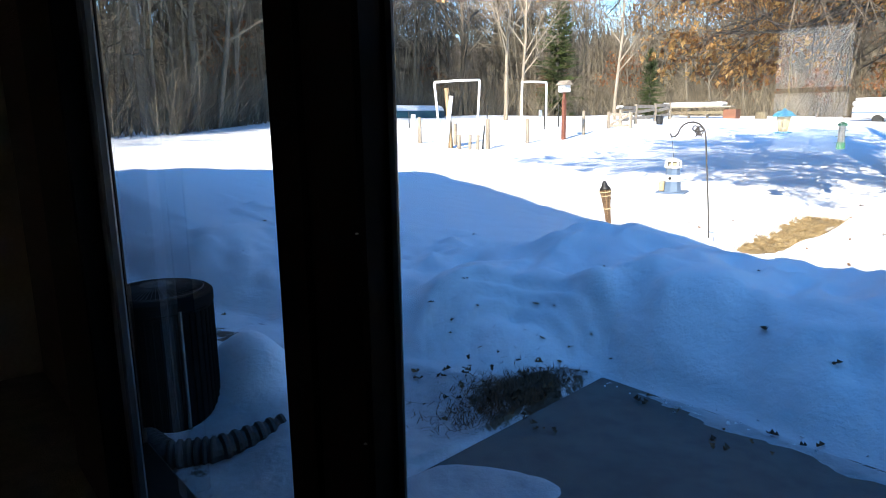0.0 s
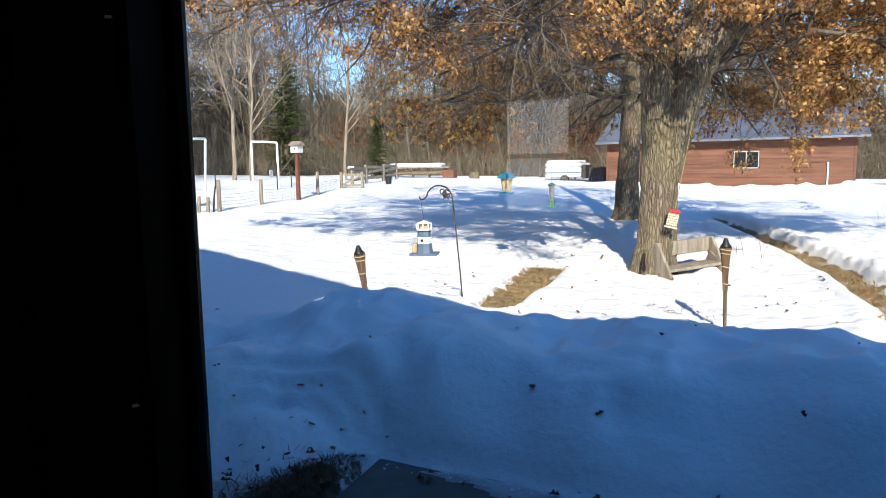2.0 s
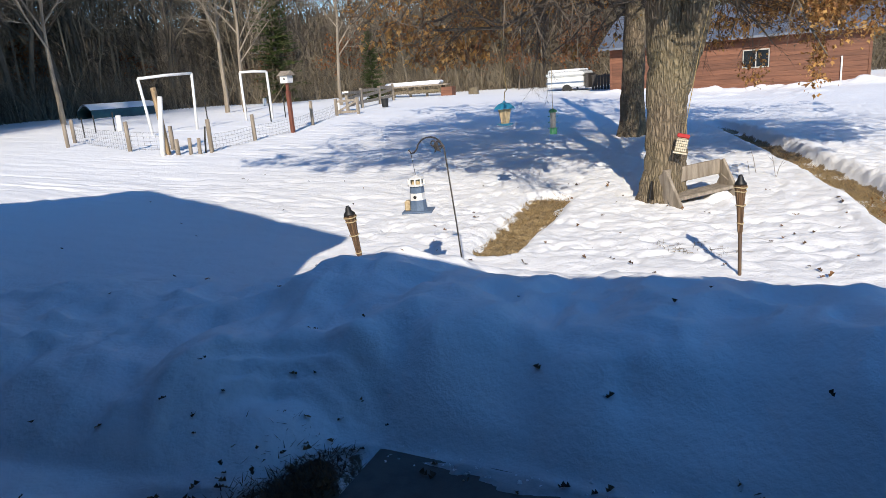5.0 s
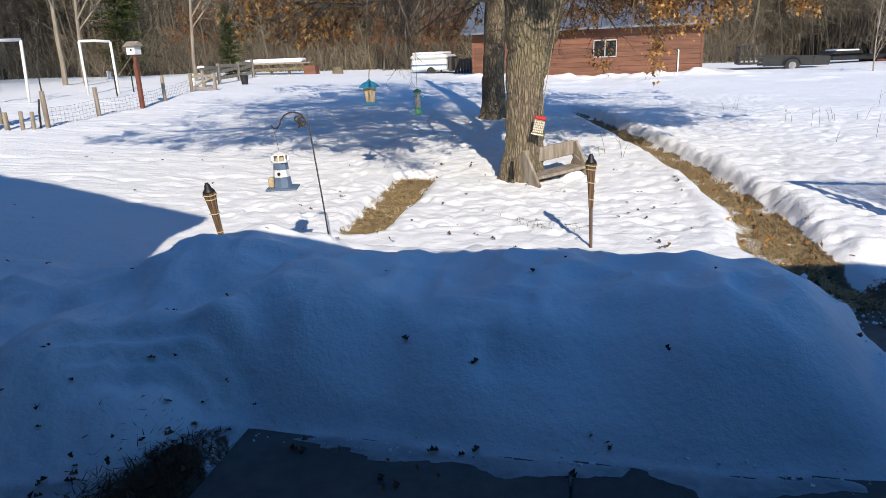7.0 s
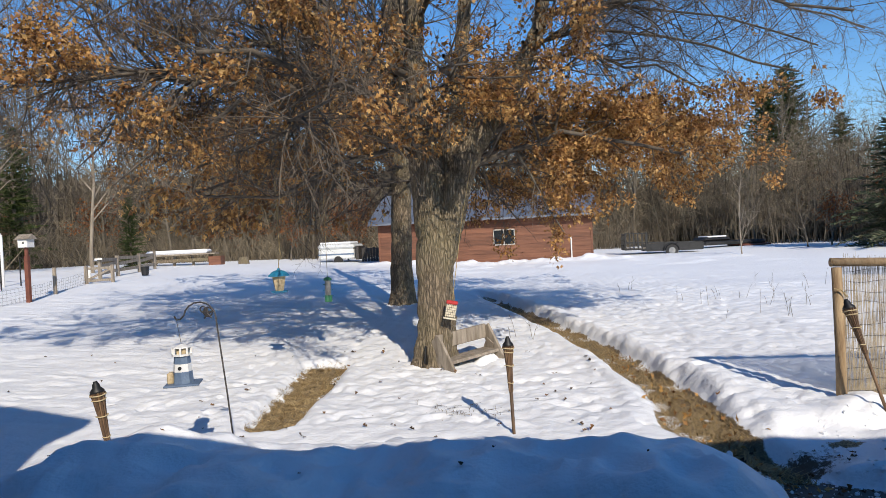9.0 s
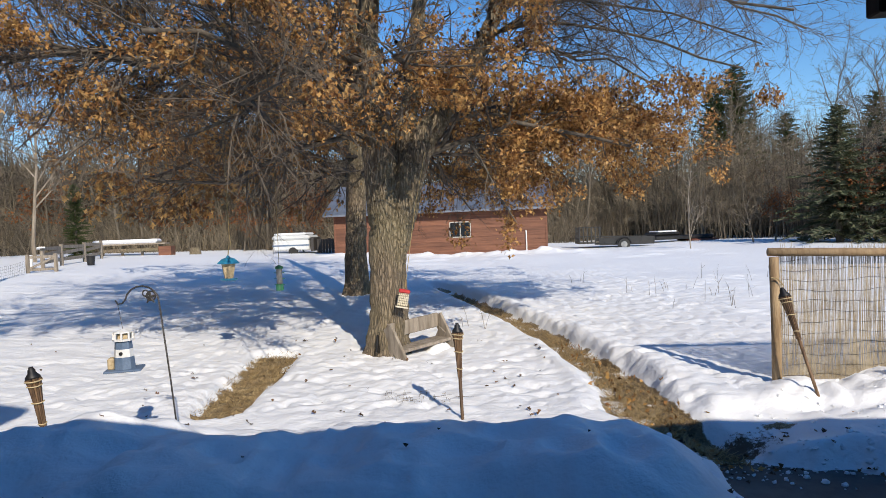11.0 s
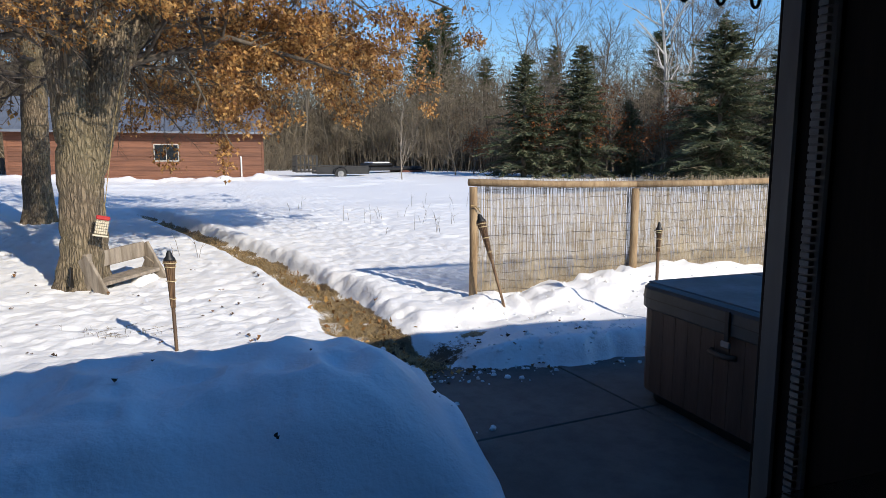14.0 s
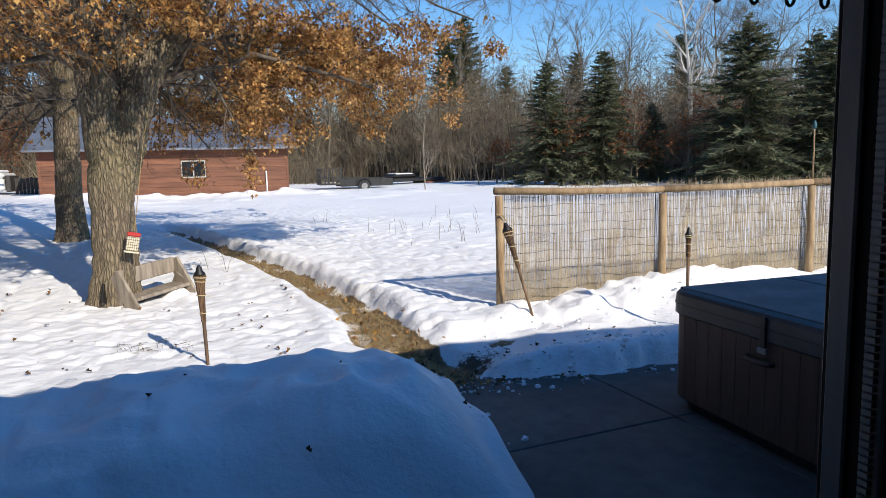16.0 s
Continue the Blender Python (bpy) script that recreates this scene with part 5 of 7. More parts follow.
oak("oak_tree", (-3.15, 16.5, 0.42), 23,
    [([(-3.15, 16.5, 0.2), (-3.12, 16.5, 1.5), (-3.05, 16.5, 3.0), (-3.0, 16.4, 4.5), (-3.1, 16.5, 7.0), (-3.0, 16.6, 10.0)], [0.30, 0.25, 0.24, 0.22, 0.16, 0.08])],
    [([(-3.05, 16.4, 3.3), (-4.6, 16.0, 3.7), (-6.6, 15.8, 3.6), (-8.4, 15.6, 3.3)], 0.09, 0.02, 0.15),
     ([(-3.1, 16.6, 3.4), (-5.0, 17.6, 3.9), (-7.4, 18.6, 3.6)], 0.09, 0.02, 0.15),
     ([(-3.0, 16.4, 3.3), (-2.0, 15.6, 3.6), (-0.6, 15.2, 3.3), (0.6, 15.0, 2.8)], 0.08, 0.02, 0.15),
     ([(-3.05, 16.4, 3.4), (-4.4, 15.8, 3.9), (-6.2, 15.4, 3.8), (-8.2, 15.0, 3.2)], 0.11, 0.025, 0.15),
     ([(-3.0, 16.5, 3.9), (-4.6, 17.4, 4.6), (-7.0, 18.4, 4.6), (-9.4, 19.0, 4.0)], 0.11, 0.025, 0.15),
     ([(-3.0, 16.4, 3.6), (-3.6, 14.9, 4.2), (-4.2, 13.4, 4.1)], 0.09, 0.02, 0.15),
     ([(-2.9, 16.5, 3.8), (-1.2, 16.8, 4.5), (0.8, 17.2, 4.6), (2.6, 17.6, 4.0)], 0.10, 0.02, 0.15),
     ([(-2.95, 16.4, 4.3), (-1.4, 15.2, 5.0), (0.4, 14.4, 5.2)], 0.09, 0.02, 0.15),
     ([(-3.0, 16.5, 5.0), (-3.4, 18.5, 6.0), (-4.0, 20.4, 6.0)], 0.09, 0.02, 0.15),
     ([(-3.1, 16.5, 6.0), (-5.0, 16.0, 7.2), (-7.2, 15.6, 7.4)], 0.09, 0.02, 0.15),
     ([(-3.1, 16.5, 7.0), (-1.6, 16.4, 8.4), (0.6, 16.6, 8.8)], 0.08, 0.02, 0.15),
     ([(-3.0, 16.6, 9.6), (-3.6, 17.0, 11.6), (-3.4, 17.2, 13.0)], 0.07, 0.02, 0.1),
     ([(-3.0, 16.5, 8.6), (-1.9, 15.4, 10.4), (-1.4, 14.6, 11.6)], 0.07, 0.02, 0.1)],
    [(0.30, 0.42, 0.95, 0.16, 0.0, 5), (0.19, 0.44, 0.8, 0.2, -0.02, 3), (0.07, 0.50, 0.7, 0.22, -0.02, 3)],
    kept_back, (2, 4), "second oak tree behind, with dull brown leaves", 0.16, 0.09)


def bare_tree(seed, h, r, leafy=0.0, mat="woods", lean=0.05, first=0.25, leaf="rust_leaf", dense=1.0, wide=0.42):
    """Meshes of one bare tree: wood and, where some leaves stay, a crown."""
    L = Limbs(seed, 0.008, True)
    trunk = L.way((0, 0, -0.2), (L.rnd.gauss(0, lean), L.rnd.gauss(0, lean), 1), h, 0.05, 0.06, 9)
    L.limb(trunk, r, 0.012, 7)
    L.branch_out(trunk, r, 0, [(h * 0.042 / dense, wide, 0.72, 0.16, 0.08, 4), (0.27 / dense, 0.46, 0.7, 0.2, 0.04, 3), (0.085 / dense, 0.62, 0.65, 0.2, 0.02, 3)], first)
    L.wood.add(L.fine.v, L.fine.f)
    wood = L.wood.data("bare_tree", M[mat])
    crown = None
    if leafy:
        mb = Mesh()
        rr = random.Random(seed)
        leaves(mb, L.tips, rr, (1, 3), 0.2, lambda p: p.z < h * 0.75 and rr.random() < leafy, 0.16, wide=1.3)
        crown = mb.data("crown", M[leaf])
    return wood, crown


def spruce(seed, h, spread, leaf="needle", droop=0.2, gap=0.1, full=0.8):
    """Meshes of one conifer: trunk with boughs, and sprays of needles."""
    rnd = random.Random(seed)
    wood, crown = Mesh(), Mesh()
    wood.tube([(0, 0, -0.2), (0, 0, h * 0.5), (0, 0, h)], [0.02 * h, 0.012 * h, 0.008], 7)
    z = 0.05 * h
    while z < h * 0.99:
        f = 1 - z / h
        for k in range(3):
            a = rnd.uniform(0, 2 * math.pi)
            L = (spread * f ** full + 0.10) * rnd.uniform(0.55, 1.1) * (0.92 + 0.16 * math.sin(3 * a + seed + z))
            d = Vector((math.cos(a), math.sin(a), 0.30 - 0.45 * f + rnd.gauss(0, 0.14)))
            root = Vector((0, 0, z + rnd.gauss(0, 0.06)))
            tip = root + d * L - Vector((0, 0, droop * L * f))
            mid = root + d * (L * 0.55)
            wood.spike(root, tip, 0.010 + 0.010 * f)
            n = max(4, int(L / 0.06))
            for i in range(n):
                s = (i + 0.9) / n
                p = root.lerp(mid, s * 2) if s < 0.5 else mid.lerp(tip, s * 2 - 1)
                for side in (-1, 1):
                    ln = (0.13 + 0.20 * L * (1 - s)) * rnd.uniform(0.5, 1.4)
                    out = Vector((-d.y * side, d.x * side, 0)).normalized()
                    way = (out * rnd.uniform(0.3, 0.9) + d * 0.6 + Vector((0, 0, rnd.gauss(-0.1, 0.35)))).normalized()
                    wv = way.cross(Vector((rnd.gauss(0, 1), rnd.gauss(0, 1), 0.6))).normalized() * rnd.uniform(0.03, 0.06)
                    crown.add([tuple(p - wv), tuple(p + wv), tuple(p + way * ln)], [(0, 1, 2)])
        z += gap * rnd.uniform(0.6, 1.4) * (0.45 + 0.7 * f)
    return wood.data("spruce_trunk", M["woods"]), crown.data("spruce_crown", M[leaf])


def plant(name, meshes, x, y, label, scale=1.0, turn=0.0, group="", kind="", z=None, tall=1.0):
    wood, crown = meshes
    t = thing(name, (x, y, height(x, y) - 0.03 if z is None else z), label, "tree", group, kind)
    t.matrix_basis = t.matrix_basis @ pose(0, 0, 0, 0, 0, turn) @ Matrix.Diagonal((scale, scale, scale * tall, 1))
    part("trunk", wood, None, t)
    if crown is not None:
        part("crown", crown, None, t, kind="stuff")
    return t


wr = random.Random(31)
BARE = [bare_tree(100 + k, wr.uniform(9, 12), wr.uniform(0.09, 0.15), 0.0, first=wr.uniform(0.15, 0.45)) for k in range(7)]
THIN = [bare_tree(130 + k, wr.uniform(5, 7), wr.uniform(0.04, 0.07), 0.0, first=0.12) for k in range(4)]
RUSTY = [bare_tree(150 + k, wr.uniform(6, 8), 0.09, 0.28, first=0.15) for k in range(2)]
SPRUCE = [spruce(200, 7.0, 2.9), spruce(201, 7.0, 2.6), spruce(202, 7.0, 3.2)]
PINE = [spruce(210, 11.0, 2.6, "pine", -0.05, 0.14, 0.5)]

for x, y, h, w, k in ((16.1, 32.7, 6.3, 1.3, 0), (18.7, 31.5, 6.8, 1.15, 1), (23.6, 26.8, 7.7, 1.3, 0), (28.0, 25.9, 7.3, 1.3, 1), (21.7, 31.5, 4.1, 1.1, 0),
                      (32.0, 24.5, 7.5, 1.1, 0), (31.0, 30.0, 8.0, 1.0, 1), (25.6, 30.5, 4.6, 1.1, 0), (36.0, 22.0, 8.0, 1.0, 1), (28.5, 31.0, 5.5, 1.1, 1)):
    plant("spruce_tree", SPRUCE[(k + int(x)) % 3], x, y, "dark green spruce tree with drooping boughs", h / 7.0 * w, wr.uniform(0, 360), "row of spruces", tall=1 / w)
for x, y, h in ((19.5, 54.5, 12.6), (17.6, 54.0, 11.2), (23.5, 55.0, 9.0), (27.5, 50.0, 9.5), (15.2, 60.0, 8.5), (33, 44, 10), (-19.5, 31.0, 3.4), (-30, 36, 8.0)):
    plant("pine_tree", PINE[0], x, y, "tall green pine tree at the woods' edge", h / 11.0 * 1.05, wr.uniform(0, 360), "woodland pines")
plant("birch_tree", bare_tree(300, 14.5, 0.20, 0, "birch", 0.02, 0.2, dense=0.85, wide=0.3), 27.2, 35.5, "white-barked birch tree without leaves")
plant("sapling", bare_tree(301, 3.6, 0.03, 0, "grey_wood", 0.03, 0.15, dense=0.9, wide=0.32), 8.75, 30.4, "slender bare pale sapling in snow")

PALE = [bare_tree(171, 10.5, 0.12, 0, "pale_bark", 0.12, 0.3), bare_tree(172, 9.5, 0.10, 0, "pale_bark", 0.16, 0.25)]
for x, y, s, k in ((-23.6, 24.6, 1.0, 0), (-22.3, 24.4, 0.95, 1), (-19.6, 28.2, 1.0, 1), (-27.5, 19.0, 1.0, 0)):
    plant("woodland_tree", PALE[k], x, y, "bare tree with a thick pale leaning trunk", s, 70 * k + 40, "woodland trees")

# the edge of the woods, and trees behind it
EDGE = [(-16.5, -6), (-17.5, -3), (-21.5, 3), (-23.5, 8), (-28.5, 13), (-34, 20), (-34, 29), (-25, 39), (-14, 42), (-3, 45), (6, 48), (14, 52), (20, 50), (29, 40), (37, 30), (42, 18)]


RUN = list(itertools.accumulate((Vector(b) - Vector(a)).length for a, b in zip(EDGE, EDGE[1:])))


def edge_point(s):
    """A place along the woods' edge by its share of the length, and the way into the woods."""
    s *= RUN[-1]
    k = next(i for i, r in enumerate(RUN) if s <= r + 1e-6)
    a, b = Vector((*EDGE[k], 0)), Vector((*EDGE[k + 1], 0))
    p = a.lerp(b, 1 - (RUN[k] - s) / (b - a).length)
    return p, p.normalized()


for i in range(256):
    p, out = edge_point(wr.random())
    depth = abs(wr.gauss(0, 10)) + 0.4
    q = p + out * depth
    kind = wr.random()
    big = 1.75 if q.x < -0.75 * q.y else 1.1
    if kind < 0.62:
        plant("woodland_tree", wr.choice(BARE), q.x, q.y, "bare grey-brown woodland tree", big * wr.uniform(0.75, 1.1), wr.uniform(0, 360), "woodland trees")
    elif kind < 0.9:
        plant("woodland_tree", wr.choice(THIN), q.x, q.y, "thin bare young woodland tree", wr.uniform(0.6, 1.1), wr.uniform(0, 360), "woodland trees")
    else:
        plant("woodland_tree", wr.choice(RUSTY), q.x, q.y, "young oak with rust-brown leaves", wr.uniform(0.6, 1.0), wr.uniform(0, 360), "woodland trees")
for x, y, s in ((17.4, 33.4, 0.75), (20.2, 31.2, 0.7), (21.2, 33.6, 0.85), (22.6, 29.6, 0.6), (24.6, 28.6, 0.75), (26.2, 31.5, 0.85), (14.8, 36.5, 0.55), (20.0, 37.0, 0.85), (22.8, 34.5, 0.75), (25.0, 36.5, 0.8), (17.5, 42.0, 0.6), (19.5, 47, 0.5), (30, 37, 0.8), (-11, 39.5, 0.7), (-15, 40.5, 0.7)):
    if not (-8.5 < x < 4 and 31.5 < y < 41):
        plant("woodland_tree", wr.choice(RUSTY), x, y, "young oak with rust-brown leaves", s, wr.uniform(0, 360), "woodland trees")

for x, y in ((13.5, 36), (15.2, 34.6), (17.3, 33.6), (18.9, 36.5), (20.6, 32.2), (22.4, 31.0), (23.0, 29.2), (24.8, 31.0), (26.0, 27.5), (26.5, 29.6), (28.9, 28.2), (30.2, 26.4), (12.6, 41), (14.8, 44), (17.0, 46), (29.4, 33.5), (33.5, 27), (19.4, 39.5), (22.0, 38.5), (24.5, 35)):
    plant("woodland_tree", wr.choice(THIN + BARE[:2]), x, y, "bare scrubby tree between the spruces", wr.uniform(0.55, 0.8), wr.uniform(0, 360), "woodland trees")

# undergrowth: thin stems and fallen boughs along the edge
stems = Mesh()
for i in range(9000):
    p, out = edge_point(wr.random())
    q = p + out * (abs(wr.gauss(0, 7)) - 0.8)
    z = float(plain(np.array([q.x]), np.array([q.y]))[0]) - 0.05
    h = wr.uniform(0.6, 3.4) * (0.55 if wr.random() < 0.5 else 1)
    lx, ly = wr.gauss(0, 0.18) * h, wr.gauss(0, 0.18) * h
    r = wr.uniform(0.006, 0.016)
    mid = Vector((q.x + lx * 0.4, q.y + ly * 0.4, z + h * 0.55))
    stems.tube([(q.x, q.y, z), mid], [r, r * 0.8], 3, False)
    stems.spike(mid, Vector((q.x + lx, q.y + ly, z + h)), r * 0.8)
    for _ in range(4):
        a = wr.uniform(0, 6.28)
        e = mid + Vector((0.4 * h * math.cos(a), 0.4 * h * math.sin(a), wr.uniform(-0.1, 0.5) * h))
        stems.blade(mid, e, r * 0.6)
        c = mid.lerp(e, 0.5)
        stems.blade(c, c + Vector((wr.gauss(0, 0.2), wr.gauss(0, 0.2), wr.gauss(0.1, 0.15))) * h, r * 0.5)
solid("undergrowth", stems, M["brush"], "tangled brown brush along the edge of the woods", "brush", kind="stuff")
# the mass of woods farther off
far = Mesh()
fr = random.Random(8)


def grade(x, y):
    """Height of the lawn's swell under one far tree."""
    return float(plain(np.array([x]), np.array([y]))[0])


for i in range(4600):
    p, out = edge_point(fr.random())
    q = p + out * (2.5 + 46 * fr.random() ** 1.3)
    z = grade(q.x, q.y)
    h = fr.uniform(4, 10.0) * (1.9 if q.x < -0.75 * q.y else 1.15 if q.x < -2 else 1.02)
    r = fr.uniform(0.02, 0.075)
    top = Vector((q.x + fr.gauss(0, 1.2), q.y + fr.gauss(0, 1.2), z + h))
    mid = Vector((q.x + fr.gauss(0, 0.6), q.y + fr.gauss(0, 0.6), z + h * 0.5))
    far.tube([(q.x, q.y, z - 0.3), mid], [r, r * 0.7], 3, False)
    far.spike(mid, top, r * 0.7)
    for _ in range(13):
        f = fr.uniform(0.15, 0.97)
        a, L = fr.uniform(0, 6.28), fr.uniform(0.8, 3.0) * (1.2 - f)
        b = mid.lerp(top, f * 2 - 1) if f > 0.5 else Vector((q.x, q.y, z)).lerp(mid, f * 2)
        e = b + Vector((L * math.cos(a), L * math.sin(a), fr.uniform(-0.2, 0.9) * L))
        far.blade(b, e, max(0.016, r * 0.35))
        for _ in range(7):
            c = b.lerp(e, fr.uniform(0.25, 1.0))
            far.blade(c, c + Vector((fr.gauss(0, 0.42), fr.gauss(0, 0.42), fr.gauss(0.18, 0.4))) * (0.5 + 0.35 * L), 0.015)
for i in range(2000):
    x = fr.uniform(9, 40)
    y = 66 - 0.95 * x + abs(fr.gauss(0, 9)) - 8
    z, h, r = grade(x, y), fr.uniform(3.0, 7.5) * (1.25 if fr.random() < 0.25 else 1), fr.uniform(0.02, 0.05)
    foot, top = Vector((x, y, z - 0.2)), Vector((x + fr.gauss(0, 0.7), y + fr.gauss(0, 0.7), z + h))
    far.spike(foot, top, r)
    for _ in range(11):
        f = fr.uniform(0.15, 0.97)
        a, L = fr.uniform(0, 6.28), fr.uniform(0.6, 2.2) * (1.2 - f)
        b = foot.lerp(top, f)
        e = b + Vector((L * math.cos(a), L * math.sin(a), fr.uniform(0.0, 1.2) * L))
        far.blade(b, e, 0.016)
        for _ in range(6):
            c = b.lerp(e, fr.uniform(0.25, 1.0))
            far.blade(c, c + Vector((fr.gauss(0, 0.4), fr.gauss(0, 0.4), fr.gauss(0.2, 0.4))) * (0.4 + 0.35 * L), 0.013)
for i in range(42000):
    p, out = edge_point(fr.random())
    q = p + out * (0.5 + 58 * fr.random() ** 1.4)
    z, h = grade(q.x, q.y), fr.uniform(0.5, 2.2) + 2.2 * fr.random() ** 3
    far.blade(Vector((q.x, q.y, z - 0.1)), Vector((q.x + fr.gauss(0, 0.6) * h, q.y + fr.gauss(0, 0.6) * h, z + h)), fr.uniform(0.012, 0.035))
solid("far_woods", far, M["brush"], "bare grey-brown woods in the distance", "woods", kind="stuff")

# woods closing the view far behind the trees: a ragged band with a toothed top
band = Mesh()
br = random.Random(4)
ring = []
for k in range(1400):
    p, out = edge_point(k / 1399)
    q = p + out * 62
    top = 9.0 + 2.2 * noise.noise((k * 0.035, 1.0, 2.0)) + 1.2 * noise.noise((k * 0.2, 5.0, 2.0)) + br.uniform(-0.7, 1.0) + (4.0 if q.x < -20 else 0)
    ring.append((q.x, q.y, top))
band.v = [(x, y, z) for x, y, t in ring for z in (-1.0, t)]
band.f = [(2 * k, 2 * k + 2, 2 * k + 3, 2 * k + 1) for k in range(len(ring) - 1)]
solid("backdrop", band, M["haze"], "grey-brown mass of bare woods on the horizon", "woods", kind="structure")

# ---- yard things ----
def on_ground(x, y, dz=0.0):
    return (x, y, height(x, y) + dz)


def shepherd_hook():
    x, y = -2.22, 5.52
    g = height(x, y) - 0.3
    t = thing("shepherd_hook", (x, y, g), "thin black iron shepherd hook with a curled bracket", "plant hook")
    top, lean = 1.60 - g, -0.12
    pts = [(0.0, 0, 0), (lean * 0.5, 0, top * 0.5), (lean, 0, top - 0.12)]
    for k in range(9):
        a = radians(170 * k / 8)
        pts.append((lean - 0.13 + 0.13 * math.cos(a), 0.0, top - 0.12 + 0.12 * math.sin(a)))
    pts += [(lean - 0.285, 0, top - 0.125), (lean - 0.315, 0, top - 0.13), (lean - 0.335, 0, top - 0.10)]
    part("pole", Mesh().tube(pts, 0.0065, 8), M["iron"], t, smooth=True)
    curl = Mesh()
    for r, cx, cz in ((0.035, -0.06, -0.075), (0.022, -0.10, -0.055)):
        curl.tube([(lean + cx + r * math.cos(a), 0.0, top + cz + r * math.sin(a)) for a in np.linspace(0.5, 6.6, 16)], 0.0055, 6)
    for k in range(5):
        a = radians(20 + 72 * k)
        curl.tube([(lean - 0.065, 0, top - 0.085), (lean - 0.065 + 0.05 * math.cos(a), 0.0, top - 0.085 + 0.05 * math.sin(a))], [0.012, 0.004], 6)
    part("ornament", curl, M["iron"], t)
    return Vector((x + lean - 0.318, y, 1.60 - 0.13))


hook_tip = shepherd_hook()


def lighthouse_feeder(p):
    """Hangs from the hook by a thin chain."""
    t = thing("bird_feeder", (p.x + 0.03, p.y, p.z - 0.475), "blue and white lighthouse-shaped wooden bird feeder on a chain", "bird feeder", "hanging feeders", turn=20)
    t.matrix_basis = t.matrix_basis @ Matrix.Diagonal((0.84, 0.84, 0.84, 1))
    part("chain", Mesh().tube([(0, 0, 0.34), (-0.03, 0, 0.565)], 0.0025, 5), M["iron"], t)
    part("base", Mesh().box((-0.15, -0.13, -0.018), (0.15, 0.13, 0.0), bevel=0.004), M["blue"], t, "slate blue base board")
    def oct(r0, z0, r1, z1):
        return Mesh().lathe([(r0, z0), (r1, z1)], 8)
    part("tower", oct(0.092, 0.0, 0.083, 0.105), M["blue"], t)
    part("tower_band", oct(0.083, 0.105, 0.076, 0.175), M["white"], t, "white painted band")
    part("tower_top", oct(0.076, 0.175, 0.069, 0.245), M["blue"], t)
    part("gallery", oct(0.09, 0.245, 0.09, 0.262), M["white"], t)
    posts = part("lantern", oct(0.05, 0.262, 0.05, 0.314), M["seed"], t)
    for k in range(8):
        a = radians(45 * k)
        part("rail_post", Mesh().box((0.078 * math.cos(a) - 0.008, 0.078 * math.sin(a) - 0.008, 0.262), (0.078 * math.cos(a) + 0.008, 0.078 * math.sin(a) + 0.008, 0.315)), M["white"], posts)
    part("cap", Mesh().lathe([(0.085, 0.315), (0.08, 0.325), (0.02, 0.345), (0.008, 0.35)], 8), M["white"], t)
    part("porthole", Mesh().lathe([(0.016, 0), (0.016, 0.006)], 12).box((-0.002, -0.016, 0.006), (0.002, 0.016, 0.008)), M["black"], t).matrix_basis = pose(-0.012, -0.079, 0.14, 90, 0, 0)
    part("side_bin", Mesh().box((-0.13, -0.05, 0.0), (-0.075, 0.05, 0.10), bevel=0.01), M["seed"], t)


lighthouse_feeder(hook_tip)


def house_feeder(x, y, z, top):
    t = thing("bird_feeder", (x, y, z), "hanging seed feeder with a blue plastic roof", "bird feeder", "hanging feeders")
    part("roof", Mesh().lathe([(0.15, 0.20), (0.152, 0.212), (0.09, 0.265), (0.03, 0.285), (0.012, 0.31)], 8), M["teal"], t, "bright blue plastic roof")
    part("seed_tube", Mesh().lathe([(0.06, 0.0), (0.098, 0.205)], 6), M["seed"], t, "clear hopper full of seed")
    part("tray", Mesh().lathe([(0.09, -0.03), (0.115, -0.012), (0.115, 0.0), (0.06, 0.004)], 12), M["teal"], t)
    pts = [(0, 0, 0.30), (0.012, 0, 0.42), (0.05, 0, 0.46), (0.03, 0, 0.55)] + [(0.03 - 0.01 * k, 0, 0.55 + (top - z - 0.55) * k / 4) for k in range(1, 5)]
    part("rope", Mesh().tube(pts, 0.007, 5), M["rope"], t, "thin yellow rope")


house_feeder(-3.40, 9.45, 1.40, 3.95)


def tube_feeder(x, y, z, top):
    t = thing("bird_feeder", (x, y, z), "green tube bird feeder hanging on a wire", "bird feeder", "hanging feeders")
    part("tube", Mesh().lathe([(0.045, 0.03), (0.045, 0.33)], 12), M["wire"], t, "clear seed tube")
    part("cap", Mesh().lathe([(0.065, 0.33), (0.06, 0.36), (0.015, 0.385)], 12), M["green"], t)
    part("base", Mesh().lathe([(0.055, 0.0), (0.06, 0.03), (0.05, 0.10), (0.046, 0.10)], 12), M["green"], t)
    for k in range(3):
        part("perch", Mesh().tube([(-0.08, 0, 0.09 + 0.09 * k), (0.08, 0, 0.09 + 0.09 * k)], 0.005, 5), M["green"], t)
    part("hanging_wire", Mesh().tube([(0, 0, 0.38), (0, 0, top - z)], 0.004, 4), M["rope"], t)


tube_feeder(-3.12, 10.7, 1.12, 4.1)


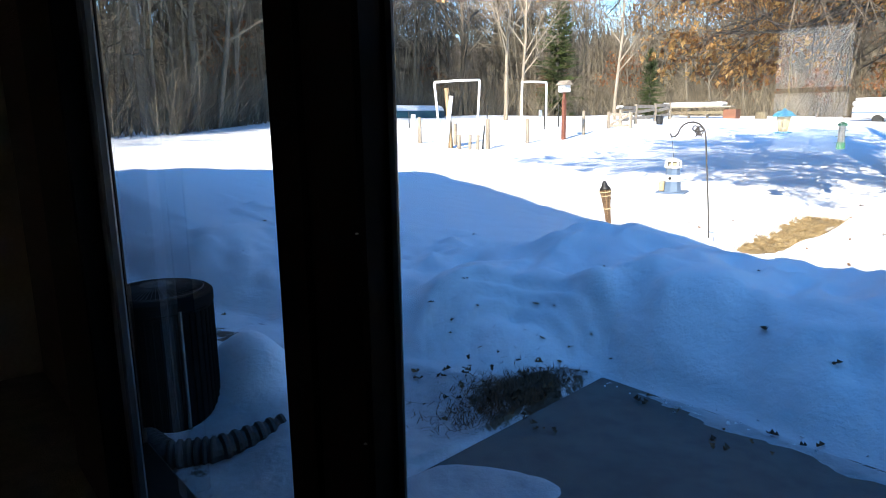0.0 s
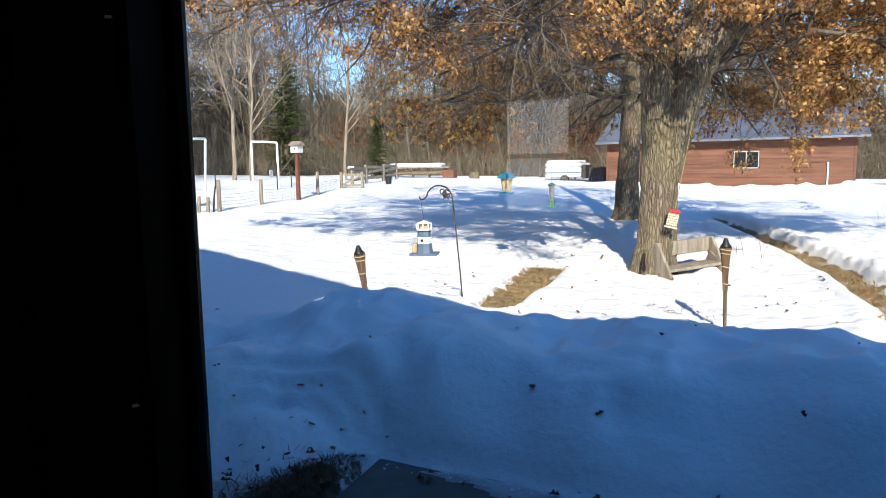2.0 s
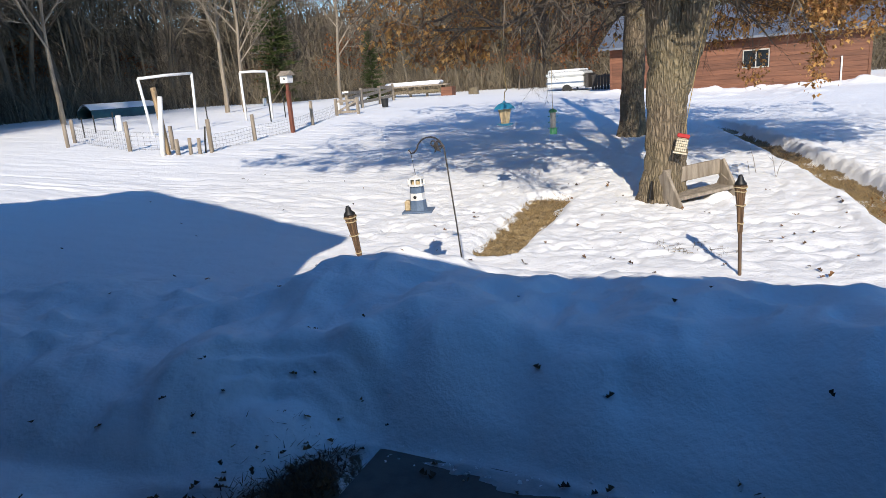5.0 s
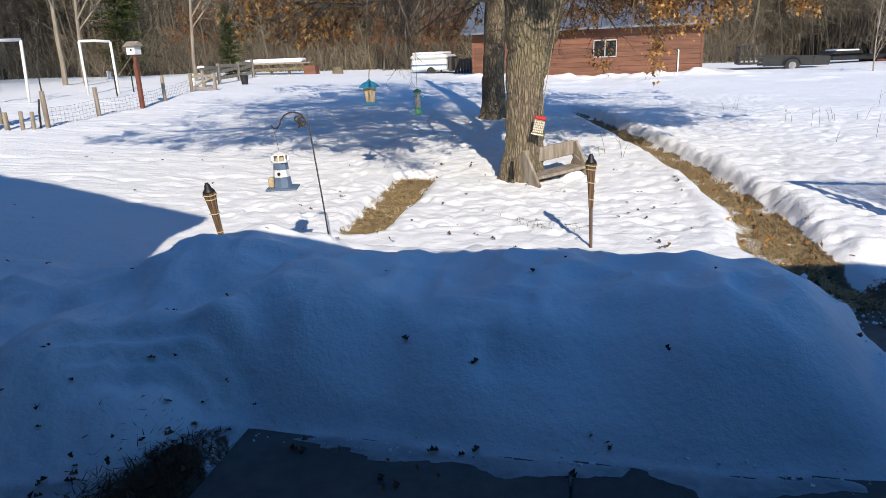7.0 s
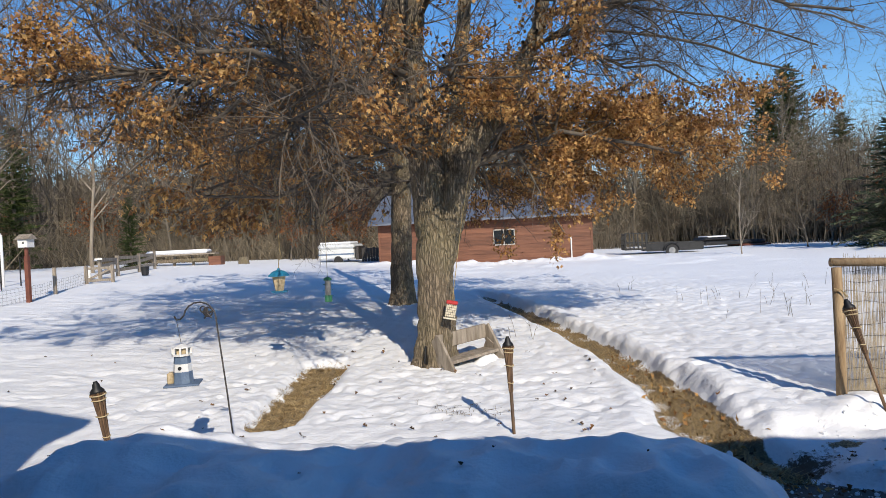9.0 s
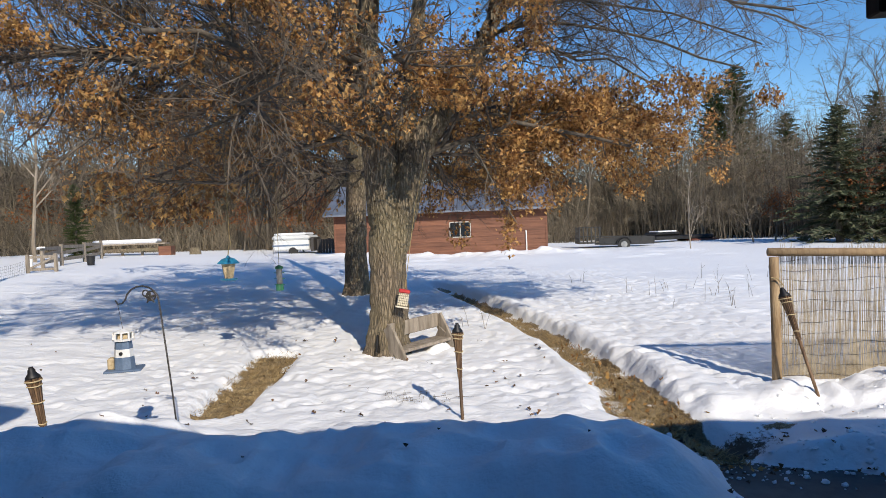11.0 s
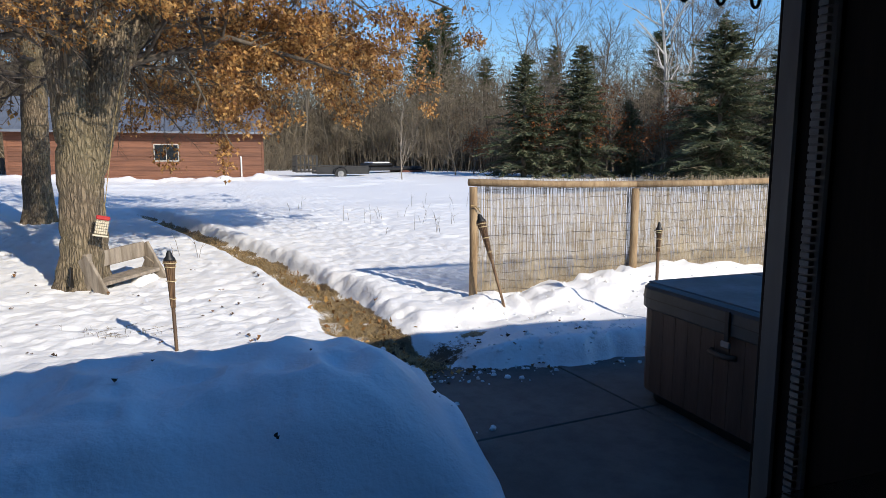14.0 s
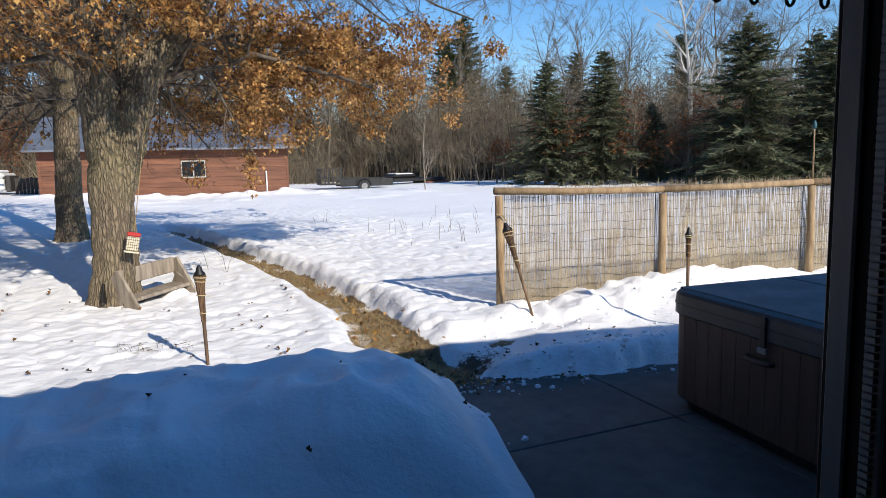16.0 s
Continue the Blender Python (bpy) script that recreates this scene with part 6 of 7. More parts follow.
def suet_feeder():
    t = thing("suet_feeder", (-1.09, 9.62, 1.04), "wire suet cage with a red top on the trunk", "bird feeder", "hanging feeders", turn=12)
    t.matrix_basis = t.matrix_basis @ pose(0, 0, 0, 0, 12, 0) @ Matrix.Diagonal((0.85, 0.9, 1, 1))
    part("suet", Mesh().box((-0.085, -0.03, -0.10), (0.085, 0.03, 0.075), bevel=0.01), M["suet"], t)
    part("top_bar", Mesh().box((-0.09, -0.035, 0.078), (0.09, 0.035, 0.128), bevel=0.012), M["red"], t, "red plastic top")
    part("perch", Mesh().box((-0.10, -0.04, -0.125), (0.10, 0.04, -0.104), bevel=0.006), M["suet"], t)
    for k in range(7):
        x = -0.084 + 0.028 * k
        part("cage_wire", Mesh().tube([(x, -0.034, -0.10), (x, -0.034, 0.078)], 0.0022, 4), M["iron"], t)
    for k in range(6):
        z = -0.09 + 0.032 * k
        part("cage_wire", Mesh().tube([(-0.088, -0.034, z), (0.088, -0.034, z)], 0.0022, 4), M["iron"], t)
    part("rope", Mesh().tube([(0, 0, 0.15), (-0.02, -0.01, 0.5), (-0.06, -0.02, 1.2), (-0.05, 0.02, 2.05)], 0.006, 5), M["rope"], t)


suet_feeder()


def bench():
    """A timber bench, tipped against the oak and half buried."""
    t = thing("garden_bench", (-0.93, 10.02, height(-0.8, 9.6) - 0.06), "weathered grey timber bench half buried in snow", "bench", turn=50)
    t.matrix_basis = t.matrix_basis @ pose(0, 0, 0, 0, -3, 0)
    w = 0.48
    for x in (-w, w):
        part("side_board", Mesh().beam((x, -0.26, -0.12), (x, 0.10, 0.49), 0.045, 0.19, 0.008), M["grey_wood"], t)
        part("leg", Mesh().beam((x, 0.26, -0.15), (x * 0.98, -0.02, 0.30), 0.05, 0.15, 0.008), M["grey_wood"], t)
    part("back_board", Mesh().beam((-w, 0.09, 0.43), (w, 0.09, 0.43), 0.045, 0.20, 0.008), M["grey_wood"], t)
    part("seat_board", Mesh().beam((-w, -0.02, 0.17), (w, -0.02, 0.17), 0.30, 0.045, 0.008), M["grey_wood"], t)
    part("back_panel", Mesh().beam((-w - 0.10, 0.20, 0.14), (-w - 0.02, 0.24, 0.36), 0.02, 0.20, 0.004), M["black"], t, "dark board behind the seat")
    mb = Mesh()
    r = random.Random(4)
    n, m = 16, 10
    for j in range(m + 1):
        for i in range(n + 1):
            u, v = i / n, j / m
            e = math.sin(math.pi * u) * math.sin(math.pi * min(1, v * 1.05))
            mb.v.append((-0.1 + 0.62 * u, -0.30 + 0.42 * v, -0.12 + 0.36 * max(0, e) ** 0.6 * (0.5 + 0.5 * u) + r.gauss(0, 0.012)))
    mb.f = [(j * (n + 1) + i, j * (n + 1) + i + 1, (j + 1) * (n + 1) + i + 1, (j + 1) * (n + 1) + i) for j in range(m) for i in range(n)]
    s = solid("snow_heap", mb, M["snow"], "small heap of snow on the bench seat", "snow", smooth=True)
    s.matrix_basis = t.matrix_basis
    return t


bench()


def air_conditioner():
    x, y = -3.24, 1.25
    t = thing("air_conditioner", (x, y, -0.06), "round black outdoor air conditioner with a grille top", "air conditioner")
    t.matrix_basis = t.matrix_basis @ Matrix.Diagonal((0.84, 0.84, 1.06, 1))
    part("pad", Mesh().box((-0.42, -0.42, -0.12), (0.42, 0.42, 0.03), bevel=0.02), M["concrete"], t)
    part("body", Mesh().lathe([(0.335, 0.03), (0.345, 0.05), (0.345, 0.68), (0.36, 0.69), (0.36, 0.745), (0.34, 0.76)], 40), M["matte"], t, smooth=False)
    for k in range(46):
        a = 2 * math.pi * k / 46
        part("louvre", Mesh().tube([(0.349 * math.cos(a), 0.349 * math.sin(a), 0.07), (0.349 * math.cos(a), 0.349 * math.sin(a), 0.67)], 0.007, 4), M["matte"], t)
    for k in range(4):
        a = radians(4 + 90 * k)
        part("corner_strip", Mesh().tube([(0.358 * math.cos(a), 0.358 * math.sin(a), 0.05), (0.358 * math.cos(a), 0.358 * math.sin(a), 0.70)], 0.013, 6), M["wire"], t, "pale upright strip")
    g = part("fan_grille", Mesh().tube([(0.30 * math.cos(a), 0.30 * math.sin(a), 0.765) for a in np.linspace(0, 2 * math.pi, 41)], 0.006, 5), M["iron"], t)
    for k in range(60):
        a = 2 * math.pi * k / 60
        part("grille_wire", Mesh().tube([(0.10 * math.cos(a), 0.10 * math.sin(a), 0.79), (0.31 * math.cos(a), 0.31 * math.sin(a), 0.765)], 0.003, 4), M["iron"], g)
    part("fan_cap", Mesh().lathe([(0.11, 0.775), (0.10, 0.795), (0.03, 0.80)], 20), M["iron"], t)


air_conditioner()


def drain_pipe():
    mb = Mesh()
    pts = [Vector(p) for p in ((-2.86, 1.01, 0.06), (-2.62, 1.04, 0.06), (-2.50, 1.25, 0.06), (-2.47, 1.62, 0.08))]
    path = []
    for a, b in zip(pts, pts[1:]):
        path += [a.lerp(b, k / 24) for k in range(24)]
    mb.tube(path, [0.076 if (k // 2) % 2 else 0.062 for k in range(len(path))], 14)
    solid("drain_pipe", mb, M["rubber"], "black corrugated plastic drain pipe lying on the ground", "pipe")


drain_pipe()


# ---- garden on the rise ----
def garden_post(x, y, h, r=0.055, lean=(0, 0), mat="grey_wood"):
    z = height(x, y)
    p = solid("garden_post", Mesh().tube([(x, y, z - 0.3), (x + lean[0] * 0.5, y + lean[1] * 0.5, z + h / 2), (x + lean[0], y + lean[1], z + h)], [r, r, r * 0.95], 10), M[mat],
              "weathered wooden garden fence post", "post", "garden posts", smooth=True)


for x, y, h in ((-18.3, 12.9, 0.66), (-19.2, 13.75, 0.7), (-15.3, 12.6, 0.77), (-14.2, 13.05, 0.64), (-12.7, 12.92, 0.80), (-13.36, 15.2, 0.73), (-13.67, 17.25, 0.71), (-14.25, 19.0, 0.80), (-13.3, 12.4, 0.36)):
    garden_post(x, y, h)
garden_post(-13.65, 12.2, 1.42, 0.06, (0.22, 0.05), "white")
garden_post(-13.72, 12.47, 1.62, 0.07, (-0.16, 0.0), "rawpost")
garden_post(-13.5, 12.3, 1.55, 0.045, (-0.25, 0.05), "rawpost")
for x, y, h in ((-12.98, 12.5, 0.4), (-12.82, 12.64, 0.38)):
    garden_post(x, y, h, 0.045, (0.03, 0))
for x, y in ((-12.92, 12.9), (-12.86, 12.85)):
    garden_post(x, y, 0.62, 0.02, (0.12, 0.0), "black")
for x, y, h in ((-22.0, 16.5, 0.62), (-21.55, 16.95, 0.68), (-20.5, 15.0, 0.65), (-19.6, 19.5, 0.9), (-17.5, 21.5, 0.9), (-16.4, 19.4, 0.9)):
    z = height(x, y)
    solid("garden_stake", Mesh().tube([(x, y, z - 0.2), (x, y, z + h)], 0.022, 6), M["black"], "dark metal garden stake", "stake", "garden stakes")
for x, y, h in ((-21.4, 17.06, 0.55), (-16.7, 23.9, 0.5), (-25.5, 29.36, 0.4)):
    garden_post(x, y, h, 0.10, (0, 0), "white")


def trellis(a, b, za, zb, label):
    """A white pipe frame: two legs and a bar."""
    t = thing("pipe_trellis", (0, 0, 0), label, "trellis", "garden frames")
    (ax, ay, tx, ty), (bx, by, ux, uy) = a, b
    part("leg", Mesh().tube([(ax, ay, height(ax, ay) - 0.2), (tx, ty, za)], 0.045, 8), M["white"], t, smooth=True)
    part("leg", Mesh().tube([(bx, by, height(bx, by) - 0.2), (ux, uy, zb)], 0.045, 8), M["white"], t, smooth=True)
    part("bar", Mesh().tube([(tx, ty, za + 0.01), ((tx + ux) / 2, (ty + uy) / 2, (za + zb) / 2 + 0.03), (ux, uy, zb + 0.01)], 0.045, 8), M["white"], t, smooth=True)


trellis((-18.2, 15.8, -18.35, 15.7), (-17.9, 17.35, -17.85, 17.45), 2.82, 2.92, "white pipe garden frame leaning a little")
trellis((-18.6, 20.5, -18.6, 20.5), (-17.9, 21.2, -17.95, 21.25), 2.93, 2.90, "white pipe garden frame behind the fence")


def birdhouse():
    x, y = -13.55, 17.1
    z = height(x, y)
    t = thing("birdhouse_post", (x, y, z), "small white birdhouse on a rusty red post", "birdhouse")
    part("post", Mesh().box((-0.055, -0.055, -0.3), (0.055, 0.055, 1.25), bevel=0.01), M["rust"], t)
    part("pole", Mesh().tube([(0, 0, 1.25), (0, 0, 1.5)], 0.05, 8), M["rust"], t)
    part("box", Mesh().box((-0.14, -0.14, 1.48), (0.14, 0.14, 1.70), bevel=0.01), M["white"], t)
    rf = Mesh()
    rf.add([(-0.2, -0.2, 1.70), (0.2, -0.2, 1.70), (0.2, 0.2, 1.70), (-0.2, 0.2, 1.70), (-0.2, 0, 1.84), (0.2, 0, 1.84)], [(3, 2, 1, 0), (0, 1, 5, 4), (2, 3, 4, 5), (1, 2, 5), (3, 0, 4)])
    part("roof", rf, M["grey_wood"], t)
    part("entrance", Mesh().lathe([(0.03, 0), (0.03, 0.004)], 12), M["black"], t).matrix_basis = pose(0.03, -0.142, 1.6, 90, 0, 0)


birdhouse()


def wire_fence(pts, h=0.42):
    """Welded wire between the garden posts."""
    t = thing("wire_fence", (0, 0, 0), "low sagging welded wire garden fence", "fence", kind="structure")
    for (ax, ay), (bx, by) in zip(pts, pts[1:]):
        L = math.hypot(bx - ax, by - ay)
        za, zb = height(ax, ay), height(bx, by)
        mb = Mesh()
        for k in range(5):
            z = 0.06 + (h - 0.06) * k / 4
            mb.tube([(ax, ay, za + z), ((ax + bx) / 2, (ay + by) / 2, (za + zb) / 2 + z - 0.03), (bx, by, zb + z)], 0.004, 3, False)
        n = int(L / 0.16)
        for k in range(n):
            f = (k + 0.5) / n
            x, y, z = ax + (bx - ax) * f, ay + (by - ay) * f, za + (zb - za) * f
            mb.tube([(x, y, z), (x, y, z + h - 0.02)], 0.003, 3, False)
        part("wire_panel", mb, M["wire"], t)


wire_fence([(-12.7, 12.92), (-13.36, 15.2), (-13.67, 17.25), (-14.25, 19.0), (-15.2, 21.6)])
wire_fence([(-19.2, 13.75), (-15.3, 12.6), (-14.2, 13.05)], 0.5)


def gate():
    t = thing("garden_gate", (0, 0, 0), "low weathered wooden garden gate with a diagonal brace", "gate")
    a, b = Vector((-15.3, 21.86, height(-15.3, 21.86))), Vector((-14.75, 22.5, height(-14.75, 22.5)))
    for p in (a, b):
        part("gate_post", Mesh().beam(p - Vector((0, 0, 0.2)), p + Vector((0, 0, 0.62)), 0.10, 0.10, 0.01), M["grey_wood"], t)
    for z in (0.10, 0.52):
        part("rail", Mesh().beam(a + Vector((0, 0, z)), b + Vector((0, 0, z)), 0.05, 0.09, 0.006), M["grey_wood"], t)
    part("brace", Mesh().beam(a + Vector((0, 0, 0.12)), b + Vector((0, 0, 0.5)), 0.04, 0.07, 0.006), M["grey_wood"], t)


gate()


def plank_fence():
    """Sloping rails and pickets beyond the gate."""
    t = thing("plank_fence", (0, 0, 0), "sagging weathered plank fence with loose rails", "fence", kind="structure")
    pts = [(-16.0, 23.6), (-16.9, 26.0), (-17.6, 28.6), (-18.3, 31.0)]
    for x, y in pts:
        z = height(x, y)
        part("post", Mesh().beam((x, y, z - 0.2), (x, y, z + 0.85), 0.11, 0.11, 0.01), M["grey_wood"], t)
    for (ax, ay), (bx, by) in zip(pts, pts[1:]):
        for h, s in ((0.25, 0.0), (0.5, 0.08), (0.75, -0.05)):
            part("rail", Mesh().beam((ax, ay, height(ax, ay) + h), (bx, by, height(bx, by) + h + s), 0.04, 0.13, 0.006), M["grey_wood"], t)
    part("white_board", Mesh().beam((-16.5, 24.2, height(-16.5, 24.2) + 0.72), (-15.9, 23.4, height(-16, 23.4) + 0.8), 0.25, 0.05), M["white"], t)


plank_fence()
z = height(-16.2, 27.2)
solid("bucket", Mesh().lathe([(0.13, 0.0), (0.16, 0.34), (0.165, 0.36)], 14, (-15.7, 26.0, z)), M["black"], "black plastic bucket by the plank fence", "bucket")


def lumber_stack():
    x, y = -18.9, 35.0
    z = height(x, y)
    t = thing("lumber_stack", (x, y, z), "stack of old boards on trestles topped with snow", "lumber", turn=12)
    for k in range(4):
        part("trestle_leg", Mesh().beam((-1.6 + 1.0 * k, 0, -0.2), (-1.6 + 1.0 * k, 0, 0.55), 0.12, 0.12), M["grey_wood"], t)
    for k in range(3):
        part("board", Mesh().beam((-1.9, -0.3 + 0.3 * k, 0.60), (1.7, -0.3 + 0.3 * k, 0.60), 0.26, 0.08, 0.01), M["grey_wood"], t)
    part("low_board", Mesh().beam((-1.7, -0.35, 0.30), (1.5, -0.35, 0.30), 0.05, 0.16, 0.01), M["bark"], t)
    part("crate", Mesh().box((1.35, -0.5, -0.1), (2.0, 0.4, 0.45), bevel=0.02), M["cedar"], t, "rust-brown wooden crate")
    part("snow_cap", Mesh().box((-1.95, -0.5, 0.645), (1.3, 0.5, 0.86), bevel=0.08), M["snow"], t, "thick layer of snow", smooth=False)


lumber_stack()


def covered_boat():
    x, y = -30.6, 24.2
    z = height(x, y)
    t = thing("covered_boat", (x, y, z), "long boat under a blue-green tarpaulin and snow", "boat", turn=106)
    n = 13
    hull, cap = Mesh(), Mesh()
    for i in range(n):
        u = i / (n - 1)
        w = 0.75 * math.sin(math.pi * (0.08 + 0.84 * u)) ** 0.5
        X = -2.6 + 5.2 * u
        hull.v += [(X, -w, -0.1), (X, -w * 1.05, 0.38), (X, 0, 0.62), (X, w * 1.05, 0.38), (X, w, -0.1)]
        cap.v += [(X, -w * 0.95, 0.42), (X, -w * 0.5, 0.62 + 0.04 * math.sin(i * 2.2)), (X, 0, 0.72), (X, w * 0.5, 0.62), (X, w * 0.95, 0.42)]
    for mb in (hull, cap):
        for i in range(n - 1):
            for j in range(4):
                a = i * 5 + j
                mb.f.append((a, a + 1, a + 6, a + 5))
    part("tarpaulin", hull, M["tarp"], t, smooth=True)
    part("snow_cap", cap, M["snow"], t, "snow lying on the tarpaulin", smooth=True)


covered_boat()


def camper():
    x, y = -10.8, 36.9
    z = height(x, y)
    t = thing("camper", (x, y, z), "low white folded camper trailer with snow on top", "trailer", turn=2)
    part("body", Mesh().box((-1.0, -0.6, 0.18), (1.0, 1.6, 0.72), bevel=0.06), M["camper"], t)
    part("roof", Mesh().box((-1.04, -0.64, 0.73), (1.04, 1.64, 0.98), bevel=0.10), M["camper"], t)
    part("snow_cap", Mesh().box((-0.95, -0.5, 0.985), (0.8, 1.5, 1.12), bevel=0.06), M["snow"], t)
    part("belt", Mesh().box((-1.01, -0.612, 0.40), (1.01, -0.60, 0.48)), M["blue"], t)
    part("wheel", Mesh().tube([(0.1, -0.62, 0.1), (0.1, -0.45, 0.1)], 0.24, 16), M["tyre"], t)
    part("end_panel", Mesh().box((1.05, -0.5, 0.1), (1.25, 1.2, 0.85), bevel=0.03), M["iron"], t)


camper()


def board_screen():
    t = thing("board_screen", (-8.9, 37.0, height(-8.9, 37.0)), "dark weathered board screen beside the shed", "fence", kind="structure")
    for k in range(8):
        part("board", Mesh().box((-0.62 + 0.16 * k, 0, -0.2), (-0.475 + 0.16 * k, 0.03, 0.78 + 0.03 * math.sin(k * 2)), bevel=0.004), M["iron"], t)


board_screen()
z = height(-16.1, 36.2)
solid("tree_stump", Mesh().lathe([(0.34, -0.2), (0.30, 0.1), (0.27, 0.36), (0.2, 0.38)], 14, (-16.1, 36.2, z)), M["bark"], "old tree stump standing in snow", "stump")


def utility_trailer():
    x0, x1, y = 4.58, 8.3, 35.2
    z = height(6.5, 35.2)
    t = thing("utility_trailer", (0, 0, z - 0.08), "black utility trailer with a raised mesh ramp", "trailer")
    part("deck", Mesh().box((x0, y - 0.1, 0.30), (x1, y + 1.5, 0.38)), M["grey_wood"], t)
    for yy in (y - 0.1, y + 1.5):
        for zz in (0.36, 0.68):
            part("rail", Mesh().beam((x0, yy, zz), (x1, yy, zz - 0.12), 0.05, 0.06), M["black"], t)
        for k in range(7):
            x = x0 + (x1 - x0) * k / 6
            part("upright", Mesh().beam((x, yy, 0.3), (x, yy, 0.68 - 0.02 * k), 0.05, 0.05), M["black"], t)
        part("side_panel", Mesh().box((x0 + 1.0, yy - 0.01, 0.20), (x1, yy + 0.01, 0.56)), M["black"], t)
    for k in range(6):
        part("ramp_bar", Mesh().beam((x0 + 0.2 * k, y - 0.12, 0.3), (x0 + 0.2 * k, y - 0.12, 1.16), 0.06, 0.05), M["black"], t)
        part("ramp_bar", Mesh().beam((x0, y - 0.1 + 0.32 * k, 0.3), (x0 + 0.02, y - 0.1 + 0.32 * k, 1.16), 0.04, 0.04), M["black"], t)
    for k in range(4):
        part("ramp_bar", Mesh().beam((x0, y - 0.1, 0.34 + 0.245 * k), (x0, y + 1.5, 0.34 + 0.245 * k), 0.03, 0.03), M["black"], t)
    part("front_frame", Mesh().beam((x0, y - 0.1, 1.14), (x0 + 1.05, y - 0.1, 1.13), 0.04, 0.05), M["black"], t)
    part("front_frame", Mesh().beam((x0 + 1.05, y - 0.1, 0.4), (x0 + 1.05, y - 0.1, 1.13), 0.04, 0.05), M["black"], t)
    w = part("wheel", Mesh().tube([(x0 + 2.2, y - 0.28, 0.22), (x0 + 2.2, y - 0.12, 0.22)], 0.30, 20), M["tyre"], t)
    part("rim", Mesh().tube([(x0 + 2.2, y - 0.29, 0.22), (x0 + 2.2, y - 0.27, 0.22)], 0.16, 16), M["wire"], w)
    part("mudguard", Mesh().tube([(x0 + 2.2 + 0.36 * math.cos(a), y - 0.2, 0.22 + 0.36 * math.sin(a)) for a in np.linspace(0.1, 3.04, 10)], 0.03, 6), M["black"], t)


utility_trailer()


def low_flatbed():
    x, y = 11.0, 40.6
    z = height(x, y)
    t = thing("flatbed", (x, y, z), "low dark flat implement under patches of snow", "trailer", turn=18)
    part("bed", Mesh().box((-1.9, -0.7, 0.12), (1.9, 0.7, 0.34), bevel=0.05), M["black"], t)
    part("hood", Mesh().box((-1.9, -0.6, 0.34), (-0.2, 0.6, 0.55), bevel=0.10), M["black"], t)
    part("snow_cap", Mesh().box((-1.6, -0.5, 0.555), (-0.4, 0.5, 0.63), bevel=0.03), M["snow"], t)
    part("skid", Mesh().box((0.4, -0.75, 0.0), (2.2, 0.75, 0.11), bevel=0.03), M["rust"], t)


low_flatbed()


def hanging_rail():
    """A dark board with rings, carried out from the eave over the patio."""
    t = thing("hanging_rail", (0, 0, 0), "dark timber fascia board of the patio roof with iron hanging rings", "rail")
    part("board", Mesh().box((0.955, 2.273, 2.342), (6.8, 2.33, 2.638), bevel=0.004), M["frame"], t)
    for k in range(40):
        x = 1.085 + 0.123 * k
        ring = Mesh().tube([(x + 0.014 * math.cos(a), 2.30, 2.321 + 0.020 * math.sin(a)) for a in np.linspace(0, 2 * math.pi, 15)], 0.005, 6)
        part("ring", ring, M["black"], t)


hanging_rail()


def ornament_stake():
    t = thing("ornament_stake", (7.06, 7.36, 1.58), "thin pale garden stake with a blue ornament on top", "garden stake")
    part("pole", Mesh().tube([(0, 0, -0.02), (0.004, 0, 0.35), (-0.004, 0, 0.66)], 0.012, 6), M["rawpost"], t, smooth=True)
    part("ornament", Mesh().lathe([(0.012, 0.64), (0.022, 0.66), (0.028, 0.69), (0.02, 0.725), (0.006, 0.75)], 12), M["tarp"], t, "dark blue ornament", smooth=True)


ornament_stake()


# ---- small growth ----
def weeds():
    r = random.Random(12)
    mb = Mesh()
    # last two low clumps stand for dead leaves and the shadow in their hollow
    for cx, cy, n, s in ((3.5, 15.0, 9, 0.4), (3.95, 12.5, 7, 0.3), (4.85, 14.0, 9, 0.4), (2.2, 17.5, 3, 0.3), (-0.35, 11.6, 4, 0.25), (5.6, 17, 6, 0.6), (-0.85, 7.5, 26, 0.2), (-0.55, 7.4, 22, 0.16)):
        for _ in range(n):
            x, y = cx + r.gauss(0, s), cy + r.gauss(0, s * 0.7)
            h = r.uniform(0.12, 0.45) if cy > 9 else r.uniform(0.01, 0.05)
            z = height(x, y)
            lx, ly = r.gauss(0, 0.25) * h, r.gauss(0, 0.25) * h
            q = 1.0 if cy > 9 else 0.5
            mb.tube([(x, y, z - 0.05), (x + lx * 0.5, y + ly * 0.5, z + h * 0.6), (x + lx, y + ly, z + h)], [0.0045 * q, 0.0035 * q, 0.0015 * q], 3, False)
            if r.random() < 0.6:
                mb.tube([(x + lx * 0.5, y + ly * 0.5, z + h * 0.6), (x + lx * 0.5 + r.gauss(0, 0.08), y + ly * 0.5 + r.gauss(0, 0.05), z + h * 0.85)], [0.003, 0.001], 3, False)
    solid("weed_stalks", mb, M["brush"], "thin dry weed stalks poking out of snow", "weeds", kind="stuff")


weeds()


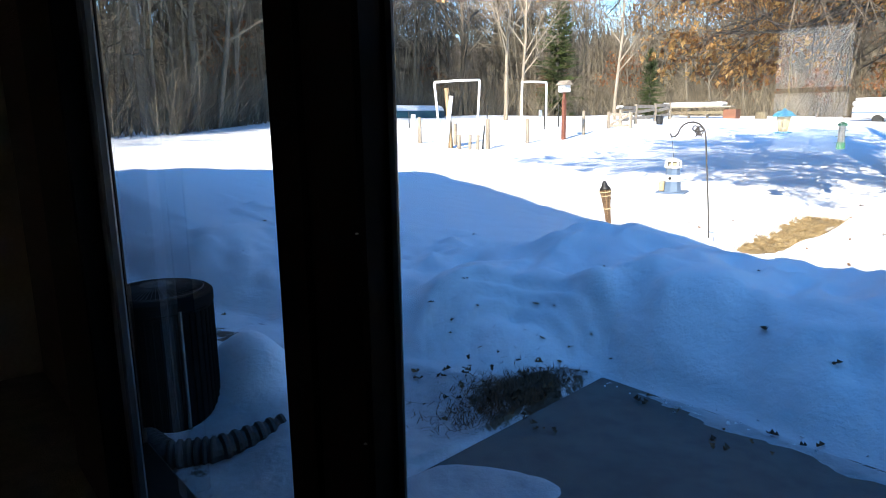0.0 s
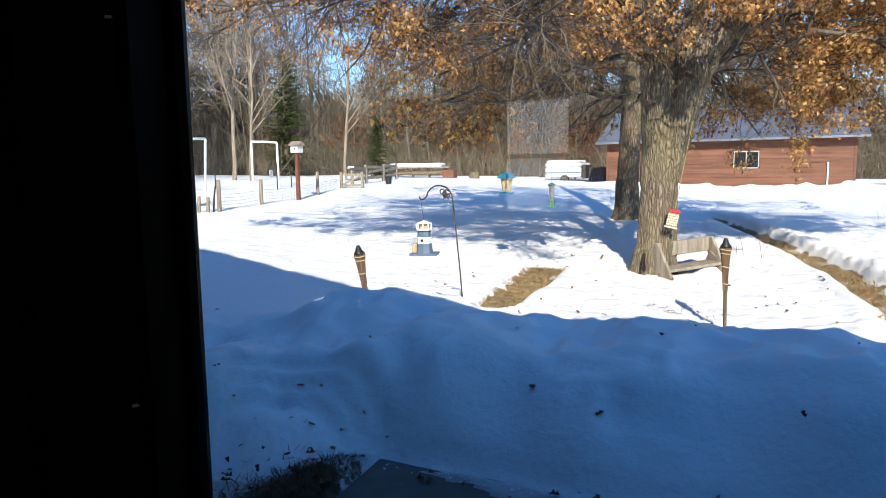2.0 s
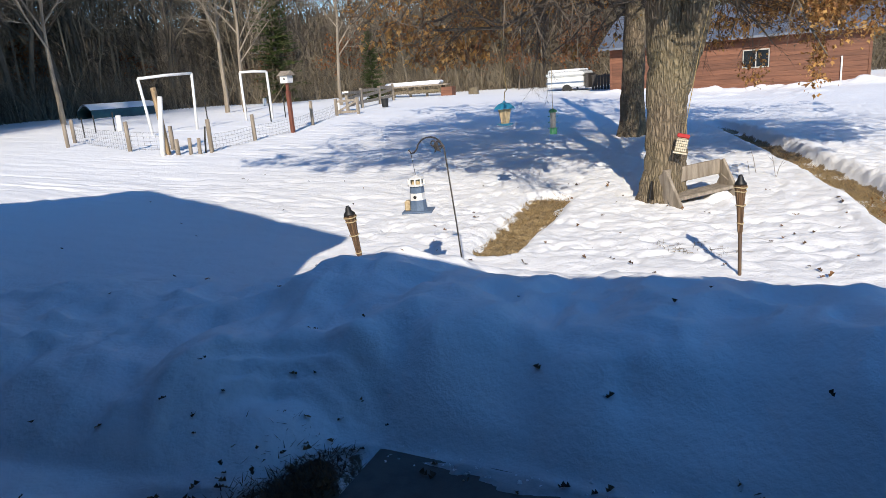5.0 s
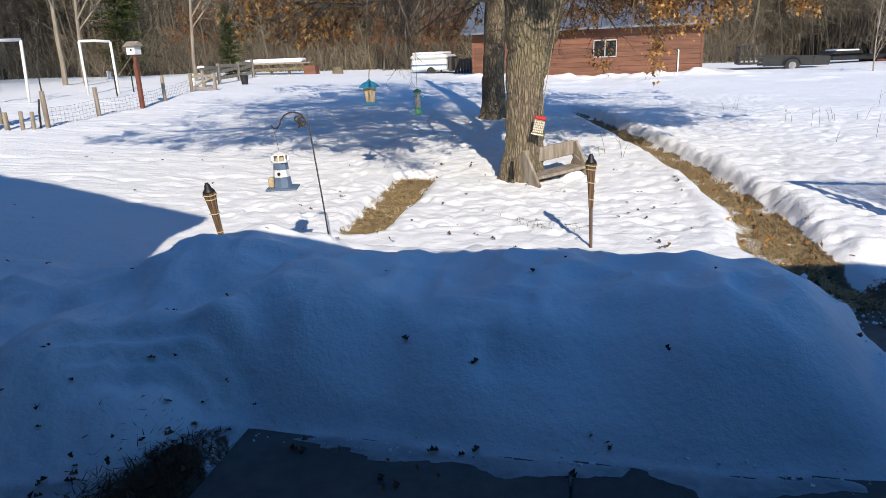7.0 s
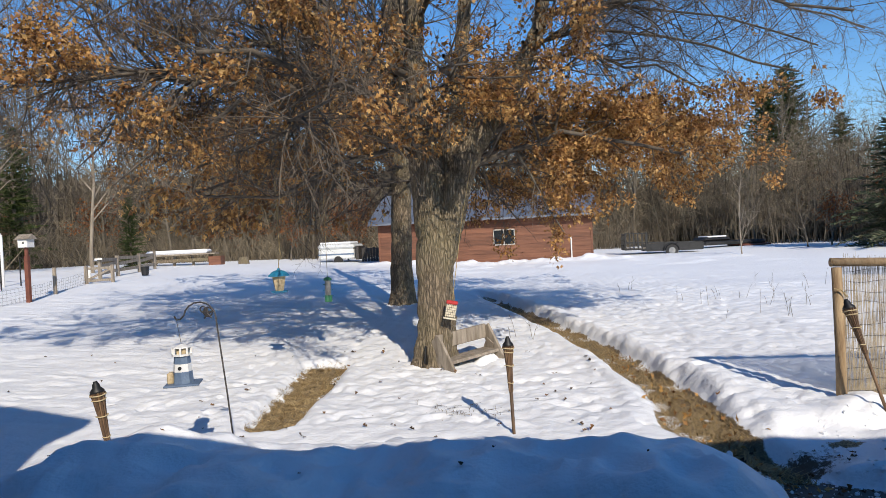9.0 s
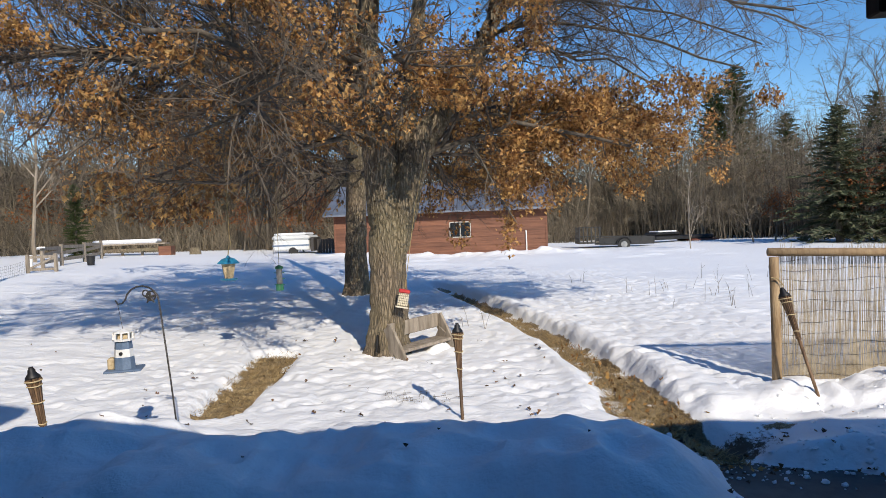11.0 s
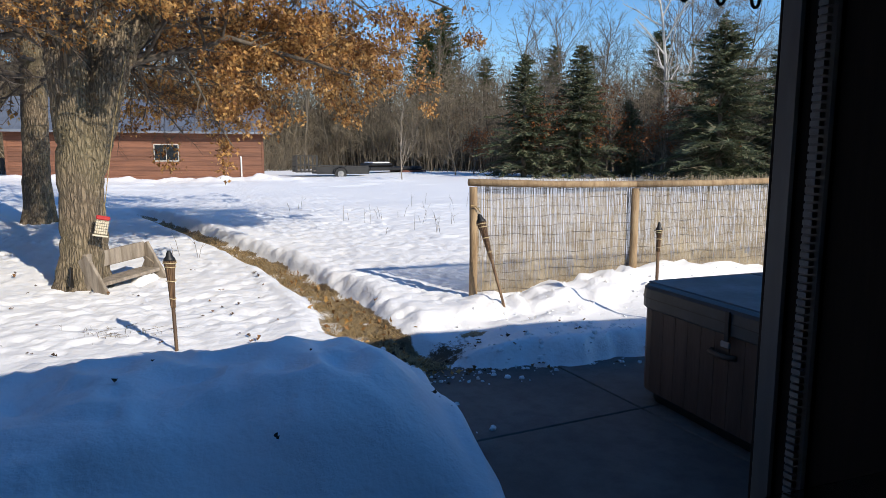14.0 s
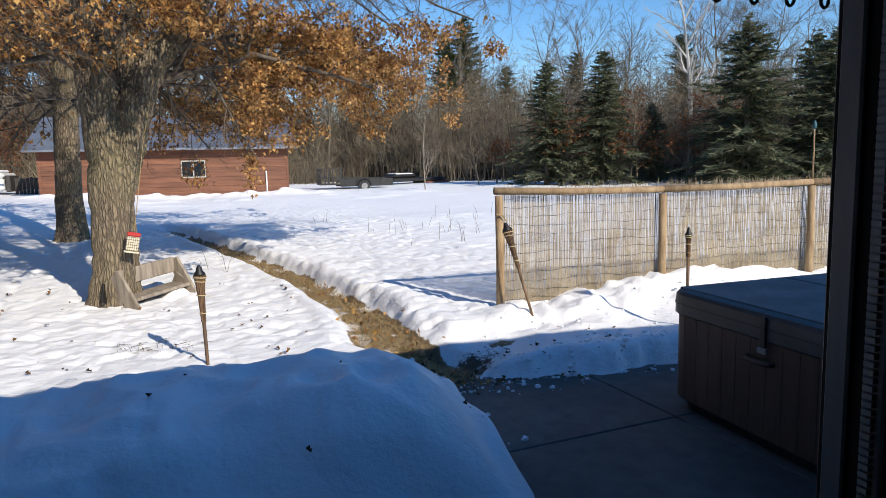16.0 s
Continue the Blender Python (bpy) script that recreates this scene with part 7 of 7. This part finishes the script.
def litter():
    """Dry grass blades on the bare patch and path, and loose leaves on the snow."""
    r = random.Random(9)
    straw, bits = Mesh(), Mesh()
    spots = []
    while len(spots) < 15000:
        if r.random() < 0.4:
            x, y = r.uniform(-3.4, -2.1), r.uniform(6.6, 10.3)
            if float(straw_patch(np.array([x]), np.array([y]))[0]) < 0.98:
                spots.append((x, y))
        else:
            y = 5.9 + 11 * r.random() ** 1.6
            c, w = float(np.interp(y, PATH_Y, PATH_X)), float(np.interp(y, PATH_Y, PATH_W))
            spots.append((c + r.uniform(-0.85, 0.85) * w, y))
    xs, ys = np.array([p[0] for p in spots]), np.array([p[1] for p in spots])
    zs = surface(xs, ys)[0]
    for x, y, z in zip(xs, ys, zs):
        a, L = r.uniform(0, 6.28), r.uniform(0.04, 0.12)
        dx, dy, w = L * math.cos(a), L * math.sin(a), 0.005
        up = r.uniform(0.005, 0.05)
        straw.add([(x - w * math.sin(a), y + w * math.cos(a), z), (x + w * math.sin(a), y - w * math.cos(a), z), (x + dx, y + dy, z + up)], [(0, 1, 2)])
    solid("dry_grass", straw, M["straw"], "dry yellow grass blades on the bare ground", "grass", kind="stuff")
    dark = Mesh()
    at = [(r.gauss(-2.02, 0.15), r.gauss(2.92, 0.25)) for _ in range(4200)]
    at = [(x, y) for x, y in at if x < -1.9 - 0.087 * (y - 3.42) and y < 3.45]
    for (x, y), z in zip(at, surface(np.array([p[0] for p in at]), np.array([p[1] for p in at]))[0]):
        a, L = r.uniform(0, 6.28), r.uniform(0.02, 0.08)
        dark.add([(x - 0.003 * math.sin(a), y + 0.003 * math.cos(a), z), (x + 0.003 * math.sin(a), y - 0.003 * math.cos(a), z), (x + L * math.cos(a), y + L * math.sin(a), z + r.uniform(0.0, 0.045))], [(0, 1, 2)])
    solid("dead_grass", dark, M["fallen"], "dark wet dead grass beside the slab", "grass", kind="stuff")
    # oak leaves blown over the snow
    at = [(-1.40, 4.60), (-1.08, 4.02), (0.06, 3.72), (0.0, 3.76), (0.11, 3.70), (-0.08, 3.5), (-0.75, 3.58), (-0.27, 4.85), (-0.65, 3.93), (-2.65, 4.02), (-2.3, 3.2), (-2.0, 3.1), (-2.3, 2.7), (-0.9, 3.2), (-2.5, 5.0),
          (-0.95, 3.25), (-1.9, 3.3), (-2.1, 3.25)]
    for _ in range(55):
        at.append((r.uniform(-9, 2.6), 2.2 + 9 * r.random() ** 1.3))
    for _ in range(60):
        at.append((r.gauss(-2.25, 0.35), r.gauss(2.95, 0.3)))
    for _ in range(12):
        at.append((r.uniform(-3.4, 1.4), r.uniform(3.3, 4.2)))
    for _ in range(50):
        at.append((r.uniform(-3.6, 0.8), r.uniform(6.5, 11)))
    for _ in range(40):
        at.append((r.uniform(1.4, 3.6), r.uniform(5.7, 6.6)))
    xs, ys = np.array([p[0] for p in at]), np.array([p[1] for p in at])
    zs = np.maximum(surface(xs, ys)[0], 0.0)
    for x, y, z in zip(xs, ys, zs):
        for _ in range(r.choice((1, 1, 2))):
            s = r.uniform(0.025, 0.06)
            way = Vector((r.gauss(0, 1), r.gauss(0, 1), r.uniform(-0.1, 0.5))).normalized()
            side = way.cross(Vector((r.gauss(0, 0.4), r.gauss(0, 0.4), 1))).normalized()
            q = Vector((x + r.gauss(0, 0.02), y + r.gauss(0, 0.02), z + 0.012))
            bits.add([tuple(q + way * (v * s) + side * (u * s) + Vector((0, 0, 0.5 * s * u * u * 4))) for u, v in LOBES], [tuple(range(len(LOBES)))])
    drift = Mesh()
    for _ in range(170):
        y = 5.95 + 4.5 * r.random() ** 1.7
        x = float(np.interp(y, PATH_Y, PATH_X)) + r.gauss(-0.05, 0.45) * float(np.interp(y, PATH_Y, PATH_W))
        drift_z = max(0.0, height(x, y)) + 0.015
        leaves(drift, [(Vector((x, y, drift_z)), Vector((r.gauss(0, 1), r.gauss(0, 1), 0.5)))], r, (1, 1), 0.06, lambda p: True, 0.01, 0.0)
    solid("path_leaves", drift, M["oak_leaf"], "orange oak leaves lying in the trodden path", "leaves", kind="stuff")
    solid("fallen_leaves", bits, M["fallen"], "curled brown oak leaves lying on the snow", "leaves", kind="stuff")


litter()


def snow_crumbs():
    """Broken lumps of snow along the cleared edges."""
    r = random.Random(21)
    mb = Mesh()
    for _ in range(620):
        k = r.random()
        if k < 0.45:
            x, y = r.uniform(1.6, 4.4), 5.98 + r.gauss(0, 0.14)
        elif k < 0.48:
            x, y = 1.62 + r.gauss(0, 0.12), r.uniform(4.6, 6.2)
        elif k < 0.8:
            x, y = r.uniform(2.3, 7.5), r.gauss(6.7, 0.35)
        else:
            x = r.uniform(-1.8, 1.4)
            y = 3.58 + 0.09 * (x + 0.9) + r.gauss(0, 0.05)
        z = max(0.0, height(x, y))
        s = (0.004 + 0.026 * r.random() ** 3) * (0.4 if k >= 0.8 else 1)
        mb.lathe([(s * 0.7, -s * 0.3), (s * 1.0, s * 0.3), (s * 0.6, s * 0.8)], 6, (x, y, z))
    mb.v = [(x + r.gauss(0, 0.004), y + r.gauss(0, 0.004), z + r.gauss(0, 0.003)) for x, y, z in mb.v]
    solid("snow_crumbs", mb, M["snow"], "broken lumps of snow along the cleared edges", "snow", kind="stuff")


snow_crumbs()
